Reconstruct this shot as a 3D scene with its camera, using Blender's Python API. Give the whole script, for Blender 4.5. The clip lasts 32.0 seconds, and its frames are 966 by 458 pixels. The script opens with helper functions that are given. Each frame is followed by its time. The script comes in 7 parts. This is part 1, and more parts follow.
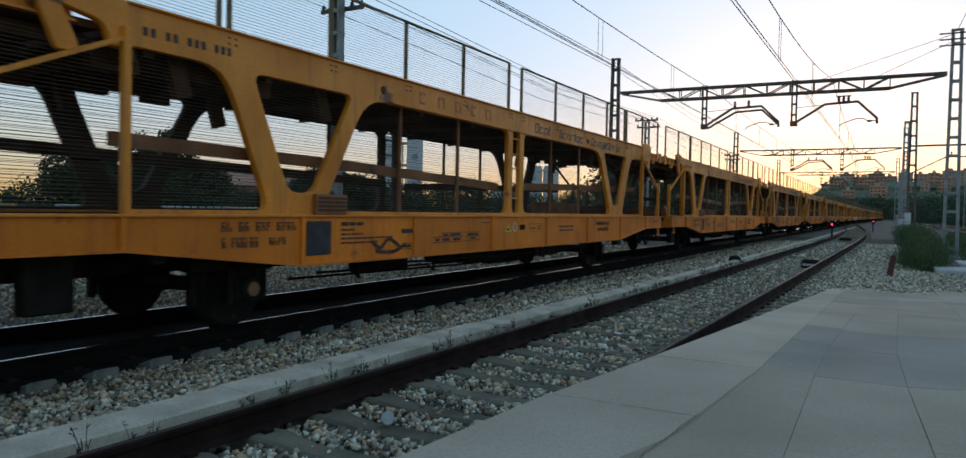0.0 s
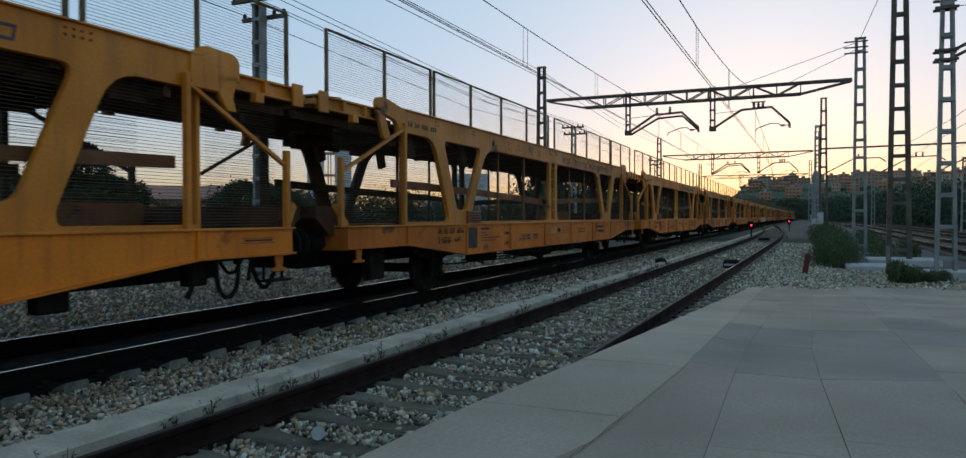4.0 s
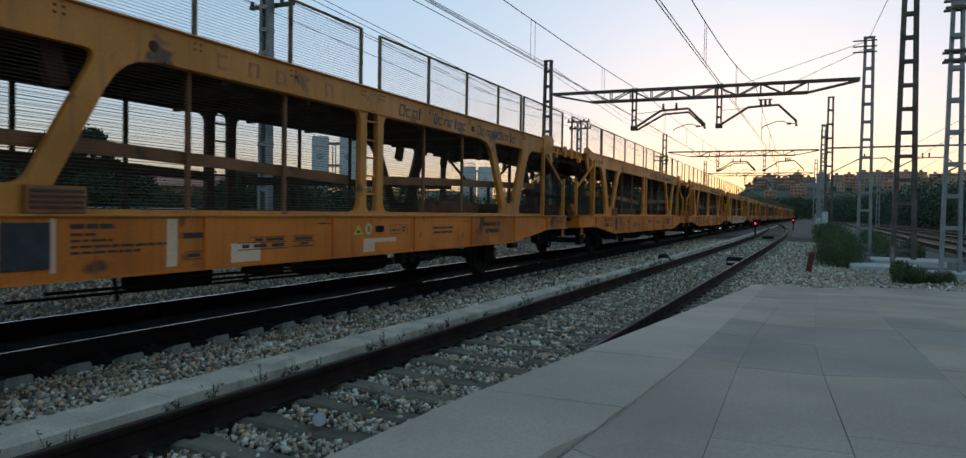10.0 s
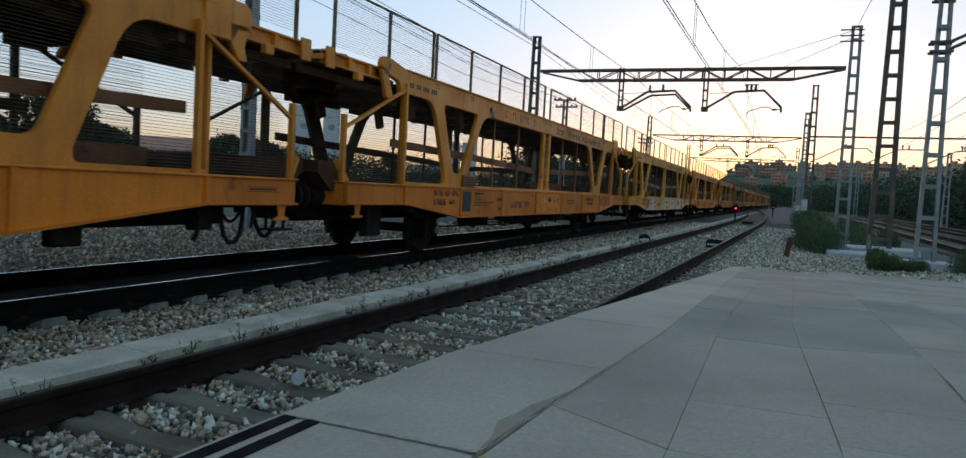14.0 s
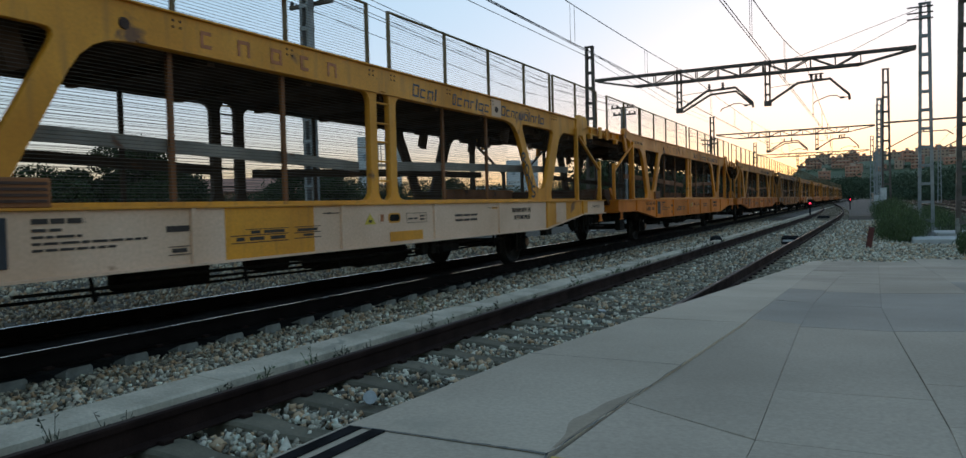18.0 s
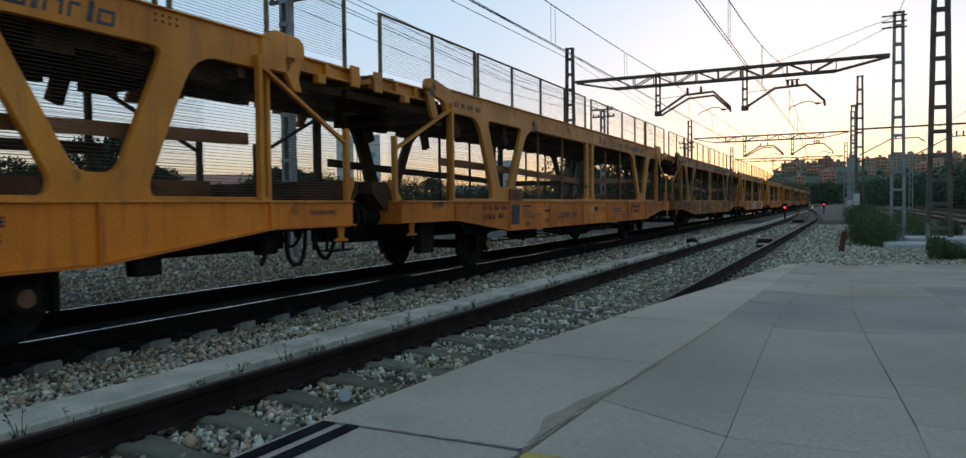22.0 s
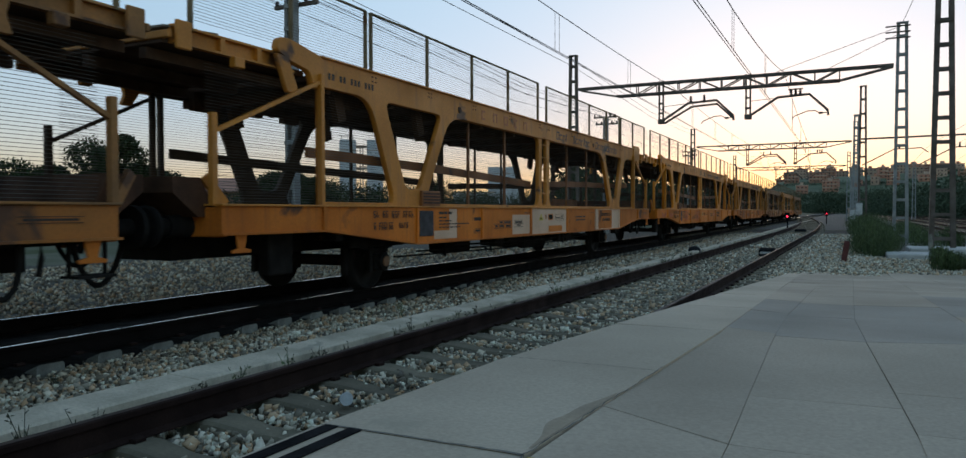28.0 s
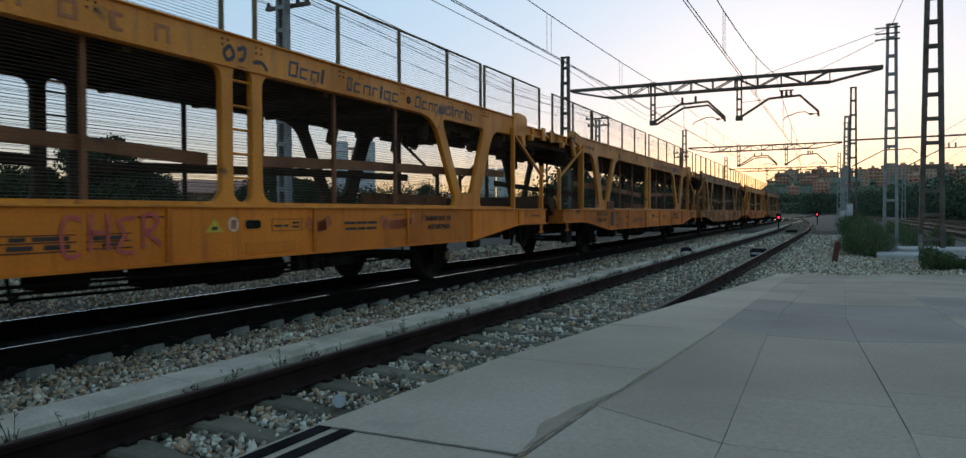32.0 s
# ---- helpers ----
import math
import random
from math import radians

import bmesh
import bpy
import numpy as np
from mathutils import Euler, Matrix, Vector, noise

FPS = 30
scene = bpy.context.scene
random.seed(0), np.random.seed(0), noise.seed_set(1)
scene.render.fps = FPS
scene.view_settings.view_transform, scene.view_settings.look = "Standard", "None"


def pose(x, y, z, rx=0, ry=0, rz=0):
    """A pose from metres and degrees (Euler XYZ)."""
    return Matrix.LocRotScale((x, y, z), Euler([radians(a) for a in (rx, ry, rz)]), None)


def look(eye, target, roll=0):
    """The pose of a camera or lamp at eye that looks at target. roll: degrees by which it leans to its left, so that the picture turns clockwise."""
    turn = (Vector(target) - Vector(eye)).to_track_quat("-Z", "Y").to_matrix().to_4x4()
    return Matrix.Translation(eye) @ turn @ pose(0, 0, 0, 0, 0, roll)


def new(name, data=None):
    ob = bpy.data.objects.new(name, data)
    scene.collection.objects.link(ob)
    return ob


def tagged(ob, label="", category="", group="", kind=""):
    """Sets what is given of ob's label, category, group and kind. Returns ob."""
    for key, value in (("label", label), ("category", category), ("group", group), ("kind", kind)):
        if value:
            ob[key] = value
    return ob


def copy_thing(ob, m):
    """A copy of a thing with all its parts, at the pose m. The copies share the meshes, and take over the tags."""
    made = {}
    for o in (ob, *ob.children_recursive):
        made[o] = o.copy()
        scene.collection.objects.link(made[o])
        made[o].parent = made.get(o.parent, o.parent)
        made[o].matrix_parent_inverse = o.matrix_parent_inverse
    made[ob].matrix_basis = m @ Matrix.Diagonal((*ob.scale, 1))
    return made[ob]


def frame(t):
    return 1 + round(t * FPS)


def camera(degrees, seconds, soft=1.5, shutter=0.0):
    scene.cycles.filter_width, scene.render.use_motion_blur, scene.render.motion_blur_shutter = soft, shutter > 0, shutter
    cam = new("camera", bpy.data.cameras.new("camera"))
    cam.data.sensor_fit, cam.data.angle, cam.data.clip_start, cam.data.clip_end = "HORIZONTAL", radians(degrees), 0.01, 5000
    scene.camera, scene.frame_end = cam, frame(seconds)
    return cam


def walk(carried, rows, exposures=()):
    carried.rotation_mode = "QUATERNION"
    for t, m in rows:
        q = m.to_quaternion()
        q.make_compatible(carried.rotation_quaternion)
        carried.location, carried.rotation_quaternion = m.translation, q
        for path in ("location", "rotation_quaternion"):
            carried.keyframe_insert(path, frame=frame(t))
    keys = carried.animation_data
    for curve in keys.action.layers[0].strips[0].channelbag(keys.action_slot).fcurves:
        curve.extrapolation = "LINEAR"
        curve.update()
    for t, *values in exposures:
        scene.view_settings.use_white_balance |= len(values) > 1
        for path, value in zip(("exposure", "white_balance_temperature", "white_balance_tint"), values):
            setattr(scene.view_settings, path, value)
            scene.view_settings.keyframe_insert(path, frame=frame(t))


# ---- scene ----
cam = camera(65.79, 32.0, soft=1.4, shutter=0.12)
EXPOSURE = [(0, 0.36, 6330, 9.5), (2, 0.07, 6330, 9.5), (3, 0.09, 6330, 9.5), (6, 0.16, 6330, 9.5), (8, 0.25, 6330, 9.5), (10, 0.2, 6330, 9.5), (12, 0.18, 6330, 9.5), (13, 0.14, 6330, 9.5), (14, 0.36, 6330, 9.5), (17, 0.36, 6450, 9.5), (19, 0.4, 6450, 9.5), (22, 0.32, 6450, 9.5), (24, 0.29, 6450, 9.5), (28, 0.29, 6450, 9.5), (32, 0.29, 6450, 9.5)]
PATH = [
    (0, (2.857, -0.005, 1.334), (-2.015, 8.724, 1.068), 1.12),
    (0.5, (2.861, -0.003, 1.337), (-1.441, 9.015, 0.956), 0.26),
    (1, (2.876, -0.007, 1.340), (-1.106, 9.161, 1.056), -0.22),
    (1.5, (2.882, -0.015, 1.347), (-0.704, 9.317, 1.150), 0.26),
    (2, (2.876, -0.003, 1.341), (-0.749, 9.313, 1.123), 0.28),
    (2.5, (2.871, 0.002, 1.333), (-0.945, 9.243, 1.119), 0.15),
    (3, (2.878, 0.000, 1.336), (-1.014, 9.209, 1.113), 0.06),
    (3.5, (2.882, 0.002, 1.336), (-1.134, 9.159, 1.187), -0.18),
    (5.5, (2.878, 0.005, 1.335), (-1.267, 9.103, 1.155), 0.06),
    (6, (2.878, 0.007, 1.335), (-1.384, 9.051, 1.161), 0.05),
    (6.5, (2.874, 0.010, 1.334), (-1.375, 9.061, 1.172), 0.04),
    (7, (2.873, 0.003, 1.335), (-1.426, 9.030, 1.171), 0.11),
    (7.5, (2.876, 0.007, 1.332), (-1.602, 8.947, 1.158), -0.01),
    (8, (2.870, 0.016, 1.329), (-1.705, 8.903, 1.064), 0.24),
    (8.5, (2.875, 0.019, 1.324), (-1.702, 8.903, 0.945), 0.90),
    (9, (2.875, 0.015, 1.324), (-1.538, 8.981, 0.968), 1.19),
    (9.5, (2.873, 0.007, 1.323), (-1.307, 9.087, 1.077), 0.89),
    (10, (2.869, 0.006, 1.313), (-1.224, 9.127, 1.072), 0.94),
    (10.5, (2.860, 0.010, 1.306), (-1.197, 9.143, 0.982), 1.24),
    (11, (2.859, -0.001, 1.298), (-1.239, 9.118, 1.046), 1.44),
    (11.5, (2.855, 0.006, 1.285), (-1.340, 9.082, 1.100), 1.70),
    (12, (2.851, 0.015, 1.267), (-1.231, 9.142, 1.111), 2.52),
    (12.5, (2.853, 0.004, 1.265), (-1.115, 9.180, 1.041), 2.60),
    (13, (2.849, 0.007, 1.257), (-1.116, 9.183, 0.970), 2.32),
    (13.5, (2.844, 0.010, 1.241), (-1.096, 9.193, 0.863), 2.69),
    (14, (2.846, 0.010, 1.231), (-1.006, 9.222, 0.686), 3.07),
    (14.5, (2.837, 0.013, 1.211), (-1.181, 9.161, 0.803), 3.08),
    (16.5, (2.840, 0.096, 1.171), (-1.781, 8.957, 0.806), -1.44),
    (17, (2.842, 0.100, 1.164), (-1.762, 8.972, 0.848), -2.25),
    (17.5, (2.847, 0.104, 1.161), (-1.706, 8.998, 0.764), -1.97),
    (18, (2.842, 0.105, 1.147), (-1.819, 8.947, 0.839), -1.48),
    (18.5, (2.837, 0.099, 1.143), (-1.861, 8.923, 0.889), -1.82),
    (19, (2.838, 0.100, 1.144), (-1.796, 8.956, 0.851), -0.86),
    (19.5, (2.841, 0.103, 1.142), (-1.731, 8.992, 0.851), -0.67),
    (20, (2.845, 0.106, 1.142), (-1.659, 9.026, 0.764), -0.82),
    (20.5, (2.844, 0.105, 1.144), (-1.611, 9.052, 0.848), -0.38),
    (21, (2.845, 0.105, 1.140), (-1.589, 9.064, 0.843), -0.64),
    (21.5, (2.845, 0.108, 1.138), (-1.588, 9.067, 0.840), -0.72),
    (22, (2.846, 0.108, 1.134), (-1.558, 9.081, 0.821), -0.68),
    (22.5, (2.851, 0.107, 1.132), (-1.474, 9.116, 0.788), -1.22),
    (23, (2.851, 0.105, 1.126), (-1.503, 9.100, 0.746), -0.97),
    (23.5, (2.846, 0.103, 1.133), (-1.528, 9.091, 0.869), -0.55),
    (24, (2.844, 0.100, 1.131), (-1.502, 9.104, 0.956), -0.23),
    (24.5, (2.844, 0.105, 1.133), (-1.457, 9.131, 0.951), -0.53),
    (25, (2.843, 0.105, 1.133), (-1.481, 9.121, 0.943), -0.44),
    (25.5, (2.845, 0.100, 1.130), (-1.476, 9.115, 0.935), -0.62),
    (27.5, (2.847, 0.098, 1.129), (-1.569, 9.067, 0.880), -0.15),
    (28, (2.845, 0.095, 1.132), (-1.584, 9.058, 0.901), -0.12),
    (28.5, (2.844, 0.096, 1.129), (-1.567, 9.068, 0.890), -0.22),
    (29, (2.842, 0.097, 1.129), (-1.567, 9.068, 0.859), -0.02),
    (29.5, (2.843, 0.096, 1.127), (-1.561, 9.070, 0.847), 0.19),
    (30, (2.843, 0.097, 1.128), (-1.537, 9.083, 0.868), -0.12),
    (30.5, (2.847, 0.095, 1.129), (-1.536, 9.080, 0.878), -0.42),
    (31, (2.843, 0.093, 1.131), (-1.529, 9.083, 0.880), -0.30),
    (31.5, (2.844, 0.091, 1.132), (-1.506, 9.093, 0.924), -0.30),
    (32, (2.841, 0.097, 1.127), (-1.496, 9.105, 0.917), -0.25),
]
walk(cam, [(t, look(eye, target, roll)) for t, eye, target, roll in PATH], EXPOSURE)

# ---- light ----
world = bpy.data.worlds.new("dusk_sky")
scene.world = world
world.use_nodes = True
wn = world.node_tree.nodes
sky = wn.new("ShaderNodeTexSky")
sky.sky_type = 'NISHITA'
sky.sun_disc = False
SUN_ELEV, SUN_AZ = radians(3.0), radians(-4.0)      # azimuth from +y towards +x
sky.sun_elevation, sky.sun_rotation = SUN_ELEV, SUN_AZ
sky.air_density, sky.dust_density, sky.ozone_density = 1.15, 0.5, 3.0
wn["Background"].inputs["Strength"].default_value = 0.50
haze = wn.new("ShaderNodeHueSaturation")
haze.inputs["Saturation"].default_value = 1.08
soften = wn.new("ShaderNodeGamma")
soften.inputs["Gamma"].default_value = 0.54
world.node_tree.links.new(sky.outputs[0], soften.inputs["Color"])
world.node_tree.links.new(soften.outputs[0], haze.inputs["Color"])
# evening haze: towards the sun the lowest air is pinker and dimmer than the clear sky above it
way, height = wn.new("ShaderNodeTexCoord"), wn.new("ShaderNodeSeparateXYZ")
world.node_tree.links.new(way.outputs["Generated"], height.inputs[0])
low, sunward = wn.new("ShaderNodeMapRange"), wn.new("ShaderNodeMapRange")
low.inputs["From Min"].default_value, low.inputs["From Max"].default_value = 0.32, 0.0
sunward.inputs["From Min"].default_value, sunward.inputs["From Max"].default_value = -0.2, 0.6
world.node_tree.links.new(height.outputs["Z"], low.inputs["Value"])
world.node_tree.links.new(height.outputs["Y"], sunward.inputs["Value"])
both = wn.new("ShaderNodeMath")
both.operation = 'MULTIPLY'
world.node_tree.links.new(low.outputs[0], both.inputs[0])
world.node_tree.links.new(sunward.outputs[0], both.inputs[1])
air = wn.new("ShaderNodeMix")
air.data_type = 'RGBA'
air.inputs[6].default_value, air.inputs[7].default_value = (1, 1, 1, 1), (0.76, 0.69, 0.90, 1)
world.node_tree.links.new(both.outputs[0], air.inputs[0])
tint = wn.new("ShaderNodeMix")
tint.data_type, tint.blend_type = 'RGBA', 'MULTIPLY'
tint.inputs[0].default_value = 1.0
world.node_tree.links.new(haze.outputs[0], tint.inputs[6])
world.node_tree.links.new(air.outputs[2], tint.inputs[7])
world.node_tree.links.new(tint.outputs[2], wn["Background"].inputs["Color"])
sun_data = bpy.data.lights.new("sun", 'SUN')
sun_data.energy, sun_data.angle, sun_data.color = 0.2, radians(10), (1.0, 0.72, 0.45)
sun = new("sun", sun_data)
sun.matrix_world = look((0, 0, 30), (-math.sin(SUN_AZ) * 30, -math.cos(SUN_AZ) * 30, 30 - 30 * math.tan(SUN_ELEV)))


# ---- materials ----
SPREAD = {"object": (0.80, 1.16), "island": (0.55, 1.4), "slab": (0.93, 1.06), "far": (0.75, 1.25)}


def material(name, base, rough=0.7, metal=0.0, dark=None, scale=6.0, fine=60.0, bump=0.15, bump_scale=None, rust=None, rust_amount=0.0, per="none", stretch=(1, 1, 1), spec=0.5, streak=None):
    """A surface with variation at two scales, relief, and patches of wear or rust. per: object, island or none."""
    m = bpy.data.materials.new(name)
    m.use_nodes = True
    nt = m.node_tree
    n, l = nt.nodes, nt.links
    b = n["Principled BSDF"]
    dark = dark or tuple(c * 0.6 for c in base)
    tc = n.new("ShaderNodeTexCoord")
    mp = n.new("ShaderNodeMapping")
    mp.inputs["Scale"].default_value = stretch
    l.new(tc.outputs["Object"], mp.inputs["Vector"])

    def noisy(sc, detail, low, high, distort=0.0):
        t = n.new("ShaderNodeTexNoise")
        t.inputs["Scale"].default_value, t.inputs["Detail"].default_value = sc, detail
        t.inputs["Distortion"].default_value = distort
        l.new(mp.outputs[0], t.inputs["Vector"])
        r = n.new("ShaderNodeMapRange")
        r.inputs["From Min"].default_value, r.inputs["From Max"].default_value = low, high
        l.new(t.outputs["Fac"], r.inputs["Value"])
        return t, r.outputs[0]

    def mixed(fac, a, c):
        x = n.new("ShaderNodeMix")
        x.data_type = 'RGBA'
        if isinstance(fac, float):
            x.inputs["Factor"].default_value = fac
        else:
            l.new(fac, x.inputs["Factor"])
        for v, s in ((a, 6), (c, 7)):
            if isinstance(v, tuple):
                x.inputs[s].default_value = (*v, 1)
            else:
                l.new(v, x.inputs[s])
        return x.outputs[2]

    _, big = noisy(scale, 5, 0.35, 0.68)
    ft, small = noisy(fine, 3, 0.3, 0.75)
    col = mixed(big, base, dark)
    h = n.new("ShaderNodeMath")
    h.operation = 'MULTIPLY'
    l.new(small, h.inputs[0])
    h.inputs[1].default_value = 0.35
    col = mixed(h.outputs[0], col, tuple(c * 0.55 for c in dark))
    if rust:
        _, rr = noisy(scale * 0.7 + 0.9, 8, 0.74 - rust_amount, 0.80 - rust_amount, 0.4)
        col = mixed(rr, col, rust)
    if streak:
        ms = n.new("ShaderNodeMapping")
        ms.inputs["Scale"].default_value = (5.0, 5.0, 0.55)
        l.new(tc.outputs["Object"], ms.inputs["Vector"])
        ts = n.new("ShaderNodeTexNoise")
        ts.inputs["Scale"].default_value, ts.inputs["Detail"].default_value = 1.6, 6
        l.new(ms.outputs[0], ts.inputs["Vector"])
        rs = n.new("ShaderNodeMapRange")
        rs.inputs["From Min"].default_value, rs.inputs["From Max"].default_value = 0.52, 0.74
        rs.inputs["To Max"].default_value = 0.6
        l.new(ts.outputs["Fac"], rs.inputs["Value"])
        col = mixed(rs.outputs[0], col, streak)
    if per != "none":
        if per in ("object", "slab"):
            o = n.new("ShaderNodeObjectInfo").outputs["Random"]
        else:
            o = n.new("ShaderNodeNewGeometry").outputs["Random Per Island"]
        hs = n.new("ShaderNodeHueSaturation")
        mr = n.new("ShaderNodeMapRange")
        mr.inputs["To Min"].default_value, mr.inputs["To Max"].default_value = SPREAD[per]
        l.new(o, mr.inputs["Value"])
        l.new(mr.outputs[0], hs.inputs["Value"])
        l.new(col, hs.inputs["Color"])
        col = hs.outputs[0]
    l.new(col, b.inputs["Base Color"])
    rg = n.new("ShaderNodeMapRange")
    rg.inputs["To Min"].default_value, rg.inputs["To Max"].default_value = max(0.05, rough - 0.12), min(1.0, rough + 0.12)
    l.new(big, rg.inputs["Value"])
    l.new(rg.outputs[0], b.inputs["Roughness"])
    b.inputs["Metallic"].default_value = metal
    b.inputs["Specular IOR Level"].default_value = spec
    if bump:
        bp = n.new("ShaderNodeBump")
        bp.inputs["Strength"].default_value, bp.inputs["Distance"].default_value = bump, 0.01
        if bump_scale:
            ft, _ = noisy(bump_scale, 4, 0, 1)
        l.new(ft.outputs["Fac"], bp.inputs["Height"])
        l.new(bp.outputs[0], b.inputs["Normal"])
    return m


def glowing(name, colour, strength):
    m = bpy.data.materials.new(name)
    m.use_nodes = True
    b = m.node_tree.nodes["Principled BSDF"]
    b.inputs["Base Color"].default_value = (*colour, 1)
    b.inputs["Emission Color"].default_value = (*colour, 1)
    b.inputs["Emission Strength"].default_value = strength
    return m


YELLOW = material("yellow_paint", (0.80, 0.285, 0.016), 0.50, dark=(0.56, 0.180, 0.012), scale=1.1, fine=30, bump=0.05, rust=(0.12, 0.05, 0.022), rust_amount=0.10, spec=0.4, streak=(0.30, 0.11, 0.025))
YELLOW_LEMON = material("lemon_yellow_paint", (0.76, 0.325, 0.020), 0.55, dark=(0.57, 0.225, 0.018), scale=1.1, fine=30, bump=0.05, rust=(0.16, 0.07, 0.03), rust_amount=0.10, spec=0.4, streak=(0.34, 0.15, 0.03))
YELLOW_DIRTY = material("soot_stained_yellow_paint", (0.41, 0.170, 0.036), 0.6, dark=(0.20, 0.10, 0.04), scale=1.1, fine=30, bump=0.05, rust=(0.09, 0.042, 0.022), rust_amount=0.16, spec=0.35)
SILL_DIRTY = material("soot_stained_sill_paint", (0.50, 0.155, 0.018), 0.6, dark=(0.24, 0.10, 0.025), scale=0.8, fine=30, bump=0.05, rust=(0.09, 0.04, 0.02), rust_amount=0.16, per="object", spec=0.35)
YELLOW_SILL = material("yellow_sill_paint", (0.82, 0.235, 0.009), 0.60, dark=(0.57, 0.155, 0.010), scale=0.8, fine=30, bump=0.05, rust=(0.20, 0.065, 0.022), rust_amount=0.08, per="object", spec=0.32, streak=(0.32, 0.08, 0.015))
WHITE_SILL = material("whitewashed_sill_paint", (0.76, 0.53, 0.38), 0.6, dark=(0.64, 0.42, 0.28), scale=1.1, fine=30, bump=0.05, rust=(0.17, 0.07, 0.03), rust_amount=0.06, spec=0.2)
YELLOW_DULL = material("dulled_yellow_paint", (0.64, 0.235, 0.022), 0.55, dark=(0.44, 0.165, 0.024), scale=1.1, fine=30, bump=0.05, rust=(0.11, 0.05, 0.024), rust_amount=0.12, spec=0.42, streak=(0.27, 0.115, 0.035))
SILL_DULL = material("dulled_sill_paint", (0.72, 0.205, 0.014), 0.7, dark=(0.48, 0.130, 0.014), scale=0.8, fine=30, bump=0.05, rust=(0.12, 0.048, 0.022), rust_amount=0.13, per="object", spec=0.35, streak=(0.28, 0.085, 0.022))
BROWN = material("brown_guard_paint", (0.30, 0.105, 0.024), 0.6, scale=2, rust=(0.08, 0.03, 0.015), rust_amount=0.12)
FLAP_BROWN = material("rusty_brown_flap", (0.105, 0.046, 0.022), 0.75, dark=(0.045, 0.022, 0.013), scale=2.5, fine=30, bump=0.2, spec=0.2)
CAP_RUST = material("pale_rusty_cap", (0.22, 0.12, 0.065), 0.7, scale=8, fine=60, bump=0.2, spec=0.2)
RUSTY = material("rusty_steel", (0.075, 0.035, 0.022), 0.8, dark=(0.04, 0.02, 0.014), scale=5, fine=90, bump=0.3)
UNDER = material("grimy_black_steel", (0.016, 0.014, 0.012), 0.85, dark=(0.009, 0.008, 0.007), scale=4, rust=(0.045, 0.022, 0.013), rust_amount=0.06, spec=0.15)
DECK = material("dark_deck_steel", (0.12, 0.068, 0.042), 0.85, scale=3, rust=(0.10, 0.05, 0.028), rust_amount=0.12, spec=0.2)
WIRE = material("grey_wire", (0.17, 0.15, 0.13), 0.8, scale=3, bump=0.0, spec=0.15)
FENCE = material("weathered_fence_steel", (0.22, 0.16, 0.09), 0.75, scale=3, rust=(0.10, 0.05, 0.02), rust_amount=0.12, spec=0.15)
# dark stand-in for YELLOW and BROWN: the wagon's inner shade put into colour
INNER_SHADED = material("shaded_inner_steel", (0.075, 0.050, 0.034), 0.8, dark=(0.045, 0.031, 0.022), scale=2, fine=30, bump=0.1, rust=(0.10, 0.05, 0.025), rust_amount=0.08, spec=0.2)
LETTER_BLUE = material("faded_blue_lettering", (0.050, 0.058, 0.085), 0.6, scale=9, bump=0.0)
LETTER_DARK = material("dark_lettering", (0.035, 0.022, 0.015), 0.6, scale=14, bump=0.0)
LETTER_PINK = material("faded_pink_lettering", (0.52, 0.17, 0.055), 0.6, scale=9, bump=0.0)
SPRAY_BLACK = material("black_spray_paint", (0.02, 0.02, 0.022), 0.5, scale=9, bump=0.0)
SPRAY_RED = material("pink_spray_paint", (0.62, 0.10, 0.075), 0.5, scale=9, bump=0.0)
SPRAY_FAINT = material("faded_pink_spray_paint", (0.70, 0.17, 0.05), 0.6, scale=6, bump=0.0)
GUARD_GREY = material("weathered_grey_rail_paint", (0.34, 0.30, 0.25), 0.7, scale=2, rust=(0.14, 0.07, 0.04), rust_amount=0.1, spec=0.2)
PLATE_DARK = material("dark_chalkboard_plate", (0.018, 0.022, 0.030), 0.6, scale=6)
LABEL_YELLOW = material("yellow_warning_label", (0.7, 0.5, 0.04), 0.5, scale=9, bump=0.0)
RAIL_SIDE = material("rusted_rail_steel", (0.032, 0.017, 0.013), 0.9, dark=(0.018, 0.010, 0.008), scale=3, fine=80, bump=0.35, spec=0.1)
RAIL_TOP = material("polished_rail_head", (0.62, 0.62, 0.62), 0.20, metal=1.0, dark=(0.5, 0.5, 0.5), scale=2, bump=0.0)
RAIL_DULL = material("dull_rail_head", (0.075, 0.050, 0.040), 0.62, dark=(0.05, 0.035, 0.028), scale=4, bump=0.05, spec=0.3)
SLEEPER = material("weathered_concrete_sleeper", (0.215, 0.18, 0.125), 0.92, dark=(0.13, 0.115, 0.082), scale=4, fine=45, bump=0.25, per="object", spec=0.15)
SLEEPER_END = material("pale_sleeper_end", (0.25, 0.24, 0.20), 0.92, dark=(0.15, 0.14, 0.115), scale=7, fine=45, bump=0.3, per="object", spec=0.15)
# black from oil and from the train's shade, both put into the colour
SLEEPER_OILY_SHADED = material("oily_shaded_sleeper", (0.024, 0.021, 0.018), 0.9, dark=(0.017, 0.015, 0.013), scale=4, fine=45, bump=0.25, spec=0.1)
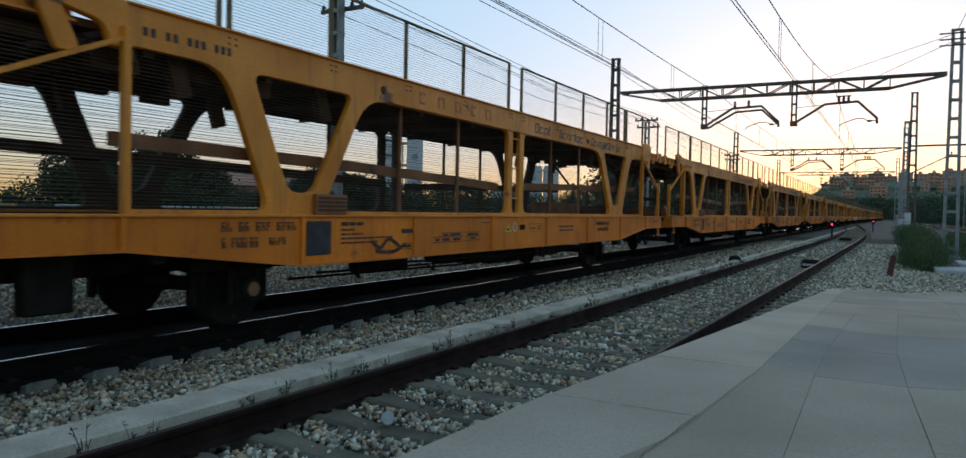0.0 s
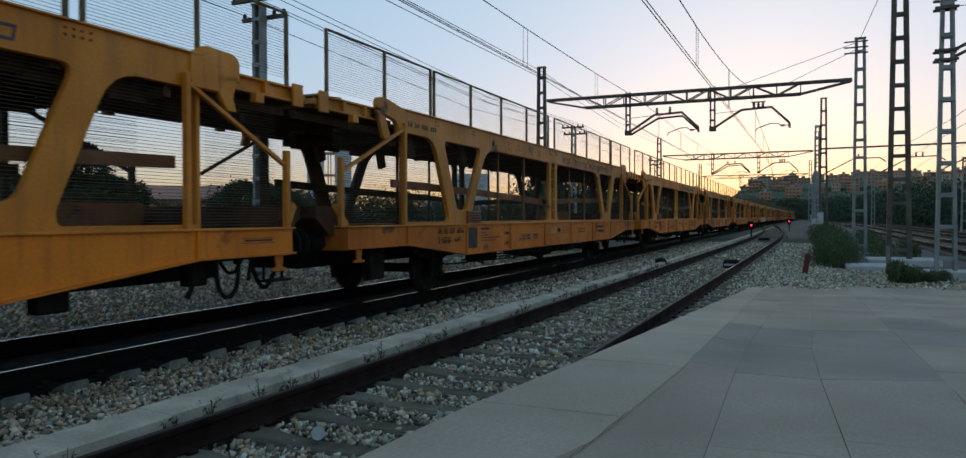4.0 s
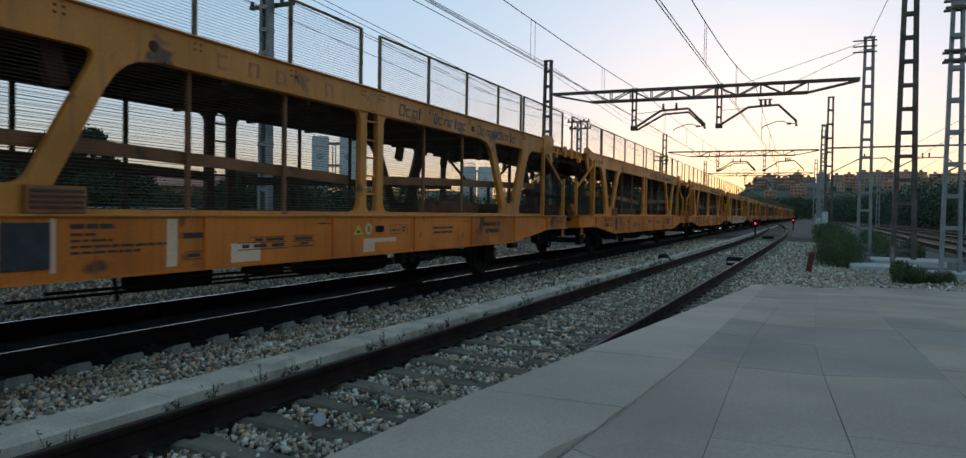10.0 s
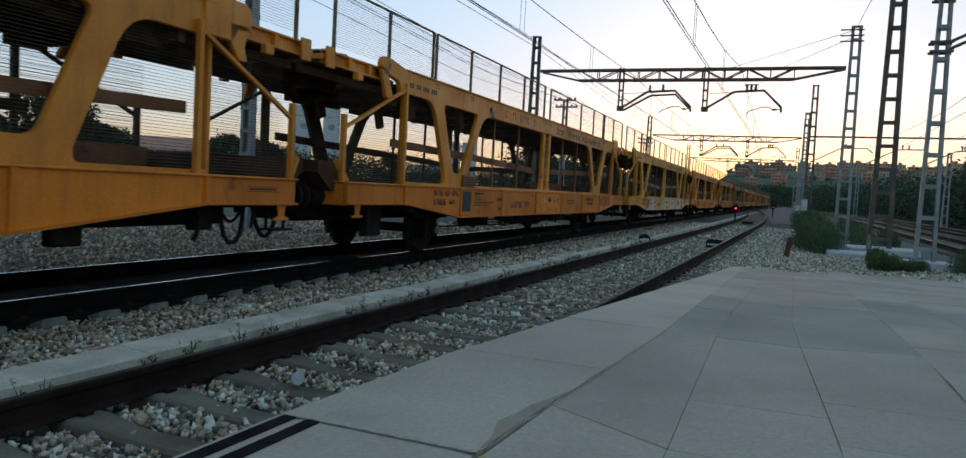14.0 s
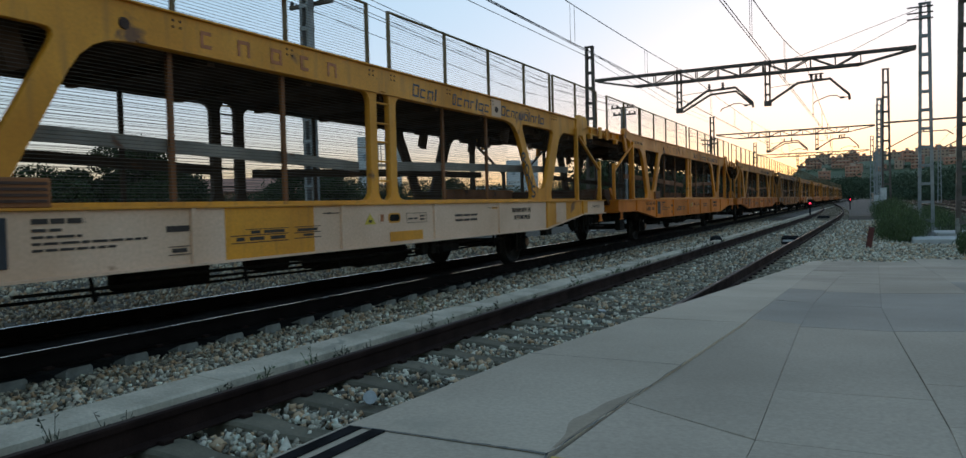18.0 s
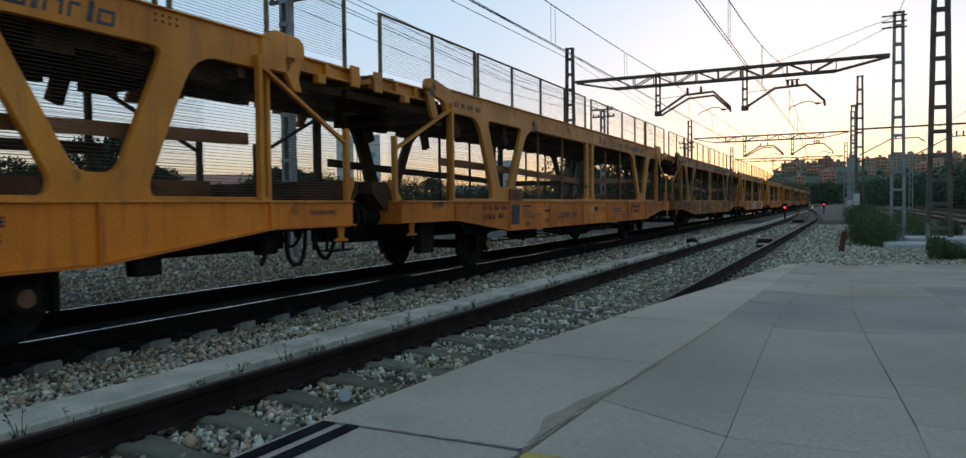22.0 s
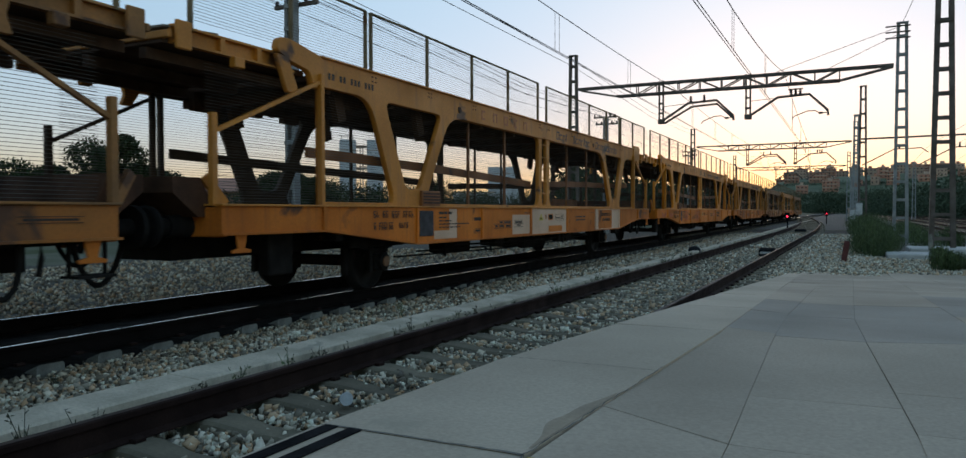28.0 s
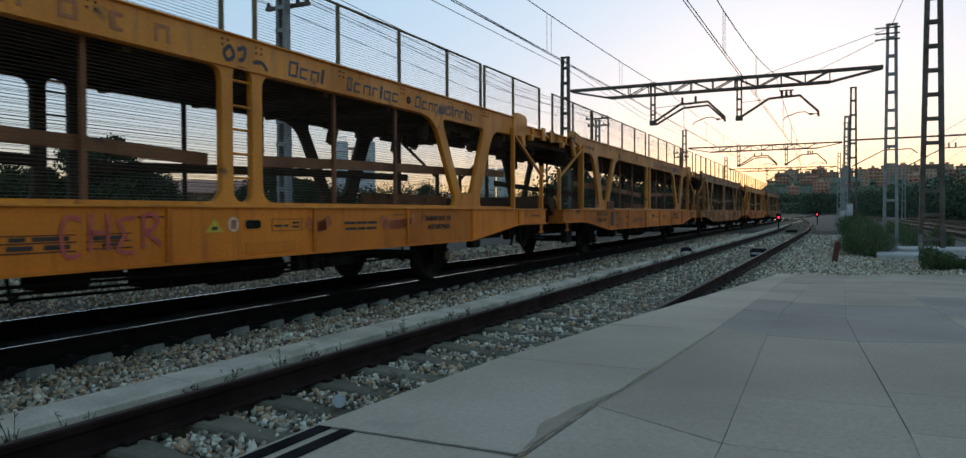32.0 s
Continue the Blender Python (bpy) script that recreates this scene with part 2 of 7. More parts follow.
BALLAST = material("ballast_bed", (0.20, 0.185, 0.16), 0.95, dark=(0.07, 0.062, 0.052), scale=14, fine=38, bump=1.0, bump_scale=28, spec=0.1)


def stone_material(name, clean):
    m = material(name, (0.4, 0.37, 0.34), 0.9, scale=9, fine=70, bump=0.3, spec=0.25)
    n, l = m.node_tree.nodes, m.node_tree.links
    b = n["Principled BSDF"]
    old = b.inputs["Base Color"].links[0].from_socket
    g = n.new("ShaderNodeNewGeometry")
    ramp = n.new("ShaderNodeValToRGB")
    ramp.color_ramp.interpolation = 'CONSTANT'
    tones = ((0.0, (0.190, 0.152, 0.099)), (0.16, (0.582, 0.493, 0.350)), (0.36, (0.545, 0.330, 0.167)), (0.47, (0.835, 0.711, 0.523)), (0.60, (0.380, 0.314, 0.216)), (0.73, (0.658, 0.426, 0.237)), (0.83, (0.127, 0.101, 0.069)), (0.93, (0.900, 0.840, 0.641)))
    for i, (at, c) in enumerate(tones):
        e = ramp.color_ramp.elements[i] if i < 2 else ramp.color_ramp.elements.new(at)
        e.position, e.color = at, (*c, 1)
    l.new(g.outputs["Random Per Island"], ramp.inputs["Fac"])
    x = n.new("ShaderNodeMix")
    x.data_type = 'RGBA'
    x.inputs["Factor"].default_value = 0.85
    l.new(old, x.inputs[6])
    l.new(ramp.outputs["Color"], x.inputs[7])
    grime = n.new("ShaderNodeMix")
    grime.data_type, grime.blend_type = 'RGBA', 'MULTIPLY'
    grime.inputs[0].default_value = 1.0
    grime.inputs[7].default_value = (*clean, 1)
    l.new(x.outputs[2], grime.inputs[6])
    l.new(grime.outputs[2], b.inputs["Base Color"])
    return m


STONE = stone_material("ballast_stone", (0.95, 0.98, 1.0))
STONE_DUSTY = stone_material("brake_dusted_ballast_stone", (0.68, 0.66, 0.62))
BED = material("dark_ballast_bed", (0.125, 0.110, 0.085), 0.95, dark=(0.045, 0.040, 0.032), scale=14, fine=38, bump=1.0, bump_scale=28, spec=0.1)
DIRT = material("dry_weedy_ground", (0.17, 0.155, 0.12), 0.95, dark=(0.09, 0.10, 0.055), scale=0.35, fine=9, bump=0.8, bump_scale=14, spec=0.02)
KERB = material("pale_concrete_kerb", (0.70, 0.60, 0.46), 0.9, dark=(0.42, 0.36, 0.27), scale=2.2, fine=40, bump=0.45, rust=(0.36, 0.32, 0.25), rust_amount=0.12, spec=0.15)
PAVING = material("grey_platform_slab", (0.495, 0.398, 0.300), 0.92, dark=(0.39, 0.31, 0.232), scale=0.9, fine=70, bump=0.12, per="slab", spec=0.15, rust=(0.36, 0.315, 0.25), rust_amount=0.05)
COPING = material("pale_coping_slab", (0.555, 0.45, 0.338), 0.92, dark=(0.45, 0.36, 0.268), scale=0.9, fine=70, bump=0.15, per="slab", spec=0.15, rust=(0.36, 0.31, 0.235), rust_amount=0.07)
PAVING_DAMP = material("damp_platform_slab", (0.385, 0.33, 0.268), 0.88, dark=(0.31, 0.263, 0.213), scale=0.9, fine=70, bump=0.12, per="slab", spec=0.15)
# oil and grease, plus the shade under the wagons painted into the black
OILY_SHADED = material("oily_shaded_ballast_bed", (0.018, 0.015, 0.013), 0.95, dark=(0.012, 0.010, 0.009), scale=6, fine=30, bump=1.0, bump_scale=26, spec=0.05)
RAIL_BLACK = material("greasy_shaded_rail", (0.012, 0.009, 0.008), 0.95, dark=(0.008, 0.006, 0.005), scale=3, fine=80, bump=0.3, spec=0.04)
DUST = material("brown_dust_stain", (0.40, 0.31, 0.22), 0.95, dark=(0.33, 0.26, 0.19), scale=3, fine=60, bump=0.1, spec=0.1)
JOINT = material("dark_joint_mortar", (0.15, 0.14, 0.12), 0.95, scale=5)
BLACK_STRIPE = material("black_rubber_stripe", (0.014, 0.014, 0.015), 0.9, scale=9, spec=0.05)
YELLOW_LINE = material("yellow_line_paint", (0.55, 0.38, 0.05), 0.7, scale=6, rust=(0.3, 0.28, 0.24), rust_amount=0.08)
GALV = material("galvanised_mast_steel", (0.33, 0.335, 0.33), 0.65, metal=0.2, dark=(0.22, 0.225, 0.22), scale=2.5, rust=(0.13, 0.08, 0.055), rust_amount=0.05, spec=0.3)
GALV_RUST = material("weathered_mast_steel", (0.15, 0.125, 0.105), 0.7, metal=0.1, dark=(0.09, 0.07, 0.058), scale=2.5, rust=(0.09, 0.05, 0.03), rust_amount=0.10, spec=0.25)
CABLE = material("overhead_wire_copper", (0.035, 0.032, 0.030), 0.5, metal=0.5, scale=1, bump=0.0)
INSUL = material("dark_insulator_glaze", (0.06, 0.045, 0.04), 0.3, scale=8, bump=0.0)
FOOTING = material("white_footing_concrete", (0.55, 0.53, 0.49), 0.85, dark=(0.42, 0.40, 0.36), scale=2, fine=35, bump=0.25)
SILO = material("white_silo_paint", (0.60, 0.61, 0.62), 0.6, dark=(0.50, 0.52, 0.54), scale=0.25, fine=2, bump=0.0)
EMBLEM = material("pale_blue_emblem_paint", (0.36, 0.42, 0.45), 0.6, scale=0.5, fine=3, bump=0.0)
LEAF = material("dusky_foliage", (0.050, 0.066, 0.026), 0.75, dark=(0.032, 0.046, 0.018), scale=0.9, fine=8, bump=0.0, per="island", spec=0.2)
# paler than LEAF: the haze of distance is put into the leaf colour
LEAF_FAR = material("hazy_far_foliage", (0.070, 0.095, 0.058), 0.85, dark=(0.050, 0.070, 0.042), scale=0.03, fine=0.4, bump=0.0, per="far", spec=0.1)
LEAF_LIGHT = material("roadside_bush_foliage", (0.075, 0.112, 0.030), 0.7, dark=(0.040, 0.065, 0.018), scale=2.5, fine=14, bump=0.0, per="island")
WEED = material("dry_weed_stems", (0.07, 0.068, 0.038), 0.8, dark=(0.04, 0.045, 0.02), scale=6, bump=0.0, per="island")
BARK = material("dark_bark", (0.07, 0.055, 0.04), 0.9, scale=5, bump=0.5)
RED_PLASTIC = material("dull_red_marker", (0.13, 0.028, 0.022), 0.6, scale=5)
BLACK_BOX = material("black_box_plastic", (0.022, 0.022, 0.024), 0.8, scale=6, spec=0.1)
WHITE_BOX = material("white_painted_steel", (0.62, 0.62, 0.60), 0.5, scale=5)
BRICK_FAR = material("far_brick_facade", (0.45, 0.215, 0.145), 0.9, dark=(0.33, 0.165, 0.115), scale=0.03, fine=0.5, bump=0.0, per="object")
PALE_FAR = material("far_plaster_facade", (0.50, 0.37, 0.285), 0.9, dark=(0.40, 0.29, 0.225), scale=0.03, fine=0.5, bump=0.0, per="object")
GLASS_FAR = material("far_window_glass", (0.045, 0.045, 0.05), 0.25, scale=1, bump=0.0)
HILL = material("wooded_hillside", (0.10, 0.125, 0.06), 0.95, dark=(0.06, 0.082, 0.038), scale=0.06, fine=0.8, bump=0.8, bump_scale=0.5)
RED_GLOW = glowing("red_signal_lamp", (1.0, 0.02, 0.05), 5.0)


# ---- building helpers ----
def mesh_object(name, verts, faces, mat, parent=None, label=""):
    me = bpy.data.meshes.new(name)
    me.from_pydata([tuple(v) for v in verts], [], faces)
    me.materials.append(mat)
    me.update()
    ob = new(name, me)
    if parent:
        ob.parent = parent
    if label:
        ob["label"] = label
    return ob


def part(name, bm, mat, parent=None, label="", smooth=False):
    me = bpy.data.meshes.new(name)
    bmesh.ops.recalc_face_normals(bm, faces=bm.faces)
    for fc in bm.faces:
        fc.smooth = smooth
    bm.to_mesh(me)
    bm.free()
    me.materials.append(mat)
    ob = new(name, me)
    if parent:
        ob.parent = parent
    if label:
        ob["label"] = label
    return ob


def boxes(rows, bevel=0.0, bm=None):
    """A bmesh of boxes (x0, y0, z0, x1, y1, z1)."""
    out = bm or bmesh.new()
    for x0, y0, z0, x1, y1, z1 in rows:
        vs = [out.verts.new(v) for v in ((x0, y0, z0), (x1, y0, z0), (x1, y1, z0), (x0, y1, z0), (x0, y0, z1), (x1, y0, z1), (x1, y1, z1), (x0, y1, z1))]
        fs = [out.faces.new([vs[i] for i in q]) for q in ((3, 2, 1, 0), (4, 5, 6, 7), (0, 1, 5, 4), (1, 2, 6, 5), (2, 3, 7, 6), (3, 0, 4, 7))]
        if bevel:
            bmesh.ops.bevel(out, geom=list({e for fc in fs for e in fc.edges}), offset=bevel, segments=1, affect='EDGES')
    return out


def beam(bm, a, b, w, h=None, up=(0, 0, 1)):
    """A square bar from a to b."""
    a, b = Vector(a), Vector(b)
    d = (b - a).normalized()
    side = d.cross(Vector(up))
    if side.length < 1e-3:
        side = d.cross(Vector((1, 0, 0)))
    side.normalize()
    top = side.cross(d)
    s, t = side * w / 2, top * (h or w) / 2
    vs = [bm.verts.new(p + q) for p in (a, b) for q in (-s - t, s - t, s + t, -s + t)]
    for q in ((3, 2, 1, 0), (4, 5, 6, 7), (0, 1, 5, 4), (1, 2, 6, 5), (2, 3, 7, 6), (3, 0, 4, 7)):
        bm.faces.new([vs[i] for i in q])
    return bm


def tube(bm, pts, r, sides=6):
    """A round bar along points."""
    pts = [Vector(p) for p in pts]
    rings = []
    for i, p in enumerate(pts):
        d = (pts[min(i + 1, len(pts) - 1)] - pts[max(i - 1, 0)]).normalized()
        u = d.cross(Vector((0, 0, 1)))
        if u.length < 1e-3:
            u = d.cross(Vector((1, 0, 0)))
        u.normalize()
        v = d.cross(u)
        rings.append([bm.verts.new(p + r * (math.cos(a) * u + math.sin(a) * v)) for a in [2 * math.pi * k / sides for k in range(sides)]])
    for q, w in zip(rings, rings[1:]):
        for k in range(sides):
            bm.faces.new((q[k], q[(k + 1) % sides], w[(k + 1) % sides], w[k]))
    bm.faces.new(rings[0][::-1])
    bm.faces.new(rings[-1])
    return bm


def strip(bm, pts, w, h):
    """A bar of upright rectangular section bent along points that run in y."""
    rings = []
    for x, y, z in pts:
        rings.append([bm.verts.new(v) for v in ((x - w / 2, y, z - h / 2), (x + w / 2, y, z - h / 2), (x + w / 2, y, z + h / 2), (x - w / 2, y, z + h / 2))])
    for q, r in zip(rings, rings[1:]):
        for i in range(4):
            bm.faces.new((q[i], q[(i + 1) % 4], r[(i + 1) % 4], r[i]))
    bm.faces.new(rings[0])
    bm.faces.new(rings[-1])
    return bm


def lathe(bm, profile, axis="x", at=(0, 0, 0), n=24):
    """Turns (along, radius) pairs about an axis."""
    rings = []
    for s, r in profile:
        ring = []
        for k in range(n):
            c, d = r * math.cos(2 * math.pi * k / n), r * math.sin(2 * math.pi * k / n)
            v = (s, c, d) if axis == "x" else (c, s, d) if axis == "y" else (c, d, s)
            ring.append(bm.verts.new(Vector(v) + Vector(at)))
        rings.append(ring)
    for q, w in zip(rings, rings[1:]):
        for k in range(n):
            bm.faces.new((q[k], q[(k + 1) % n], w[(k + 1) % n], w[k]))
    bm.faces.new(rings[0])
    bm.faces.new(rings[-1][::-1])
    return bm


def rounded(points, radius, steps=4):
    """The corners of a closed polygon cut round."""
    out, n = [], len(points)
    for i, p in enumerate(points):
        p, a, b = Vector(p), Vector(points[i - 1]), Vector(points[(i + 1) % n])
        r = radius[i] if isinstance(radius, (list, tuple)) else radius
        if r <= 0:
            out.append(p)
            continue
        u, v = (a - p), (b - p)
        r = min(r, u.length * 0.48, v.length * 0.48)
        s, e = p + u.normalized() * r, p + v.normalized() * r
        for k in range(steps + 1):
            t = k / steps
            out.append((1 - t) ** 2 * s + 2 * t * (1 - t) * p + t * t * e)
    return out


def plate(name, outline, holes, thick, mat, m, bevel=0.006):
    """A flat plate with holes cut through it, as a mesh. Outline and holes are lists of 2D points; m lays its plane into the thing."""
    cu = bpy.data.curves.new(name, 'CURVE')
    cu.dimensions, cu.fill_mode, cu.extrude, cu.bevel_depth, cu.bevel_resolution = '2D', 'BOTH', thick / 2 - bevel, bevel, 0
    cu.offset = -bevel
    for ring in [outline] + holes:
        sp = cu.splines.new('POLY')
        sp.points.add(len(ring) - 1)
        for q, p in zip(sp.points, ring):
            q.co = (p[0], p[1], 0, 1)
        sp.use_cyclic_u = True
    ob = bpy.data.objects.new(name, cu)
    scene.collection.objects.link(ob)
    dg = bpy.context.evaluated_depsgraph_get()
    me = bpy.data.meshes.new_from_object(ob.evaluated_get(dg))
    bpy.data.objects.remove(ob)
    bpy.data.curves.remove(cu)
    me.transform(m)
    me.materials.clear()
    me.materials.append(mat)
    me.name = name
    return me


def lettering(text, size, depth=0.002):
    cu = bpy.data.curves.new("lettering", 'FONT')
    cu.body, cu.size, cu.extrude, cu.offset, cu.align_x, cu.align_y = text, size, depth, size * 0.025, 'CENTER', 'CENTER'
    ob = bpy.data.objects.new("lettering", cu)
    scene.collection.objects.link(ob)
    dg = bpy.context.evaluated_depsgraph_get()
    me = bpy.data.meshes.new_from_object(ob.evaluated_get(dg))
    bpy.data.objects.remove(ob)
    bpy.data.curves.remove(cu)
    return me


def thing(name, label, category, group="", kind="", m=None):
    ob = new(name)
    ob.empty_display_size = 0.2
    if m is not None:
        ob.matrix_world = m
    return tagged(ob, label, category, group, kind)


# ---- the plan ----
RAIL_Z2 = -0.06                 # rail top of the train's track; the empty track's is 0
GAUGE = 0.87                    # half the distance between rail heads


def train_x(y):
    """The middle line of the train's track: nearly straight, then a slow bend to the right."""
    return -4.72 - 0.0094 * y + (max(0.0, y - 110.0) ** 2) / 20000.0


def siding_x(y):
    """The middle line of the empty track, which joins the train's track far off."""
    s = min(1.0, max(0.0, (y - 42.0) / 150.0))
    return train_x(y) * s * s * (3 - 2 * s)


def slope(fn, y):
    return (fn(y + 0.5) - fn(y - 0.5))


# ---- ground ----
def sheet(name, x0, x1, y0, y1, z, mat, nx=2, ny=2, lift=0.0, label="", kind="structure", category="ground"):
    vs, fs = [], []
    for j in range(ny):
        for i in range(nx):
            x, y = x0 + (x1 - x0) * i / (nx - 1), y0 + (y1 - y0) * j / (ny - 1)
            vs.append((x, y, z + lift * noise.noise((x * 1.3, y * 1.3, 0.3))))
    for j in range(ny - 1):
        for i in range(nx - 1):
            a = j * nx + i
            fs.append((a, a + 1, a + nx + 1, a + nx))
    ob = mesh_object(name, vs, fs, mat)
    return tagged(ob, label, category, kind=kind)


sheet("ground", -2500, 2500, -600, 3500, -0.34, DIRT, label="dry weedy ground of the rail yard reaching the horizon")
sheet("ballast_bed", -16.5, 3.1, -40, 60, -0.285, BED, 110, 320, 0.04, "grey ballast bed under the tracks", category="ballast")
sheet("ballast_bed_far", -12.0, 3.0, 60, 420, -0.25, BALLAST, 20, 80, 0.04, "far grey ballast bed under the tracks", category="ballast")
sheet("gravel_strip", 3.1, 30.0, 18.0, 420, -0.27, BALLAST, 30, 200, 0.05, "grey gravel beside the main lines", category="gravel")

# ---- tracks ----
RAIL_SECTION = [(-0.07, -0.172), (0.07, -0.172), (0.07, -0.162), (0.018, -0.145), (0.012, -0.05), (0.035, -0.04), (0.036, -0.008), (0.028, 0.0),
                (-0.028, 0.0), (-0.036, -0.008), (-0.035, -0.04), (-0.012, -0.05), (-0.018, -0.145), (-0.07, -0.162)]


def rail(parent, fn, side, z, y0, y1, head, name="rail", flank=None):
    ys, y = [], y0
    while y < y1:
        ys.append(y)
        y += 2.0 if y < 60 else 6.0
    ys.append(y1)
    n = len(RAIL_SECTION)
    vs, fs = [], []
    for yy in ys:
        s = slope(fn, yy)
        for a, b in RAIL_SECTION:
            vs.append((fn(yy) + side + a, yy - s * (side + a), z + b))
    for k in range(len(ys) - 1):
        for i in range(n):
            fs.append((k * n + i, k * n + (i + 1) % n, (k + 1) * n + (i + 1) % n, (k + 1) * n + i))
    fs.append(tuple(range(n))[::-1])
    ob = mesh_object(name, vs, fs, flank or RAIL_SIDE, parent)
    tv, tf = [], []
    for k, yy in enumerate(ys):
        s = slope(fn, yy)
        tv += [(fn(yy) + side + a, yy - s * (side + a), z + b) for a, b in ((-0.020, 0.0008), (-0.008, 0.0018), (0.008, 0.0018), (0.020, 0.0008))]
        if k:
            q = 4 * k
            tf += [(q - 4 + i, q - 3 + i, q + 1 + i, q + i) for i in range(3)]
    top = mesh_object("running_surface", tv, tf, head, ob)
    return ob


def sleeper_mesh(main, end, tip=-0.200, span=1.32, seam=1.04):
    """A concrete sleeper: waisted in the middle, highest at the rail seats, with rusty clips."""
    prof = [(-span, tip), (-seam - 0.02, -0.180), (-0.70, -0.176), (-0.42, -0.212), (0.42, -0.212), (0.70, -0.176), (seam + 0.02, -0.180), (span, tip)]
    bm = bmesh.new()
    rings = []
    for x, z in prof:
        w = 0.125 if abs(x) > 0.6 else 0.105
        rings.append([bm.verts.new(v) for v in ((x, -w - 0.02, -0.42), (x, -w, z - 0.02), (x, -w + 0.02, z), (x, w - 0.02, z), (x, w, z - 0.02), (x, w + 0.02, -0.42))])
    for q, r in zip(rings, rings[1:]):
        for i in range(5):
            bm.faces.new((q[i], r[i], r[i + 1], q[i + 1]))
    for r in (rings[0], rings[-1]):
        bm.faces.new(r)
    for f in bm.faces:
        f.material_index = 1 if abs(f.calc_center_median().x) > seam else 0
    n = len(bm.faces)
    for s in (-GAUGE, GAUGE):
        boxes([(s - 0.115, -0.04, -0.18, s - 0.06, 0.04, -0.150), (s + 0.06, -0.04, -0.18, s + 0.115, 0.04, -0.150)], 0.006, bm)
    bm.faces.ensure_lookup_table()
    for f in bm.faces[n:]:
        f.material_index = 2
    me = bpy.data.meshes.new("sleeper")
    bmesh.ops.recalc_face_normals(bm, faces=bm.faces)
    bm.to_mesh(me)
    bm.free()
    for m in (main, end, RAIL_SIDE):
        me.materials.append(m)
    return me


SLEEPER_MESH = sleeper_mesh(SLEEPER, SLEEPER)
SLEEPER_DARK = sleeper_mesh(SLEEPER_OILY_SHADED, SLEEPER_END, -0.112, 1.40, 1.20)


def track(name, fn, z, y0, y1, near, heads, label, flank=None):
    tr = thing(name, label, "railway track", kind="structure")
    rail(tr, fn, -GAUGE, z, y0, y1, heads[0], flank=flank)
    rail(tr, fn, GAUGE, z, y0, y1, heads[1], flank=flank)
    y = near[0]
    while y < near[1]:
        ob = new("sleeper", SLEEPER_DARK if flank else SLEEPER_MESH)
        ob.parent = tr
        ob.matrix_local = pose(fn(y) + random.uniform(-0.02, 0.02), y, z + random.uniform(-0.006, 0.006), 0, 0, -math.degrees(slope(fn, y)) + random.uniform(-0.6, 0.6))
        y += 0.6
    vs, fs = [], []
    while y < min(y1, 230):
        q = len(vs)
        x = fn(y)
        vs += [(x + a, y + b, z - 0.17) for a, b in ((-1.3, -0.13), (1.3, -0.13), (1.3, 0.13), (-1.3, 0.13))] + [(x + a, y + b, z - 0.38) for a, b in ((-1.3, -0.13), (1.3, -0.13), (1.3, 0.13), (-1.3, 0.13))]
        fs += [(q, q + 1, q + 2, q + 3)] + [(q + i, q + (i + 1) % 4, q + 4 + (i + 1) % 4, q + 4 + i) for i in range(4)]
        y += 0.6
    ob = mesh_object("far_sleepers", vs, fs, SLEEPER, tr)
    ob["kind"] = "stuff"
    return tr


track("track_siding", siding_x, 0.0, -12, 190, (-3.0, 60), (RAIL_DULL, RAIL_DULL), "empty railway track with rusty rails on concrete sleepers")
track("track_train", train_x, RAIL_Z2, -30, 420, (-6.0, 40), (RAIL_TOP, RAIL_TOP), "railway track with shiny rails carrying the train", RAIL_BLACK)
# black sheet: oily ballast with the train's shadow painted in
sheet("oily_ballast", -6.15, -3.40, -30, 36, -0.240, OILY_SHADED, 20, 200, 0.03, "ballast between the rails, black with oil and painted-in train shade", category="ballast")
for i, off in enumerate((9.2, 13.2, 17.6, 21.8)):
    def far_line(y, off=off):
        return off - 0.004 * y
    track("track_main_%d" % (i + 1), far_line, 0.02, 8, 420, (14, 50), (RAIL_TOP, RAIL_TOP), "main-line railway track beyond the bushes")


# ---- kerb between the tracks ----
kerb = thing("kerb_strip", "pale cracked concrete kerb strip between the two tracks", "kerb", kind="structure")
ky = -4.0
while ky < 120:
    step = 4.0 if ky < 40 else 8.0
    bm = bmesh.new()
    g = 0.003
    x0, x1 = -1.68 - 0.0094 * ky, -1.34 - 0.0094 * ky
    sink = -0.075 * min(1.0, max(0.0, (ky - 5) / 14))
    x0, x1 = x0 - sink * 1.4, x1 + sink * 0.8
    za, zb = -0.06 + sink + random.uniform(-0.004, 0.004), -0.06 + sink + random.uniform(-0.004, 0.004)
    ys = (ky + g, ky + step - g)
    top = [bm.verts.new((x, y, z)) for x, y, z in ((x0, ys[0], za), (x1, ys[0], za - 0.015), (x1, ys[1], zb - 0.015), (x0, ys[1], zb))]
    low = [bm.verts.new((v.co.x, v.co.y, -0.4)) for v in top]
    bm.faces.new(top)
    for i in range(4):
        bm.faces.new((top[i], low[i], low[(i + 1) % 4], top[(i + 1) % 4]))
    bmesh.ops.bevel(bm, geom=[e for e in bm.edges if all(v.co.z > -0.2 for v in e.verts)], offset=0.015, segments=1, affect='EDGES')
    part("kerb_stone", bm, KERB, kerb)
    ky += step

# ---- platform ----
PLAT_Z = 0.45
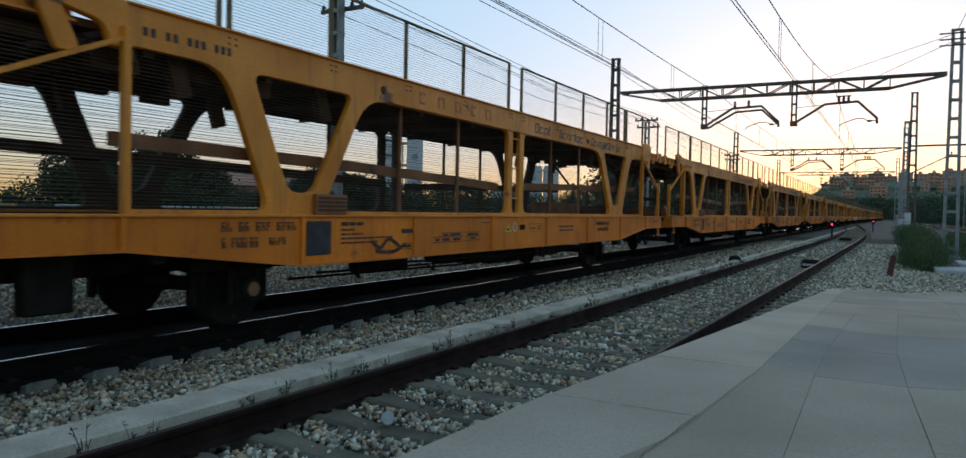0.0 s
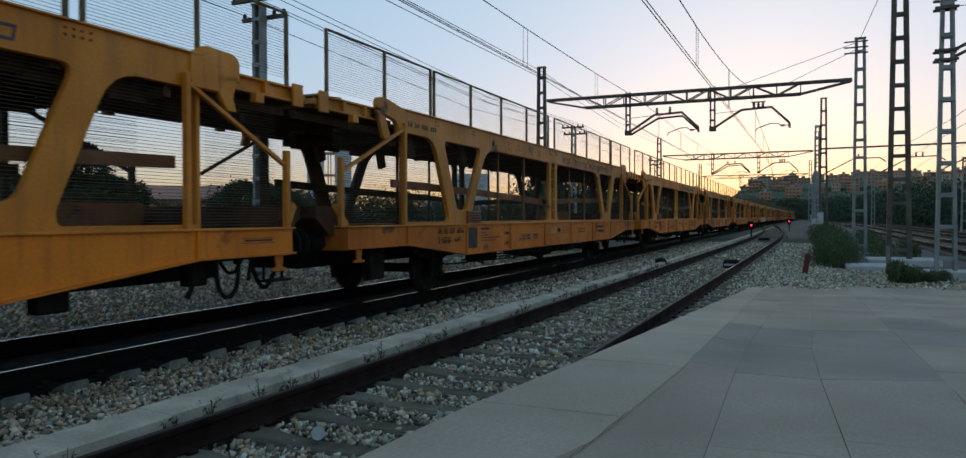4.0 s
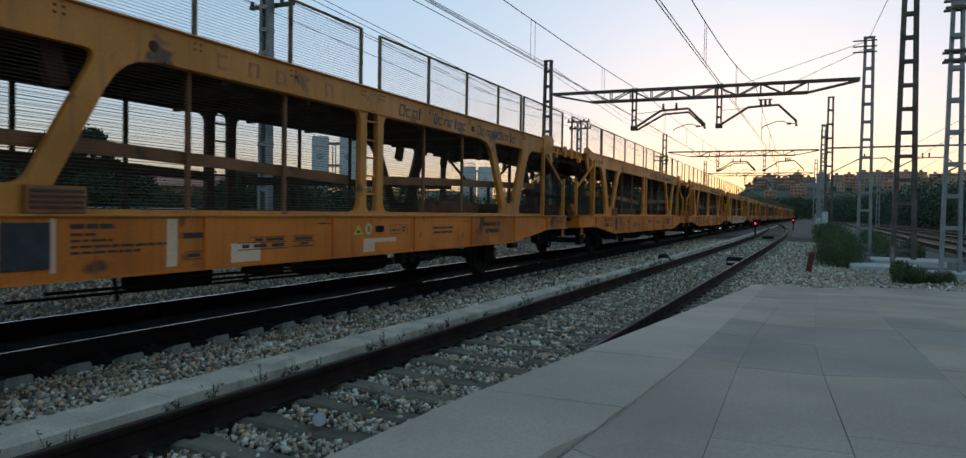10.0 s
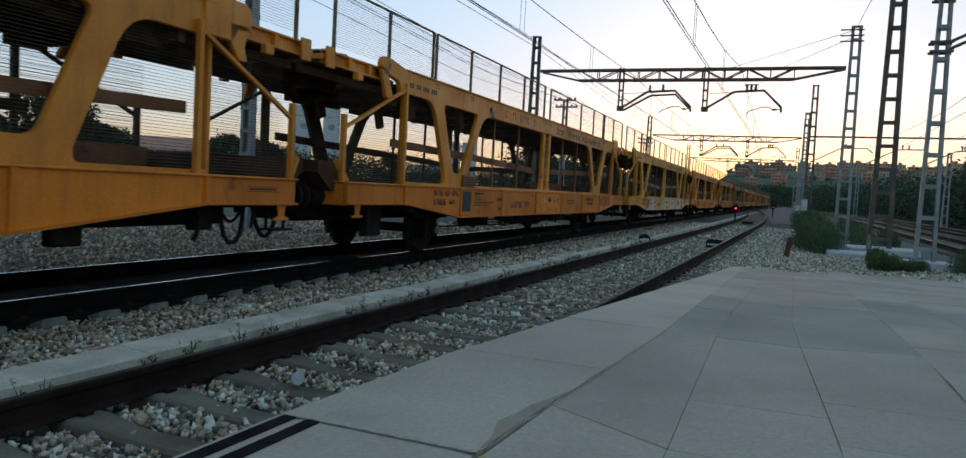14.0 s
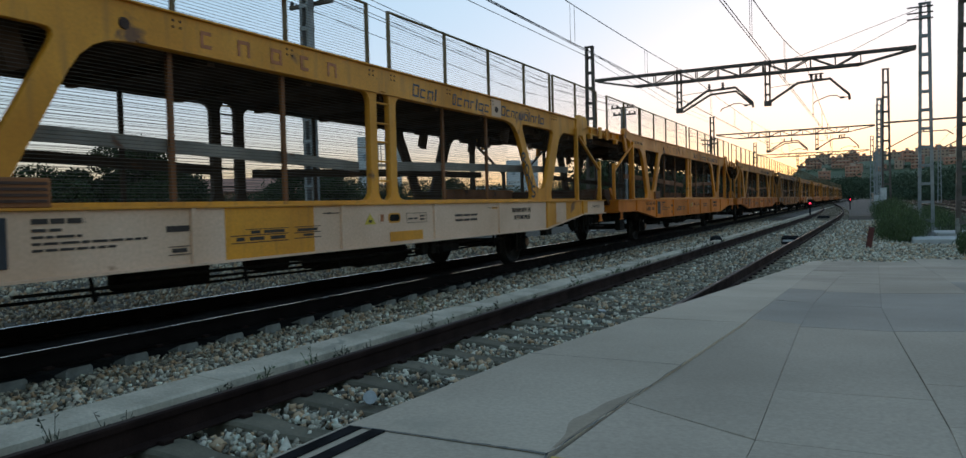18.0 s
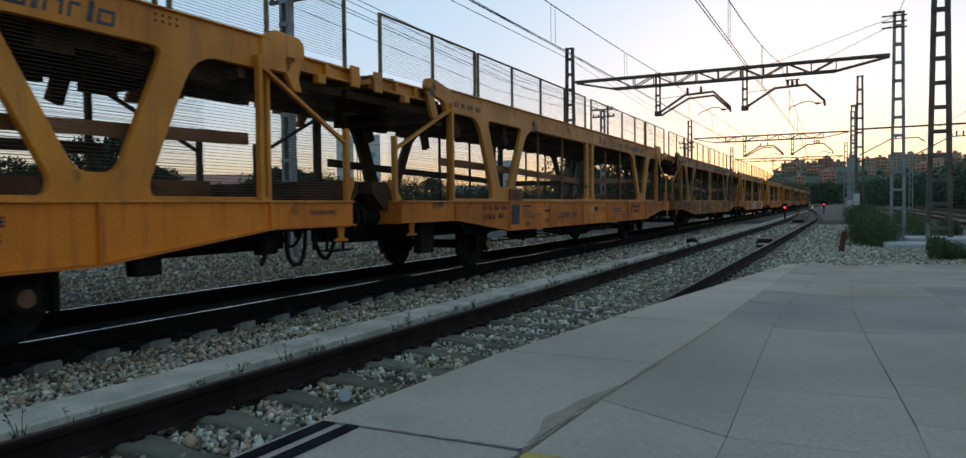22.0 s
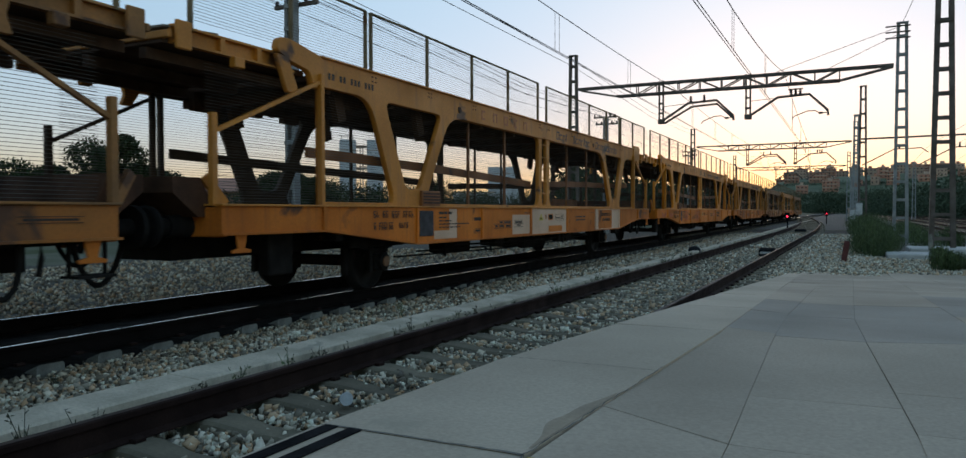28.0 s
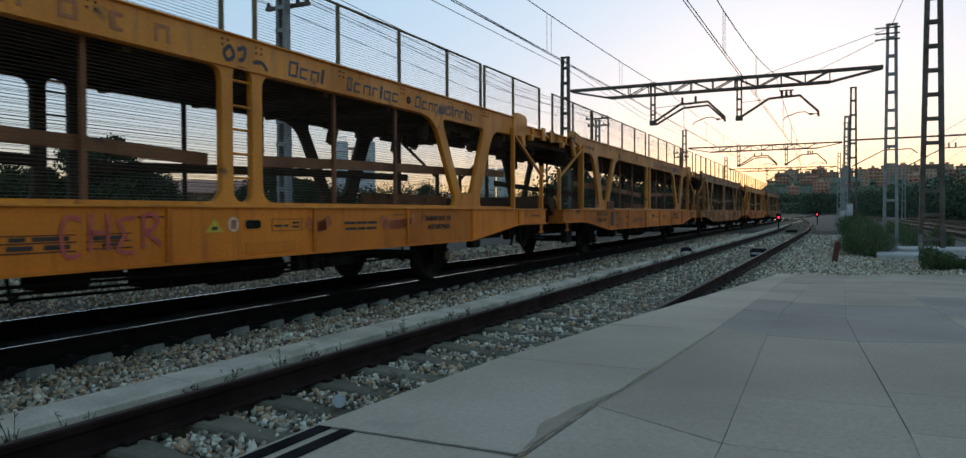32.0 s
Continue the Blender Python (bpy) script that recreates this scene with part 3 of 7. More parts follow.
RAMP_Y, RAMP_SLOPE = 4.3, 0.05          # the platform runs down to the ballast in a long ramp
EDGE = [(-30.0, 1.30), (2.0, 1.34), (3.27, 1.42), (4.3, 1.555), (19.0, 1.66)]


def edge_x(y):
    for (a, xa), (b, xb) in zip(EDGE, EDGE[1:]):
        if y <= b:
            return xa + (xb - xa) * (y - a) / (b - a)
    return EDGE[-1][1]


def plat_z(y):
    return max(-0.245, PLAT_Z - RAMP_SLOPE * max(0.0, y - RAMP_Y))


def end_y(x):
    return 18.95 + 0.16 * (x - 1.66)


def slab(parent, corners, mat, name="slab", lift=0.0):
    """One paving slab from its four corners, with a narrow joint left round it."""
    cx, cy = sum(c[0] for c in corners) / len(corners), sum(c[1] for c in corners) / len(corners)
    gx, gy = (0.0009, 0.0026) if cy < 5.2 else (0.0004, 0.0010)
    bm = bmesh.new()
    top = []
    for x, y in corners:
        top.append(bm.verts.new((x + (gx if x < cx else -gx), y + (gy if y < cy else -gy), plat_z(y) + lift + random.uniform(-0.0015, 0.0015))))
    low = [bm.verts.new((v.co.x, v.co.y, v.co.z - 0.12)) for v in top]
    f = bm.faces.new(top)
    n = len(top)
    for i in range(n):
        bm.faces.new((top[i], low[i], low[(i + 1) % n], top[(i + 1) % n]))
    bmesh.ops.bevel(bm, geom=list(f.edges), offset=0.0014, segments=1, affect='EDGES')
    return part(name, bm, mat, parent)


def build_platform():
    plat = thing("platform", "grey concrete station platform of large slabs ending in a long ramp", "platform", kind="structure")
    bm = bmesh.new()
    rows = []
    for y in (-30, 2.0, 3.27, 4.3, 18.2, 18.85):
        xl, ye = edge_x(y) + 0.03, (y if y < 18.5 else end_y(9.0) - 0.05)
        rows.append([bm.verts.new((xl, y, plat_z(y) - 0.06)), bm.verts.new((9.0, ye, plat_z(ye) - 0.06)), bm.verts.new((9.0, ye, -0.7)), bm.verts.new((xl, y, -0.7))])
    for p, q in zip(rows, rows[1:]):
        for i in range(4):
            bm.faces.new((p[i], p[(i + 1) % 4], q[(i + 1) % 4], q[i]))
    bm.faces.new(rows[0])
    bm.faces.new(rows[-1])
    part("platform_body", bm, JOINT, plat)
    inner = lambda y: 2.03 + 0.058 * max(0.0, min(y, 4.4) - 2.0) - 0.022 * max(0.0, y - 4.4)
    ys = [-30, -20, -12, -6, -3, -1.2, -0.2, 0.9, 2.0, 3.27, 4.6, 6.5, 8.5, 10.5, 12.6, 14.7, 16.8, 18.2, 19.0]
    for a, b in zip(ys, ys[1:]):
        far = b > 18.5
        slab(plat, [(edge_x(a) - 0.02, a), (inner(a), a), (inner(b), end_y(inner(b)) if far else b), (edge_x(b) - 0.02, end_y(edge_x(b)) if far else b)], COPING, "coping_slab", random.uniform(0, 0.003))
    lines = [lambda y: inner(y), lambda y: 2.53 - 0.028 * max(0.0, min(y, 6.0) - 2.2), lambda y: 3.06 - 0.062 * max(0.0, min(y, 5.3) - 2.2), lambda y: 3.55, lambda y: 4.15, lambda y: 4.75, lambda y: 5.6, lambda y: 6.8, lambda y: 9.0]
    # cross joints of each column, (y on its near line, y on its far line)
    cuts = {0: ((1.5, 1.5), (2.62, 2.36), (4.86, 4.66)), 1: ((1.3, 1.3), (2.36, 2.36), (2.99, 3.03), (4.53, 4.50)), 2: ((1.64, 1.65), (2.70, 2.71), (3.26, 3.29), (4.50, 4.80)),
            3: ((2.6, 2.6), (3.95, 3.9), (5.2, 5.2)), 4: ((3.1, 3.1), (4.18, 4.2)), 5: ((2.7, 2.7), (4.3, 4.3)), 6: ((3.2, 3.2), (4.3, 4.3)), 7: ((2.4, 2.4), (4.3, 4.3))}
    for c in range(8):
        la, lb = lines[c], lines[c + 1]
        rows = list(cuts[c])
        while rows[0][0] > -6:
            rows.insert(0, (rows[0][0] - 1.06, rows[0][1] - 1.06))
        ea, eb = end_y(la(18)), end_y(lb(18))
        while rows[-1][0] < ea - 2.2:
            rows.append((rows[-1][0] + 1.5, rows[-1][1] + 1.5))
        rows.append((ea, eb))
        for (a0, b0), (a1, b1) in zip(rows, rows[1:]):
            damp = (c in (0, 1, 2) and 4.2 < a0 < 6.9) or (c in (3, 4) and 5.6 < a0 < 8.5)
            slab(plat, [(la(a0), a0), (lb(b0), b0), (lb(b1), b1), (la(a1), a1)], PAVING_DAMP if damp else PAVING, "paving_slab", random.uniform(0, 0.0025))
        part("paving_strip", boxes([(min(la(0), la(-5)), -30, PLAT_Z - 0.1, lb(-6), rows[0][0] - 0.005, PLAT_Z)]), PAVING, plat)
    for x0 in (1.345, 1.435):
        part("guide_stripe", boxes([(x0, -0.9, PLAT_Z + 0.002, x0 + 0.05, 1.995, PLAT_Z + 0.0075)], 0.002), BLACK_STRIPE, plat, "black rubber grip strip")
    # jagged crack along the inner joint of the coping
    rng = np.random.default_rng(4)
    bm = bmesh.new()
    ys = np.arange(1.2, 3.4, 0.05)
    xs = [inner(y) + 0.002 + rng.normal(0, 0.0035) for y in ys]
    ws = [rng.uniform(0.0006, 0.0035) for y in ys]
    rows = [(bm.verts.new((x - q, y, PLAT_Z + 0.0052)), bm.verts.new((x + q, y, PLAT_Z + 0.0052))) for x, y, q in zip(xs, ys, ws)]
    for p, q in zip(rows, rows[1:]):
        bm.faces.new((p[0], p[1], q[1], q[0]))
    part("joint_crack", bm, JOINT, plat, "jagged dark crack along the coping joint")
    # crumbled cross joints of the coping
    for yc, thick in ((1.999, 0.0055), (3.268, 0.0028)):
        bm = bmesh.new()
        xs = np.linspace(edge_x(yc), inner(yc), 26)
        rows = []
        for x in xs:
            q, d = thick * rng.uniform(0.45, 1.3), rng.normal(0, 0.0014)
            rows.append((bm.verts.new((x, yc + d - q, PLAT_Z + 0.0052)), bm.verts.new((x, yc + d + q, PLAT_Z + 0.0052))))
        for p, q in zip(rows, rows[1:]):
            bm.faces.new((p[0], q[0], q[1], p[1]))
        part("joint_crack", bm, JOINT, plat, "crumbled dark cross joint of the coping")
    bm = bmesh.new()
    rows = []
    for i in range(25):
        y = 2.06 + 0.031 * i
        wide = 0.07 * math.sin(math.pi * (i + 0.5) / 25) ** 1.5 * (0.75 + 0.5 * noise.noise((y * 5, 0.0, 2.0))) + 0.006
        rows.append((bm.verts.new((inner(y) - 0.006 - wide, y + 0.05 * noise.noise((y * 7, 3.0, 0.0)), PLAT_Z + 0.0058)), bm.verts.new((inner(y) - 0.006, y, PLAT_Z + 0.0058))))
    for p, q in zip(rows, rows[1:]):
        bm.faces.new((p[0], p[1], q[1], q[0]))
    part("dust_stain", bm, DUST, plat, "brown dust stain beside the cracked joint")
    part("yellow_line", boxes([(2.05, -1.1, PLAT_Z + 0.002, 2.32, 1.98, PLAT_Z + 0.0065)]), YELLOW_LINE, plat, "worn yellow safety line")


build_platform()


# ---- the train ----
LEN, PITCH = 20.1, 21.02
HALF = LEN / 2
WAGONS = range(-1, 17)


# how far the train runs ahead of or behind its evenly slowing pace, (seconds, metres)
DRIFT = ((0, -0.004), (1, 0.066), (2, 0.336), (3, 0.326), (6, 0.146), (7, 0.186), (8, 0.066), (9, -0.104), (10, -0.184), (11, -0.194), (12, -0.004), (13, -0.104), (14, -0.024), (17, 0.14),
         (18, 0.1), (19, 0.13), (20, 0.21), (21, 0.13), (22, -0.04), (23, -0.1), (24, -0.1), (25, -0.03), (28, -0.03), (29, -0.09), (30, -0.1), (31, -0.04), (32, -0.14))


def train_at(t):
    ahead = float(np.interp(t, [d[0] for d in DRIFT], [d[1] for d in DRIFT]))
    return -5.90951964e-04 * t ** 3 + 5.21072407e-02 * t ** 2 - 9.12480432 * t + 2.34520545 + ahead


FRAME_MID = 10.28               # middle of the pressed side frames
SIDE = 1.29                     # they stand back from the sill face


def side_outline(mid):
    """The pressed side frame of a wagon round its middle, in (along, up)."""
    def ring(points, radius):
        pts = [(mid + d, z) for d, z in points]
        flip = [(mid - d, z) for d, z in points][::-1]
        return rounded(pts, radius), rounded(flip, radius[::-1])

    out = [(mid - 8.2, 1.20), (mid + 8.2, 1.20), (mid + 8.2, 3.235), (mid - 8.2, 3.235)]
    holes = []
    holes += ring([(8.14, 1.33), (6.44, 1.33), (6.42, 1.46), (7.04, 2.85), (8.14, 2.85)], [0.02, 0.14, 0.06, 0.34, 0.03])
    holes += ring([(6.64, 2.85), (4.88, 2.85), (5.62, 1.55), (6.06, 1.55)], [0.16, 0.16, 0.14, 0.14])
    holes += ring([(0.33, 1.33), (5.34, 1.33), (5.38, 1.47), (4.60, 2.85), (0.33, 2.85)], [0.20, 0.14, 0.06, 0.40, 0.16])
    slot = rounded([(mid - 0.155, 1.33), (mid + 0.155, 1.33), (mid + 0.155, 2.90), (mid - 0.155, 2.90)], 0.145)
    return [Vector(p) for p in out], [[Vector(p) for p in h] for h in holes] + [slot]


def side_matrix(x):
    """Lays (along, up) into the wagon at the side x."""
    return Matrix(((0, 0, 1, x), (1, 0, 0, -HALF), (0, 1, 0, 0), (0, 0, 0, 1)))


RIBS = (1.925, 4.27, 6.62, 9.03, 11.36, 13.68, 16.0, 18.26)
POSTS = (-0.04, 1.57, 3.20, 3.34, 4.99, 6.66, 8.33, 10.01, 10.55, 12.21, 13.83, 15.46, 16.86, 17.04, 18.50, 20.08)
FENCES = ((-0.04, 3.20), (3.34, 10.01), (10.55, 16.86), (17.04, 20.08))
SILL_A, SILL_B = 0.14, 19.92    # ends of the sill
AXLES = (3.74, 15.45)


def sill_bottom(y):
    y = min(y, 20.2 - y)
    return 0.96 if y < 1.93 else 0.96 - 0.26 * min(1.0, (y - 1.93) / 2.34)


def ribbon_of_wires(rows):
    """Thin three-sided wires (x, z, y0, y1) in one mesh."""
    vs, fs, r = [], [], 0.0032
    for x, z, y0, y1 in rows:
        q = len(vs)
        for y in (y0, y1):
            vs += [(x + r, y - HALF, z), (x - r * 0.5, y - HALF, z + r * 0.87), (x - r * 0.5, y - HALF, z - r * 0.87)]
        fs += [(q, q + 1, q + 4, q + 3), (q + 1, q + 2, q + 5, q + 4), (q + 2, q, q + 3, q + 5)]
    return vs, fs


def build_wagon():
    """One unit of the car carrier, its middle at the origin, rail top at z = 0."""
    w = thing("car_carrier_wagon", "yellow two-deck car carrier wagon, empty, with rust-stained paint", "railway wagon", "wagons of the train")
    for s in (1, -1):
        # the far side is the near one turned end for end
        mid = FRAME_MID if s > 0 else 2 * HALF - FRAME_MID
        out, holes = side_outline(mid)
        # far side takes the dark copy, its backlit look painted in
        paint, rail_paint = (YELLOW, BROWN) if s > 0 else (INNER_SHADED, INNER_SHADED)
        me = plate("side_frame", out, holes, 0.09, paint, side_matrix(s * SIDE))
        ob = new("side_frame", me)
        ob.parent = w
        # flange along the top beam and along the openings
        part("top_flange", boxes([(s * SIDE - 0.09, mid - 8.22 - HALF, 3.228, s * SIDE + 0.085, mid + 8.22 - HALF, 3.25)], 0.004), YELLOW, w)
        part("beam_lip", boxes([(s * (SIDE + 0.045) - 0.012, mid - 4.1 - HALF, 2.86, s * (SIDE + 0.045) + 0.03, mid + 4.1 - HALF, 2.88)]), YELLOW, w)
        # sill: one panel between each pair of ribs
        marks = (SILL_A,) + RIBS + (SILL_B,)
        for a, b in zip(marks, marks[1:]):
            bm = bmesh.new()
            x1, x0 = s * 1.50, s * 1.42
            pts = [(a + 0.02, sill_bottom(a + 0.02)), (b - 0.02, sill_bottom(b - 0.02)), (b - 0.02, 1.26), (a + 0.02, 1.26)]
            f1 = [bm.verts.new((x1, y - HALF, z)) for y, z in pts]
            f0 = [bm.verts.new((x0, y - HALF, z)) for y, z in pts]
            bm.faces.new(f1)
            bm.faces.new(f0[::-1])
            for i in range(4):
                bm.faces.new((f1[i], f0[i], f0[(i + 1) % 4], f1[(i + 1) % 4]))
            part("sill_panel", bm, YELLOW_SILL, w)
        for y in RIBS:
            part("sill_rib", boxes([(min(s * 1.47, s * 1.535), y - HALF - 0.03, sill_bottom(y) - 0.01, max(s * 1.47, s * 1.535), y - HALF + 0.03, 1.265)], 0.006), YELLOW_SILL, w)
        part("sill_edge", boxes([(s * 1.39 - 0.15, SILL_A - HALF, 1.26, s * 1.39 + 0.15, SILL_B - HALF, 1.285)], 0.004), YELLOW, w)
        bm = bmesh.new()
        for a, b in ((SILL_A, 1.93), (1.93, 4.27), (4.27, 15.93), (15.93, 18.27), (18.27, SILL_B)):
            beam(bm, (s * 1.48, a - HALF, sill_bottom(a + 0.001 if a < 10 else a) - 0.01), (s * 1.48, b - HALF, sill_bottom(b) - 0.01), 0.13, 0.025)
        part("sill_lower_flange", bm, YELLOW_SILL, w)
        # ladder rungs between the two middle uprights
        for z in (1.61, 1.89, 2.17, 2.44, 2.73):
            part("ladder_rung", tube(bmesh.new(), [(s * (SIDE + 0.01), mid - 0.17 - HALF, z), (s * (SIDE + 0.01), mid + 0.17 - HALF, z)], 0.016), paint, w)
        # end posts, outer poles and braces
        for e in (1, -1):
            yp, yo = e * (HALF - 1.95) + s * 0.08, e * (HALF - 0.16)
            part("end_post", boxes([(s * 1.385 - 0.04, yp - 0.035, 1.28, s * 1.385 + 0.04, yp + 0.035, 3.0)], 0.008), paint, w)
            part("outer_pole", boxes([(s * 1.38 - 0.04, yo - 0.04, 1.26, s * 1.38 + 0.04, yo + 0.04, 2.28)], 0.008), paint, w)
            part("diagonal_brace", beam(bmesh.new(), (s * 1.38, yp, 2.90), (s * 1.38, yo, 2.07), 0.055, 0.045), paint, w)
            # what holds the hinged deck end: a rounded cheek at one end of a side, a boxy housing at the other
            if e * s < 0:
                cheek = rounded([(1.20, 3.17), (1.25, 3.33), (1.45, 3.35), (2.08, 3.235), (2.08, 2.80), (1.90, 2.80), (1.84, 3.0), (1.42, 3.07)], [0.06, 0.12, 0.10, 0.02, 0.02, 0.05, 0.10, 0.06])
                lever = rounded([(1.20, 3.12), (1.42, 3.12), (1.60, 2.74), (1.60, 2.68), (1.40, 2.68), (1.36, 2.76)], 0.02)
            else:
                cheek = rounded([(1.30, 3.02), (1.30, 3.27), (1.40, 3.345), (1.86, 3.36), (1.98, 3.29), (2.08, 3.235), (2.08, 2.86), (1.62, 2.86), (1.55, 3.0)], [0.03, 0.04, 0.05, 0.05, 0.04, 0.02, 0.02, 0.04, 0.04])
                lever = rounded([(1.34, 3.08), (1.68, 3.08), (1.66, 2.86), (1.52, 2.66), (1.36, 2.66), (1.42, 2.82)], 0.03)
            if e > 0:
                cheek, lever = [[(20.40 - p[0], p[1]) for p in q][::-1] for q in (cheek, lever)]
            if s < 0:
                cheek, lever = [[(p[0] - 0.2, p[1]) for p in q] for q in (cheek, lever)]
            ob = new("hinge_cheek", plate("hinge_cheek", cheek, [], 0.10, YELLOW, side_matrix(s * 1.32), 0.012))
            ob.parent = w
            ob = new("hinge_lever", plate("hinge_lever", lever, [], 0.07, YELLOW, side_matrix(s * 1.335), 0.008))
            ob.parent = w
            # channel-section rail of the hinged end, its ribs, and the lug at its tip
            ya, yb = sorted((e * (HALF - 1.62), e * (HALF + 0.26)))
            prof = [(1.20, 2.96), (1.29, 2.96), (1.29, 2.985), (1.225, 2.985), (1.225, 3.135), (1.29, 3.135), (1.29, 3.16), (1.20, 3.16)]
            bm = bmesh.new()
            near, far = [[bm.verts.new((s * x, y, z)) for x, z in prof] for y in (ya, yb)]
            for k in range(8):
                bm.faces.new((near[k], near[(k + 1) % 8], far[(k + 1) % 8], far[k]))
            bm.faces.new(near)
            bm.faces.new(far)
            part("deck_end_rail", bm, YELLOW, w)
            for a in (1.0, 0.42):
                yr = e * (HALF - a)
                part("rail_rib", boxes([(min(s * 1.226, s * 1.288), yr - 0.035, 2.986, max(s * 1.226, s * 1.288), yr + 0.035, 3.134)]), YELLOW, w)
            ya, yb = sorted((e * (HALF + 0.06), e * (HALF + 0.27)))
            part("rail_lug", boxes([(s * 1.315 - 0.022, ya, 2.90, s * 1.315 + 0.022, yb, 3.20)], 0.01), YELLOW, w)
            ya, yb = sorted((e * (HALF - 0.70), e * (HALF - 0.54)))
            part("hinge_block", boxes([(s * 1.30 - 0.05, ya, 2.84, s * 1.30 + 0.05, yb, 2.96)], 0.01), YELLOW, w)
            if e < 0:
                part("flap_tongue", beam(bmesh.new(), (s * 1.05, -HALF - 0.34, 3.13), (s * 1.05, -HALF + 0.42, 3.19), 0.34, 0.022), GUARD_GREY, w, "worn grey flap plate")
        # guard rails along the lower deck
        for line in ([(2.05, 1.99), (5.6, 1.94), (8.6, 1.86), (9.92, 1.81)], [(10.66, 1.84), (12.8, 1.91), (15.4, 1.96), (18.3, 2.03)]):
            bm = bmesh.new()
            strip(bm, [(s * 1.12, s * (a - HALF), za) for a, za in line], 0.05, 0.14)
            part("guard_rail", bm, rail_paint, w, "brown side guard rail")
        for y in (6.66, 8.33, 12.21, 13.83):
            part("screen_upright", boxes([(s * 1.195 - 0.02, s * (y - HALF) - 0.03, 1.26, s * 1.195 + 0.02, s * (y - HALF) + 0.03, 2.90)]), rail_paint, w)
        # wire screens below and on the upper deck
        rows = [(s * 1.228, 1.32 + 0.036 * i, 0.2, LEN - 0.2) for i in range(43)]
        vs, fs = ribbon_of_wires(rows)
        ob = mesh_object("wire_screen", vs, fs, WIRE, w, "screen of close horizontal wires")
        ob["kind"] = "stuff"
    # fence of the upper deck, on the near side alone
    rows = []
    for a, b in FENCES:
        rows += [(1.262, 3.26 + 0.035 * i, a, b) for i in range(24)]
    vs, fs = ribbon_of_wires(rows)
    ob = mesh_object("fence_mesh", vs, fs, WIRE, w, "fence of close horizontal wires")
    ob["kind"] = "stuff"
    for y in POSTS:
        part("fence_post", boxes([(1.258, y - HALF - 0.025, 3.252 if 2.0 < y < 18.5 else 3.13, 1.302, y - HALF + 0.025, 4.12)], 0.004), FENCE, w)
    for a, b in FENCES:
        part("fence_top_rail", boxes([(1.262, a - HALF, 4.095, 1.298, b - HALF, 4.125)], 0.004), FENCE, w)
    # four bolt heads on the beam under each post
    rows = [(SIDE + 0.044, y - HALF + dy - 0.011, z - 0.011, SIDE + 0.054, y - HALF + dy + 0.011, z + 0.011) for y in POSTS[3:14] for dy in (-0.045, 0.045) for z in (3.10, 3.165)]
    part("bolt_heads", boxes(rows), RUSTY, w)["kind"] = "stuff"
    # decks
    bm = boxes([(-1.40, 0.3 - HALF, 1.08, 1.40, 19.8 - HALF, 1.16)])
    boxes([(s * 0.75 - 0.28, 0.35 - HALF, 1.16, s * 0.75 + 0.28, 19.75 - HALF, 1.20) for s in (1, -1)], 0, bm)
    part("lower_deck", bm, DECK, w, "dark rusty lower deck")
    bm = boxes([(-1.23, 2.0 - HALF, 2.92, 1.23, 18.5 - HALF, 2.99)])
    for y in np.arange(2.4, 18.3, 1.6):
        part("deck_cross_beam", boxes([(-1.22, y - HALF - 0.05, 2.80, 1.22, y - HALF + 0.05, 2.918)]), DECK, w)
    part("upper_deck", bm, DECK, w, "dark underside of the upper deck with cross beams")
    for e in (1, -1):
        ya, yb = sorted((e * (HALF - 1.92), e * (HALF + 0.33)))
        bm = boxes([(-1.19, ya, 2.96, 1.19, yb, 3.03)])
        part("deck_end_flap", bm, DECK, w)
        yl = e * (HALF + 0.33)
        part("flap_lip", boxes([(-1.30, yl - 0.025, 3.0, 1.30, yl + 0.03, 3.08)], 0.008), YELLOW, w)
        for x in (-0.9, 0.0, 0.9):
            part("flap_bearer", boxes([(x - 0.05, ya, 2.82, x + 0.05, yb, 2.938)]), DECK, w)
        yc = e * (HALF - 2.1) + 0.1
        part("end_cross_tie", boxes([(-1.24, yc - 0.05, 2.72, 1.24, yc + 0.05, 2.84)]), DECK, w)
        for s in (1, -1):
            for d in (5.0, 2.75):
                yq = e * (HALF - d) + 0.1
                part("deck_jack", beam(bmesh.new(), (s * 0.98, yq, 2.94), (s * 0.98, yq - e * 0.14, 2.50), 0.10, 0.20), DECK, w)
            # stepped links of the hinge gear under the deck
            rows = [(s * 0.90 - 0.05, min(e * (HALF - a), e * (HALF - b)), z, s * 0.90 + 0.05, max(e * (HALF - a), e * (HALF - b)), 2.93) for a, b, z in ((2.0, 2.5, 2.66), (3.0, 3.42, 2.70), (3.42, 3.9, 2.76), (3.9, 4.3, 2.68))]
            for row in rows:
                part("hinge_link", boxes([row]), DECK, w)
    part("ramp_board", boxes([(-1.16, 16.3 - HALF, 1.20, -1.11, 19.9 - HALF, 1.62)], 0.008), BROWN, w, "brown board along the deck end")
    # underframe
    bm = boxes([(-0.45, 0.4 - HALF, 0.62, 0.45, 19.7 - HALF, 1.08)], 0.01)
    part("centre_sill", bm, UNDER, w)
    for y in (2.4, 6.4, 8.9, 11.3, 13.6, 17.4):
        for s in (1, -1):
            a, b = sorted((s * 0.455, s * 1.40))
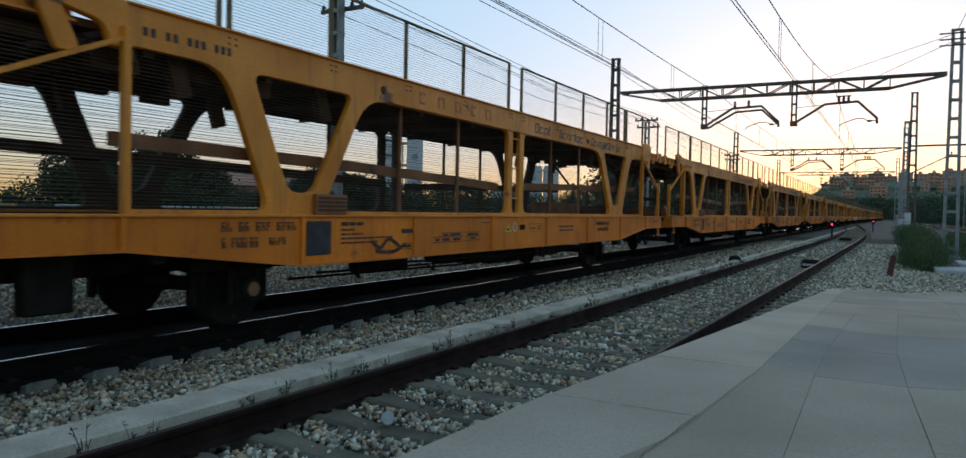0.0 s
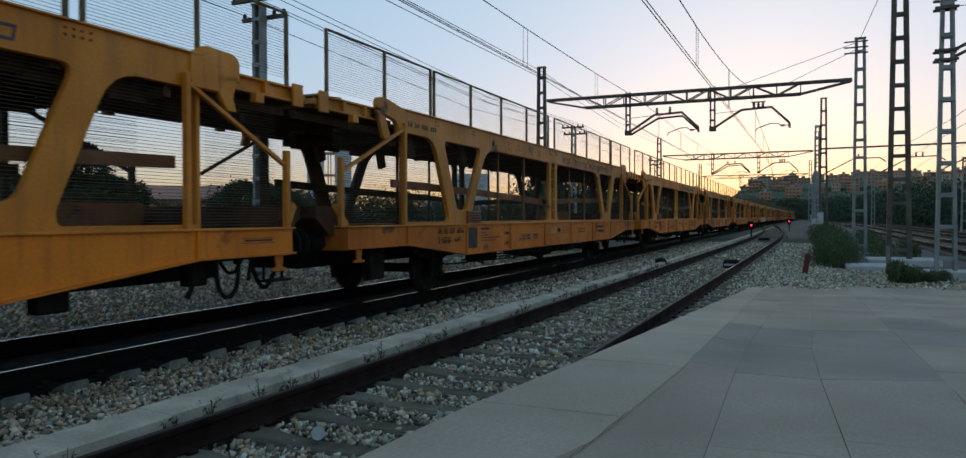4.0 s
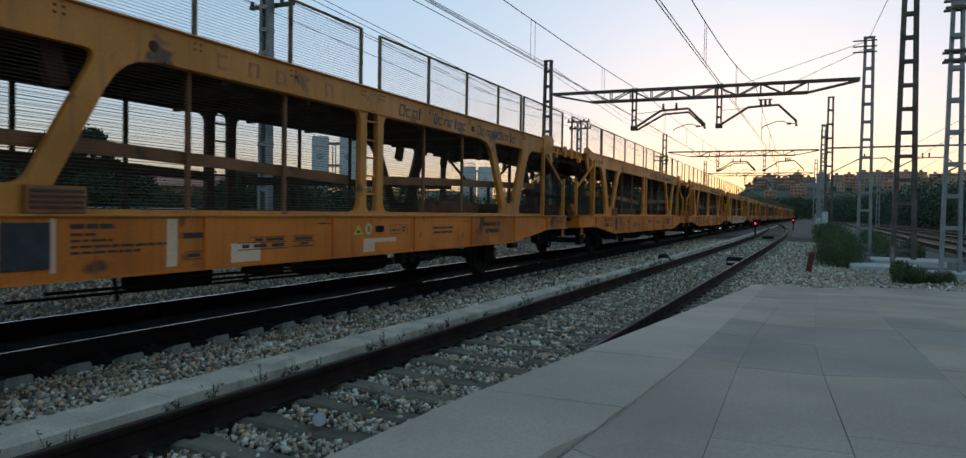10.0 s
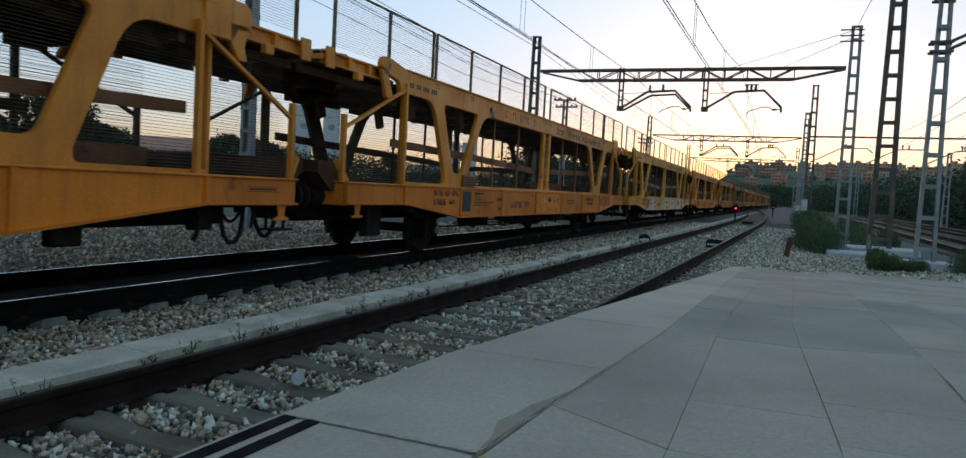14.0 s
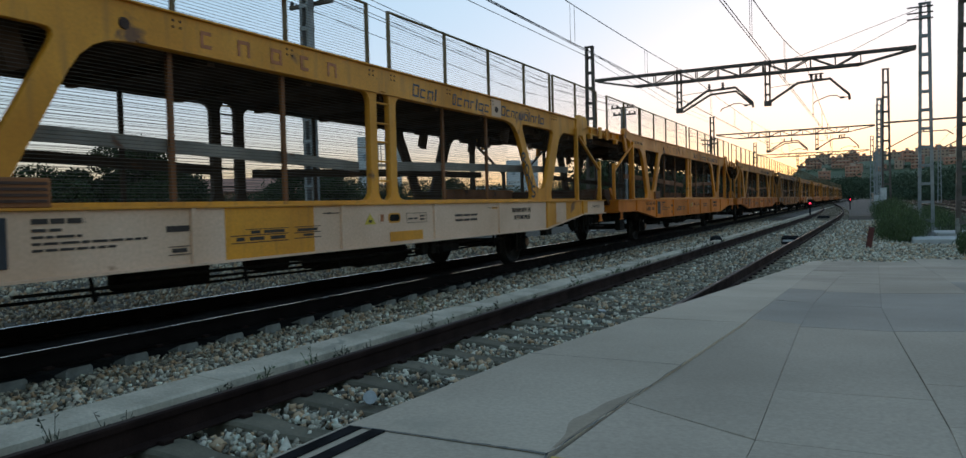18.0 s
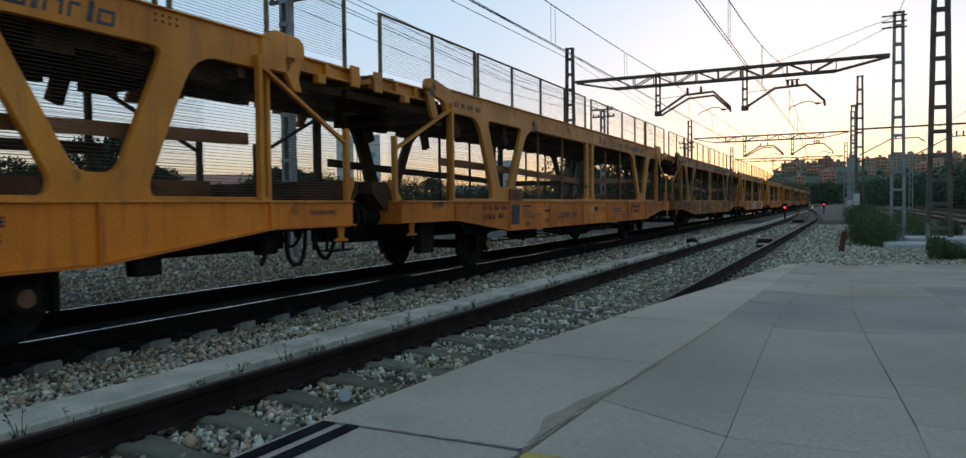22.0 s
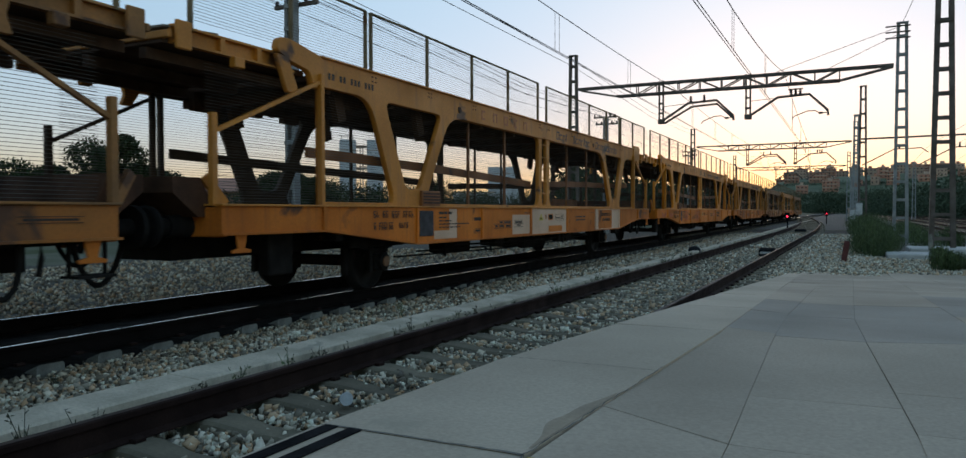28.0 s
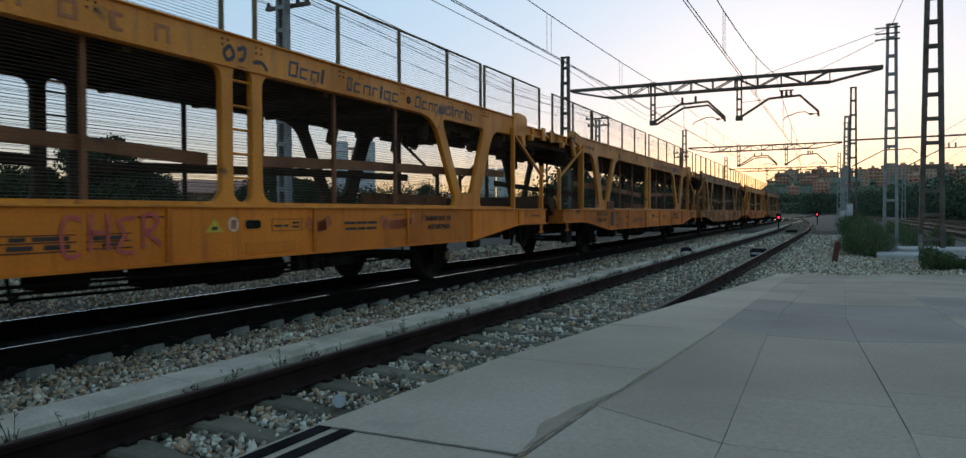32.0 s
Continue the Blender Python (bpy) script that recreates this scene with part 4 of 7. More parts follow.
            part("cross_member", boxes([(a, y - HALF - 0.08, 0.80, b, y - HALF + 0.08, 1.06)]), UNDER, w)
    for y in AXLES:
        for s in (1, -1):
            part("axle_suspension", boxes([(s * 1.05 - 0.09, y - HALF - 0.75, 0.66, s * 1.05 + 0.09, y - HALF + 0.75, 1.06)], 0.02), UNDER, w)
            bm = bmesh.new()
            for i in range(5):
                r = 0.62 - 0.10 * i
                beam(bm, (s * 1.06, y - HALF - r, 0.70 - 0.022 * i), (s * 1.06, y - HALF, 0.62 - 0.022 * i), 0.11, 0.02)
                beam(bm, (s * 1.06, y - HALF, 0.62 - 0.022 * i), (s * 1.06, y - HALF + r, 0.70 - 0.022 * i), 0.11, 0.02)
            part("leaf_spring", bm, UNDER, w)
            bm = boxes([(s * 1.06 - 0.13, y - HALF - 0.15, 0.30, s * 1.06 + 0.13, y - HALF + 0.15, 0.56)], 0.03)
            lathe(bm, [(s * 1.19, 0.14), (s * 1.25, 0.13), (s * 1.27, 0.08)], "x", (0, y - HALF, 0.44), 14)
            part("axle_box", bm, UNDER, w)
            if s > 0:
                part("axle_cap", lathe(bmesh.new(), [(1.27, 0.085), (1.285, 0.08), (1.29, 0.03)], "x", (0, y - HALF, 0.44), 14), CAP_RUST, w, "rust-brown axle cap")
            part("axle_guard", boxes([(s * 1.12 - 0.02, y - HALF - 0.24, 0.28, s * 1.12 + 0.02, y - HALF - 0.16, 0.95), (s * 1.12 - 0.02, y - HALF + 0.16, 0.28, s * 1.12 + 0.02, y - HALF + 0.24, 0.95)]), UNDER, w)
            for d in (-0.52, 0.52):
                part("brake_shoe", boxes([(s * 0.87 - 0.05, y - HALF + d - 0.05, 0.24, s * 0.87 + 0.05, y - HALF + d + 0.05, 0.74)], 0.02), UNDER, w)
    for x, line, r in ((1.34, ((18.70, 0.98), (18.71, 0.72), (18.75, 0.56), (18.84, 0.475), (18.95, 0.475), (19.03, 0.56), (19.07, 0.72), (19.08, 0.98)), 0.028),
                       (1.30, ((18.38, 0.98), (18.38, 0.74), (18.36, 0.60), (18.30, 0.52)), 0.03), (1.36, ((19.24, 0.98), (19.25, 0.80), (19.22, 0.64)), 0.024)):
        part("hanging_pipe", tube(bmesh.new(), [(x, y - HALF, z) for y, z in line], r, 8), UNDER, w)
    part("cross_beam", beam(bmesh.new(), (1.30, 17.4 - HALF, 0.90), (1.30, 19.7 - HALF, 0.93), 0.07, 0.05), UNDER, w)
    for y, a, b, c in ((6.9, 0.5, 0.55, 0.42), (8.2, 0.8, 0.25, 0.5), (9.9, 0.55, 0.6, 0.40), (12.3, 0.9, 0.3, 0.45), (13.2, 0.35, 0.35, 0.5)):
        part("brake_gear", boxes([(a, y - HALF - b, c, a + 0.35, y - HALF + b, 0.72)], 0.03), UNDER, w)
    for y, y2, z0, x in ((1.22, 1.68, 0.40, 1.05), (18.42, 18.72, 0.62, 1.05), (16.58, 16.92, 0.52, 1.08), (11.28, 11.45, 0.46, 1.16), (11.56, 11.72, 0.46, 1.16), (8.42, 8.72, 0.58, 1.1)):
        part("hanger_box", boxes([(x, y - HALF, z0, x + 0.16, y2 - HALF, 0.95)], 0.02), UNDER, w)
    for a, b, z in ((8.5, 11.4, 0.60), (11.6, 15.0, 0.64)):
        part("brake_rod", beam(bmesh.new(), (1.16, a - HALF, z), (1.02, b - HALF, z - 0.10), 0.045), UNDER, w)
    bm = lathe(bmesh.new(), [(-0.6, 0.05), (-0.58, 0.17), (0.58, 0.17), (0.6, 0.05)], "y", (0.75, 10.9 - HALF, 0.50), 16)
    part("air_tank", bm, UNDER, w, "round black air tank")
    bm = bmesh.new()
    for x, z, a, b in ((1.0, 0.52, 5.1, 14.6), (0.6, 0.42, 5.0, 14.8), (1.25, 0.60, 6.0, 13.5)):
        tube(bm, [(x, a - HALF, z), (x, (a + b) / 2 - HALF, z - 0.06), (x, b - HALF, z)], 0.018)
    for y in (5.6, 7.5, 9.2, 11.8, 13.9):
        tube(bm, [(1.25, y - HALF, 0.95), (1.22, y - HALF + 0.12, 0.42), (1.0, y - HALF + 0.3, 0.46)], 0.02)
    part("brake_rigging", bm, UNDER, w)
    for e in (1, -1):
        y = e * (HALF - 0.16)
        part("end_beam", boxes([(-1.45, min(y, y - e * 0.14), 0.92, 1.45, max(y, y - e * 0.14), 1.25)], 0.015), YELLOW_SILL, w)
        for s in (1, -1):
            pr = [(0.0, 0.13), (e * 0.30, 0.12), (e * 0.30, 0.09), (e * 0.50, 0.09), (e * 0.50, 0.22), (e * 0.55, 0.23), (e * 0.57, 0.20)]
            part("buffer", lathe(bmesh.new(), pr, "y", (s * 0.98, y, 1.04), 20), UNDER, w)
            part("end_horn", beam(bmesh.new(), (s * 1.30, y + (0.08 if e > 0 else 0.24), 1.28), (s * 1.25, y + (0.30 if e > 0 else 0.0), 1.585), 0.06, 0.11), YELLOW, w)
            if e > 0:       # step with its hangers
                q = y - 0.26
                bm = boxes([(s * 1.38 - 0.12, q - 0.20, 0.60, s * 1.38 + 0.12, q + 0.20, 0.625)])
                for d in (-0.18, 0.18):
                    beam(bm, (s * 1.36, q + d, 0.61), (s * 1.36, q + d, 0.98), 0.03)
                part("step", bm, UNDER, w)
            c = y - e * 0.30 + HALF
            hook = [(c + d, z) for d, z in ((-0.14, 0.735), (0.14, 0.735), (0.15, 0.765), (0.05, 0.79), (0.09, 0.965), (-0.09, 0.965), (-0.05, 0.79), (-0.15, 0.765))]
            ob = new("lashing_hook", plate("lashing_hook", hook, [], 0.03, SILL_DULL, side_matrix(s * 1.485), 0.004))
            ob.parent = w
        bm = boxes([(-0.09, min(y, y + e * 0.38), 0.96, 0.09, max(y, y + e * 0.38), 1.12)], 0.02)
        tube(bm, [(0, y + e * 0.30, 1.02), (0.0, y + e * 0.55, 0.86), (0, y + e * 0.60, 0.75)], 0.04)
        part("coupling", bm, UNDER, w)
        # sloping end trough that carries the drive-over flap
        line = [(y - e * 0.10, 1.28), (y + e * 0.06, 1.57), (y + e * 0.44, 1.57), (y + e * 0.44, 1.40), (y + e * 0.10, 1.14), (y - e * 0.10, 1.14)]
        bm = bmesh.new()
        ends = [[bm.verts.new((x, q, z)) for q, z in line] for x in (-1.26, 1.26)]
        bm.faces.new(ends[0])
        bm.faces.new(ends[1])
        for i in range(6):
            bm.faces.new((ends[0][i], ends[1][i], ends[1][(i + 1) % 6], ends[0][(i + 1) % 6]))
        bmesh.ops.recalc_face_normals(bm, faces=bm.faces)
        part("bridge_plate", bm, FLAP_BROWN, w, "rusty brown drive-over flap trough")
        for x, d, r in (((0.75, 0.30, 0.030),) if e > 0 else ((-0.40, 0.22, 0.026),)):
            bm = bmesh.new()
            tube(bm, [(x, y + e * (0.02 + 0.58 * i / 11), 0.90 - d * 1.5 * math.sin(math.pi * i / 11) ** 0.75) for i in range(12)], r, 8)
            part("brake_hose", bm, UNDER, w, "hanging black brake hose")
    # markings on the near side
    X = 1.5045
    part("chalk_plate", boxes([(X, 4.34 - HALF, 0.80, X + 0.012, 4.78 - HALF, 1.21)], 0.004), PLATE_DARK, w, "dark square chalkboard plate")
    part("grille_box", boxes([(SIDE + 0.045, 4.64 - HALF, 1.285, SIDE + 0.10, 5.24 - HALF, 1.54)], 0.01), BROWN, w, "brown louvred box")
    for z in (1.33, 1.38, 1.43, 1.48):
        part("grille_slat", boxes([(SIDE + 0.10, 4.68 - HALF, z, SIDE + 0.112, 5.20 - HALF, z + 0.025)]), RUSTY, w)

    def bars(name, rows, mat):
        part(name, boxes([(X, a - HALF, z0, X + 0.003, b - HALF, z1) for a, b, z0, z1 in rows]), mat, w)["kind"] = "stuff"

    glyphs = []
    for y0, n, z, wd, g, h in ((3.06, 14, 1.105, 0.055, 0.080, 0.10), (3.07, 8, 0.93, 0.045, 0.065, 0.11), (3.74, 4, 0.945, 0.05, 0.070, 0.085)):
        for i in range(n):
            if (n, i) in ((14, 2), (14, 5), (14, 9), (8, 1)):
                continue
            a = y0 + g * i
            glyphs.append((a, a + 0.016, z, z + h))
            if i % 4 != 1:
                glyphs += [(a + 0.016, a + wd, z + h - 0.016, z + h), (a + 0.016, a + wd * 0.9, z + h * 0.46, z + h * 0.46 + 0.014)]
            if i % 3 != 2:
                glyphs.append((a + wd - 0.016, a + wd, z, z + h * 0.5))
    bars("number_mark", glyphs, LETTER_DARK)
    # notices: rows of dashes as long as words
    rng = np.random.default_rng(21)
    rows = []
    for y0, y1, z, h in ((4.98, 5.45, 1.15, 0.045), (4.98, 5.24, 1.085, 0.025), (4.98, 5.42, 1.03, 0.022), (4.98, 6.08, 0.975, 0.022), (4.98, 5.75, 0.92, 0.022)):
        a = y0
        while a < y1:
            b = min(y1, a + rng.uniform(0.05, 0.17))
            rows.append((a, b, z, z + h))
            a = b + 0.022
    bars("notice_bar", rows, LETTER_DARK)
    bars("load_table", [(7.34, 8.02, 1.01, 1.018), (7.34, 8.02, 0.945, 0.955), (7.34, 8.02, 0.865, 0.875), (7.12, 7.34, 0.945, 0.955), (7.12, 7.34, 0.865, 0.875), (7.62, 7.95, 0.965, 1.0), (7.42, 7.56, 0.965, 1.0), (7.20, 7.32, 0.89, 0.93), (7.40, 7.62, 0.89, 0.93), (7.72, 7.96, 0.89, 0.93),
                        (8.12, 8.60, 1.01, 1.018), (8.12, 8.60, 0.875, 0.885), (8.12, 8.60, 0.94, 0.95), (8.18, 8.54, 0.96, 0.995), (8.28, 8.46, 0.90, 0.928), (6.30, 6.58, 1.03, 1.09), (6.32, 6.58, 0.88, 0.888), (6.32, 6.58, 0.80, 0.808), (6.36, 6.54, 0.825, 0.865)], LETTER_DARK)
    bars("notice_bar", [(8.66, 8.98, 1.160, 1.172), (8.74, 8.80, 1.155, 1.178), (13.25, 13.6, 1.165, 1.175), (12.02, 12.28, 1.045, 1.08), (12.31, 12.55, 1.045, 1.08), (12.58, 12.82, 1.045, 1.08), (12.04, 12.30, 0.965, 1.0), (12.33, 12.52, 0.965, 1.0), (12.55, 12.80, 0.965, 1.0),
                        (18.95, 19.55, 1.10, 1.106), (18.95, 19.55, 1.155, 1.161), (19.0, 19.5, 1.122, 1.142)], LETTER_DARK)
    part("warning_label", plate_tri(X), LABEL_YELLOW, w)
    part("label_flash", boxes([(X + 0.003, 9.61 - HALF, 1.02, X + 0.005, 9.69 - HALF, 1.055)]), LETTER_DARK, w)
    part("round_label", lathe(bmesh.new(), [(X, 0.085), (X + 0.003, 0.083)], "x", (0, 9.93 - HALF, 1.075), 18), WHITE_SILL, w)
    part("label_emblem", boxes([(X + 0.003, 9.89 - HALF, 1.025, X + 0.005, 9.97 - HALF, 1.125)]), LETTER_PINK, w)
    ob = new("sill_hole", plate("sill_hole", rounded([(10.11, 1.02), (10.37, 1.02), (10.37, 1.12), (10.11, 1.12)], 0.05), [], 0.006, UNDER, side_matrix(X), 0.001))
    ob.parent = w
    ob = new("hole_rim", plate("hole_rim", rounded([(10.09, 1.0), (10.39, 1.0), (10.39, 1.14), (10.09, 1.14)], 0.065), [rounded([(10.11, 1.02), (10.37, 1.02), (10.37, 1.12), (10.11, 1.12)], 0.05)], 0.012, YELLOW_SILL, side_matrix(X + 0.002), 0.002))
    ob.parent = w
    bars("label_frame", [(10.56, 11.12, 1.125, 1.131), (10.56, 11.12, 0.985, 0.991), (10.56, 10.566, 0.991, 1.125), (11.114, 11.12, 0.991, 1.125), (10.60, 10.74, 1.035, 1.06), (10.77, 10.86, 1.035, 1.06), (10.93, 11.06, 1.07, 1.095), (10.93, 11.06, 1.02, 1.045)], LETTER_DARK)
    part("door_patch", boxes([(X, 10.12 - HALF, 0.73, X + 0.006, 11.0 - HALF, 0.87)], 0.002), YELLOW_SILL, w)
    part("door_patch", boxes([(X, 14.55 - HALF, 0.72, X + 0.006, 15.05 - HALF, 0.85)], 0.002), YELLOW_SILL, w)
    for text, at, z in (("TRANSPORTE", 14.585, 1.105), ("DE", 15.075, 1.105), ("AUTOMOVILES", 14.72, 0.965)):
        me = lettering(text, 0.115)
        me.transform(Matrix(((0, 0, 1, X + 0.002), (1, 0, 0, at - HALF), (0, 1, 0, z), (0, 0, 0, 1))))
        me.materials.clear()
        me.materials.append(LETTER_DARK)
        ob = new("lettering", me)
        ob.parent = w
        ob["label"] = "dark lettering " + text
    # company words on the top beam, as plain hollow strokes
    FX = SIDE + 0.046

    def stroke_block(name, a, wd, z0, z1, lean, mat, sides="lrtb", t=0.030):
        """One slanted box shape in strokes: left, right, top, bottom; narrow ones are a plain bar."""
        k = lean / 0.25
        if wd < 3 * t:
            quads = [(0, wd, z0, z1)]
        else:
            quads = []
            if "l" in sides:
                quads.append((0, t, z0, z1))
            if "r" in sides:
                quads.append((wd - t, wd, z0, z1))
            if "t" in sides:
                quads.append((t, wd - t, z1 - t, z1))
            if "b" in sides:
                quads.append((t, wd - t, z0, z0 + t))
        bm = bmesh.new()
        for d0, d1, q0, q1 in quads:
            ring = [(d0, q0), (d1, q0), (d1, q1), (d0, q1)]
            front = [bm.verts.new((FX + 0.004, a + (z - z0) * k + d - HALF, z)) for d, z in ring]
            back = [bm.verts.new((FX, v.co.y, v.co.z)) for v in front]
            bm.faces.new(front)
            for i in range(4):
                bm.faces.new((front[i], back[i], back[(i + 1) % 4], front[(i + 1) % 4]))
        part(name, bm, mat, w)

    for y0, y1, wide in ((11.08, 11.84, (1, 1, 1, 0.3)), (12.33, 13.76, (0.6, 1, 1, 0.8, 0.3, 1, 1)), (14.22, 16.38, (1, 1, 0.8, 0.8, 1, 1, 0.3, 1, 0.8, 0.3, 1))):
        step = (y1 - y0) / sum(v + 0.28 for v in wide)
        a = y0
        for i, v in enumerate(wide):
            tall = i == 0 or v == 0.3
            stroke_block("letter_block", a, v * step, 2.93, 3.125 if tall else 3.075, 0.045, LETTER_BLUE, ("lrtb", "ltb", "lrt", "lt", "lrb")[i % 5])
            a += (v + 0.28) * step
    for i in range(5):
        stroke_block("faded_bar", 6.96 + 0.52 * i, 0.19, 2.95, 3.13, 0.0, LETTER_PINK, ("ltb", "lrt", "lrtb")[i % 3], 0.04)
    rows = [(2.25 + 0.085 * i, 2.25 + 0.085 * i + 0.05, 2.97, 3.055) for i in range(13) if i not in (2, 5, 9)]
    part("number_mark", boxes([(FX, a - HALF, z0, FX + 0.003, b - HALF, z1) for a, b, z0, z1 in rows]), LETTER_DARK, w)["kind"] = "stuff"
    for y, z in ((14.02, 3.02), (6.05, 3.02)):
        part("lifting_eye", lathe(bmesh.new(), [(FX, 0.06), (FX + 0.015, 0.055), (FX + 0.017, 0.03)], "x", (0, y - HALF, z), 14), RUSTY, w)
    return w


def plate_tri(X):
    bm = bmesh.new()
    a = [bm.verts.new((X, y - HALF, z)) for y, z in ((9.52, 0.995), (9.78, 0.995), (9.65, 1.145))]
    b = [bm.verts.new((X + 0.003, v.co.y, v.co.z)) for v in a]
    bm.faces.new(b)
    for i in range(3):
        bm.faces.new((a[i], a[(i + 1) % 3], b[(i + 1) % 3], b[i]))
    return bm


def wheelset():
    bm = bmesh.new()
    for s in (1, -1):
        pr = [(0.80, 0.10), (0.81, 0.17), (0.835, 0.32), (0.815, 0.40), (0.80, 0.47), (0.83, 0.475), (0.845, 0.445), (0.94, 0.435), (0.945, 0.39), (0.885, 0.37), (0.875, 0.20), (0.93, 0.16), (0.94, 0.09)]
        lathe(bm, [(s * a, r) for a, r in pr], "x", (0, 0, 0), 32)
    lathe(bm, [(-1.1, 0.06), (-0.8, 0.09), (0.8, 0.09), (1.1, 0.06)], "x", (0, 0, 0), 12)
    return bm


base_wagon = build_wagon()
for y in AXLES:
    ob = part("wheelset", wheelset(), UNDER, base_wagon, "black grimy wheelset", True)
    ob.location = (0, y - HALF, 0.435)


def wagon_pose(k, t):
    y = train_at(t) + k * PITCH + HALF
    a, b = Vector((train_x(y - 5.7), y - 5.7, 0)), Vector((train_x(y + 5.7), y + 5.7, 0))
    m, d = (a + b) / 2, b - a
    return pose(m.x, m.y, RAIL_Z2, 0, 0, -math.degrees(math.atan2(d.x, d.y)))


wagons = {}
SMALL = ("grille_slat", "faded_bar", "letter_block", "label_emblem", "label_flash", "hanger_box", "hinge_link")
for k in WAGONS:
    wagons[k] = base_wagon if k == WAGONS[0] else copy_thing(base_wagon, pose(0, 0, 0))
    wagons[k].matrix_basis = wagon_pose(k, 0)
    if k > 13:      # these never come near
        for o in list(wagons[k].children):
            if o.name.split(".")[0] in SMALL:
                bpy.data.objects.remove(o)


# ---- masts and overhead line ----
def mast(x, y, z0, top, w0=0.70, w1=0.42, mat=None, label="grey lattice steel catenary mast", pitch=0.78, leg=0.12, footing=True, depth=0.22):
    """A mast of two channel legs tied by flat battens on both faces."""
    mat = mat or GALV
    m = thing("catenary_mast", label, "mast", "catenary masts", m=pose(x, y, 0))
    for s in (1, -1):
        bm = bmesh.new()
        a, b, h, e = s * (w0 - leg) / 2, s * (w1 - leg * 0.8) / 2, leg / 2, depth / 2
        prof = [(-h, -e), (h, -e), (h, e), (-h, e), (-h, e - 0.016), (h - 0.016, e - 0.016), (h - 0.016, -e + 0.016), (-h, -e + 0.016)]
        low = [bm.verts.new((a + s * u, v, z0)) for u, v in prof]
        high = [bm.verts.new((b + s * u, v, top)) for u, v in prof]
        for i in range(8):
            bm.faces.new((low[i], low[(i + 1) % 8], high[(i + 1) % 8], high[i]))
        bm.faces.new(low)
        bm.faces.new(high)
        part("leg", bm, mat, m)
    z = z0 + 0.35
    while z < top:
        w = w0 + (w1 - w0) * (z - z0) / (top - z0)
        for d in (-depth / 2 - 0.02, depth / 2 + 0.02):
            part("batten", boxes([(-w / 2, d - 0.008, z - 0.055, w / 2, d + 0.008, z + 0.055)]), mat, m)
        z += pitch
    part("cap_plate", boxes([(-w1 / 2 - 0.03, -depth / 2 - 0.03, top, w1 / 2 + 0.03, depth / 2 + 0.03, top + 0.06)], 0.01), mat, m)
    if footing:
        part("footing", boxes([(-w0 / 2 - 0.25, -0.4, z0 - 0.45, w0 / 2 + 0.25, 0.4, z0 + 0.02)], 0.03), FOOTING, m, "pale concrete footing")
    return m


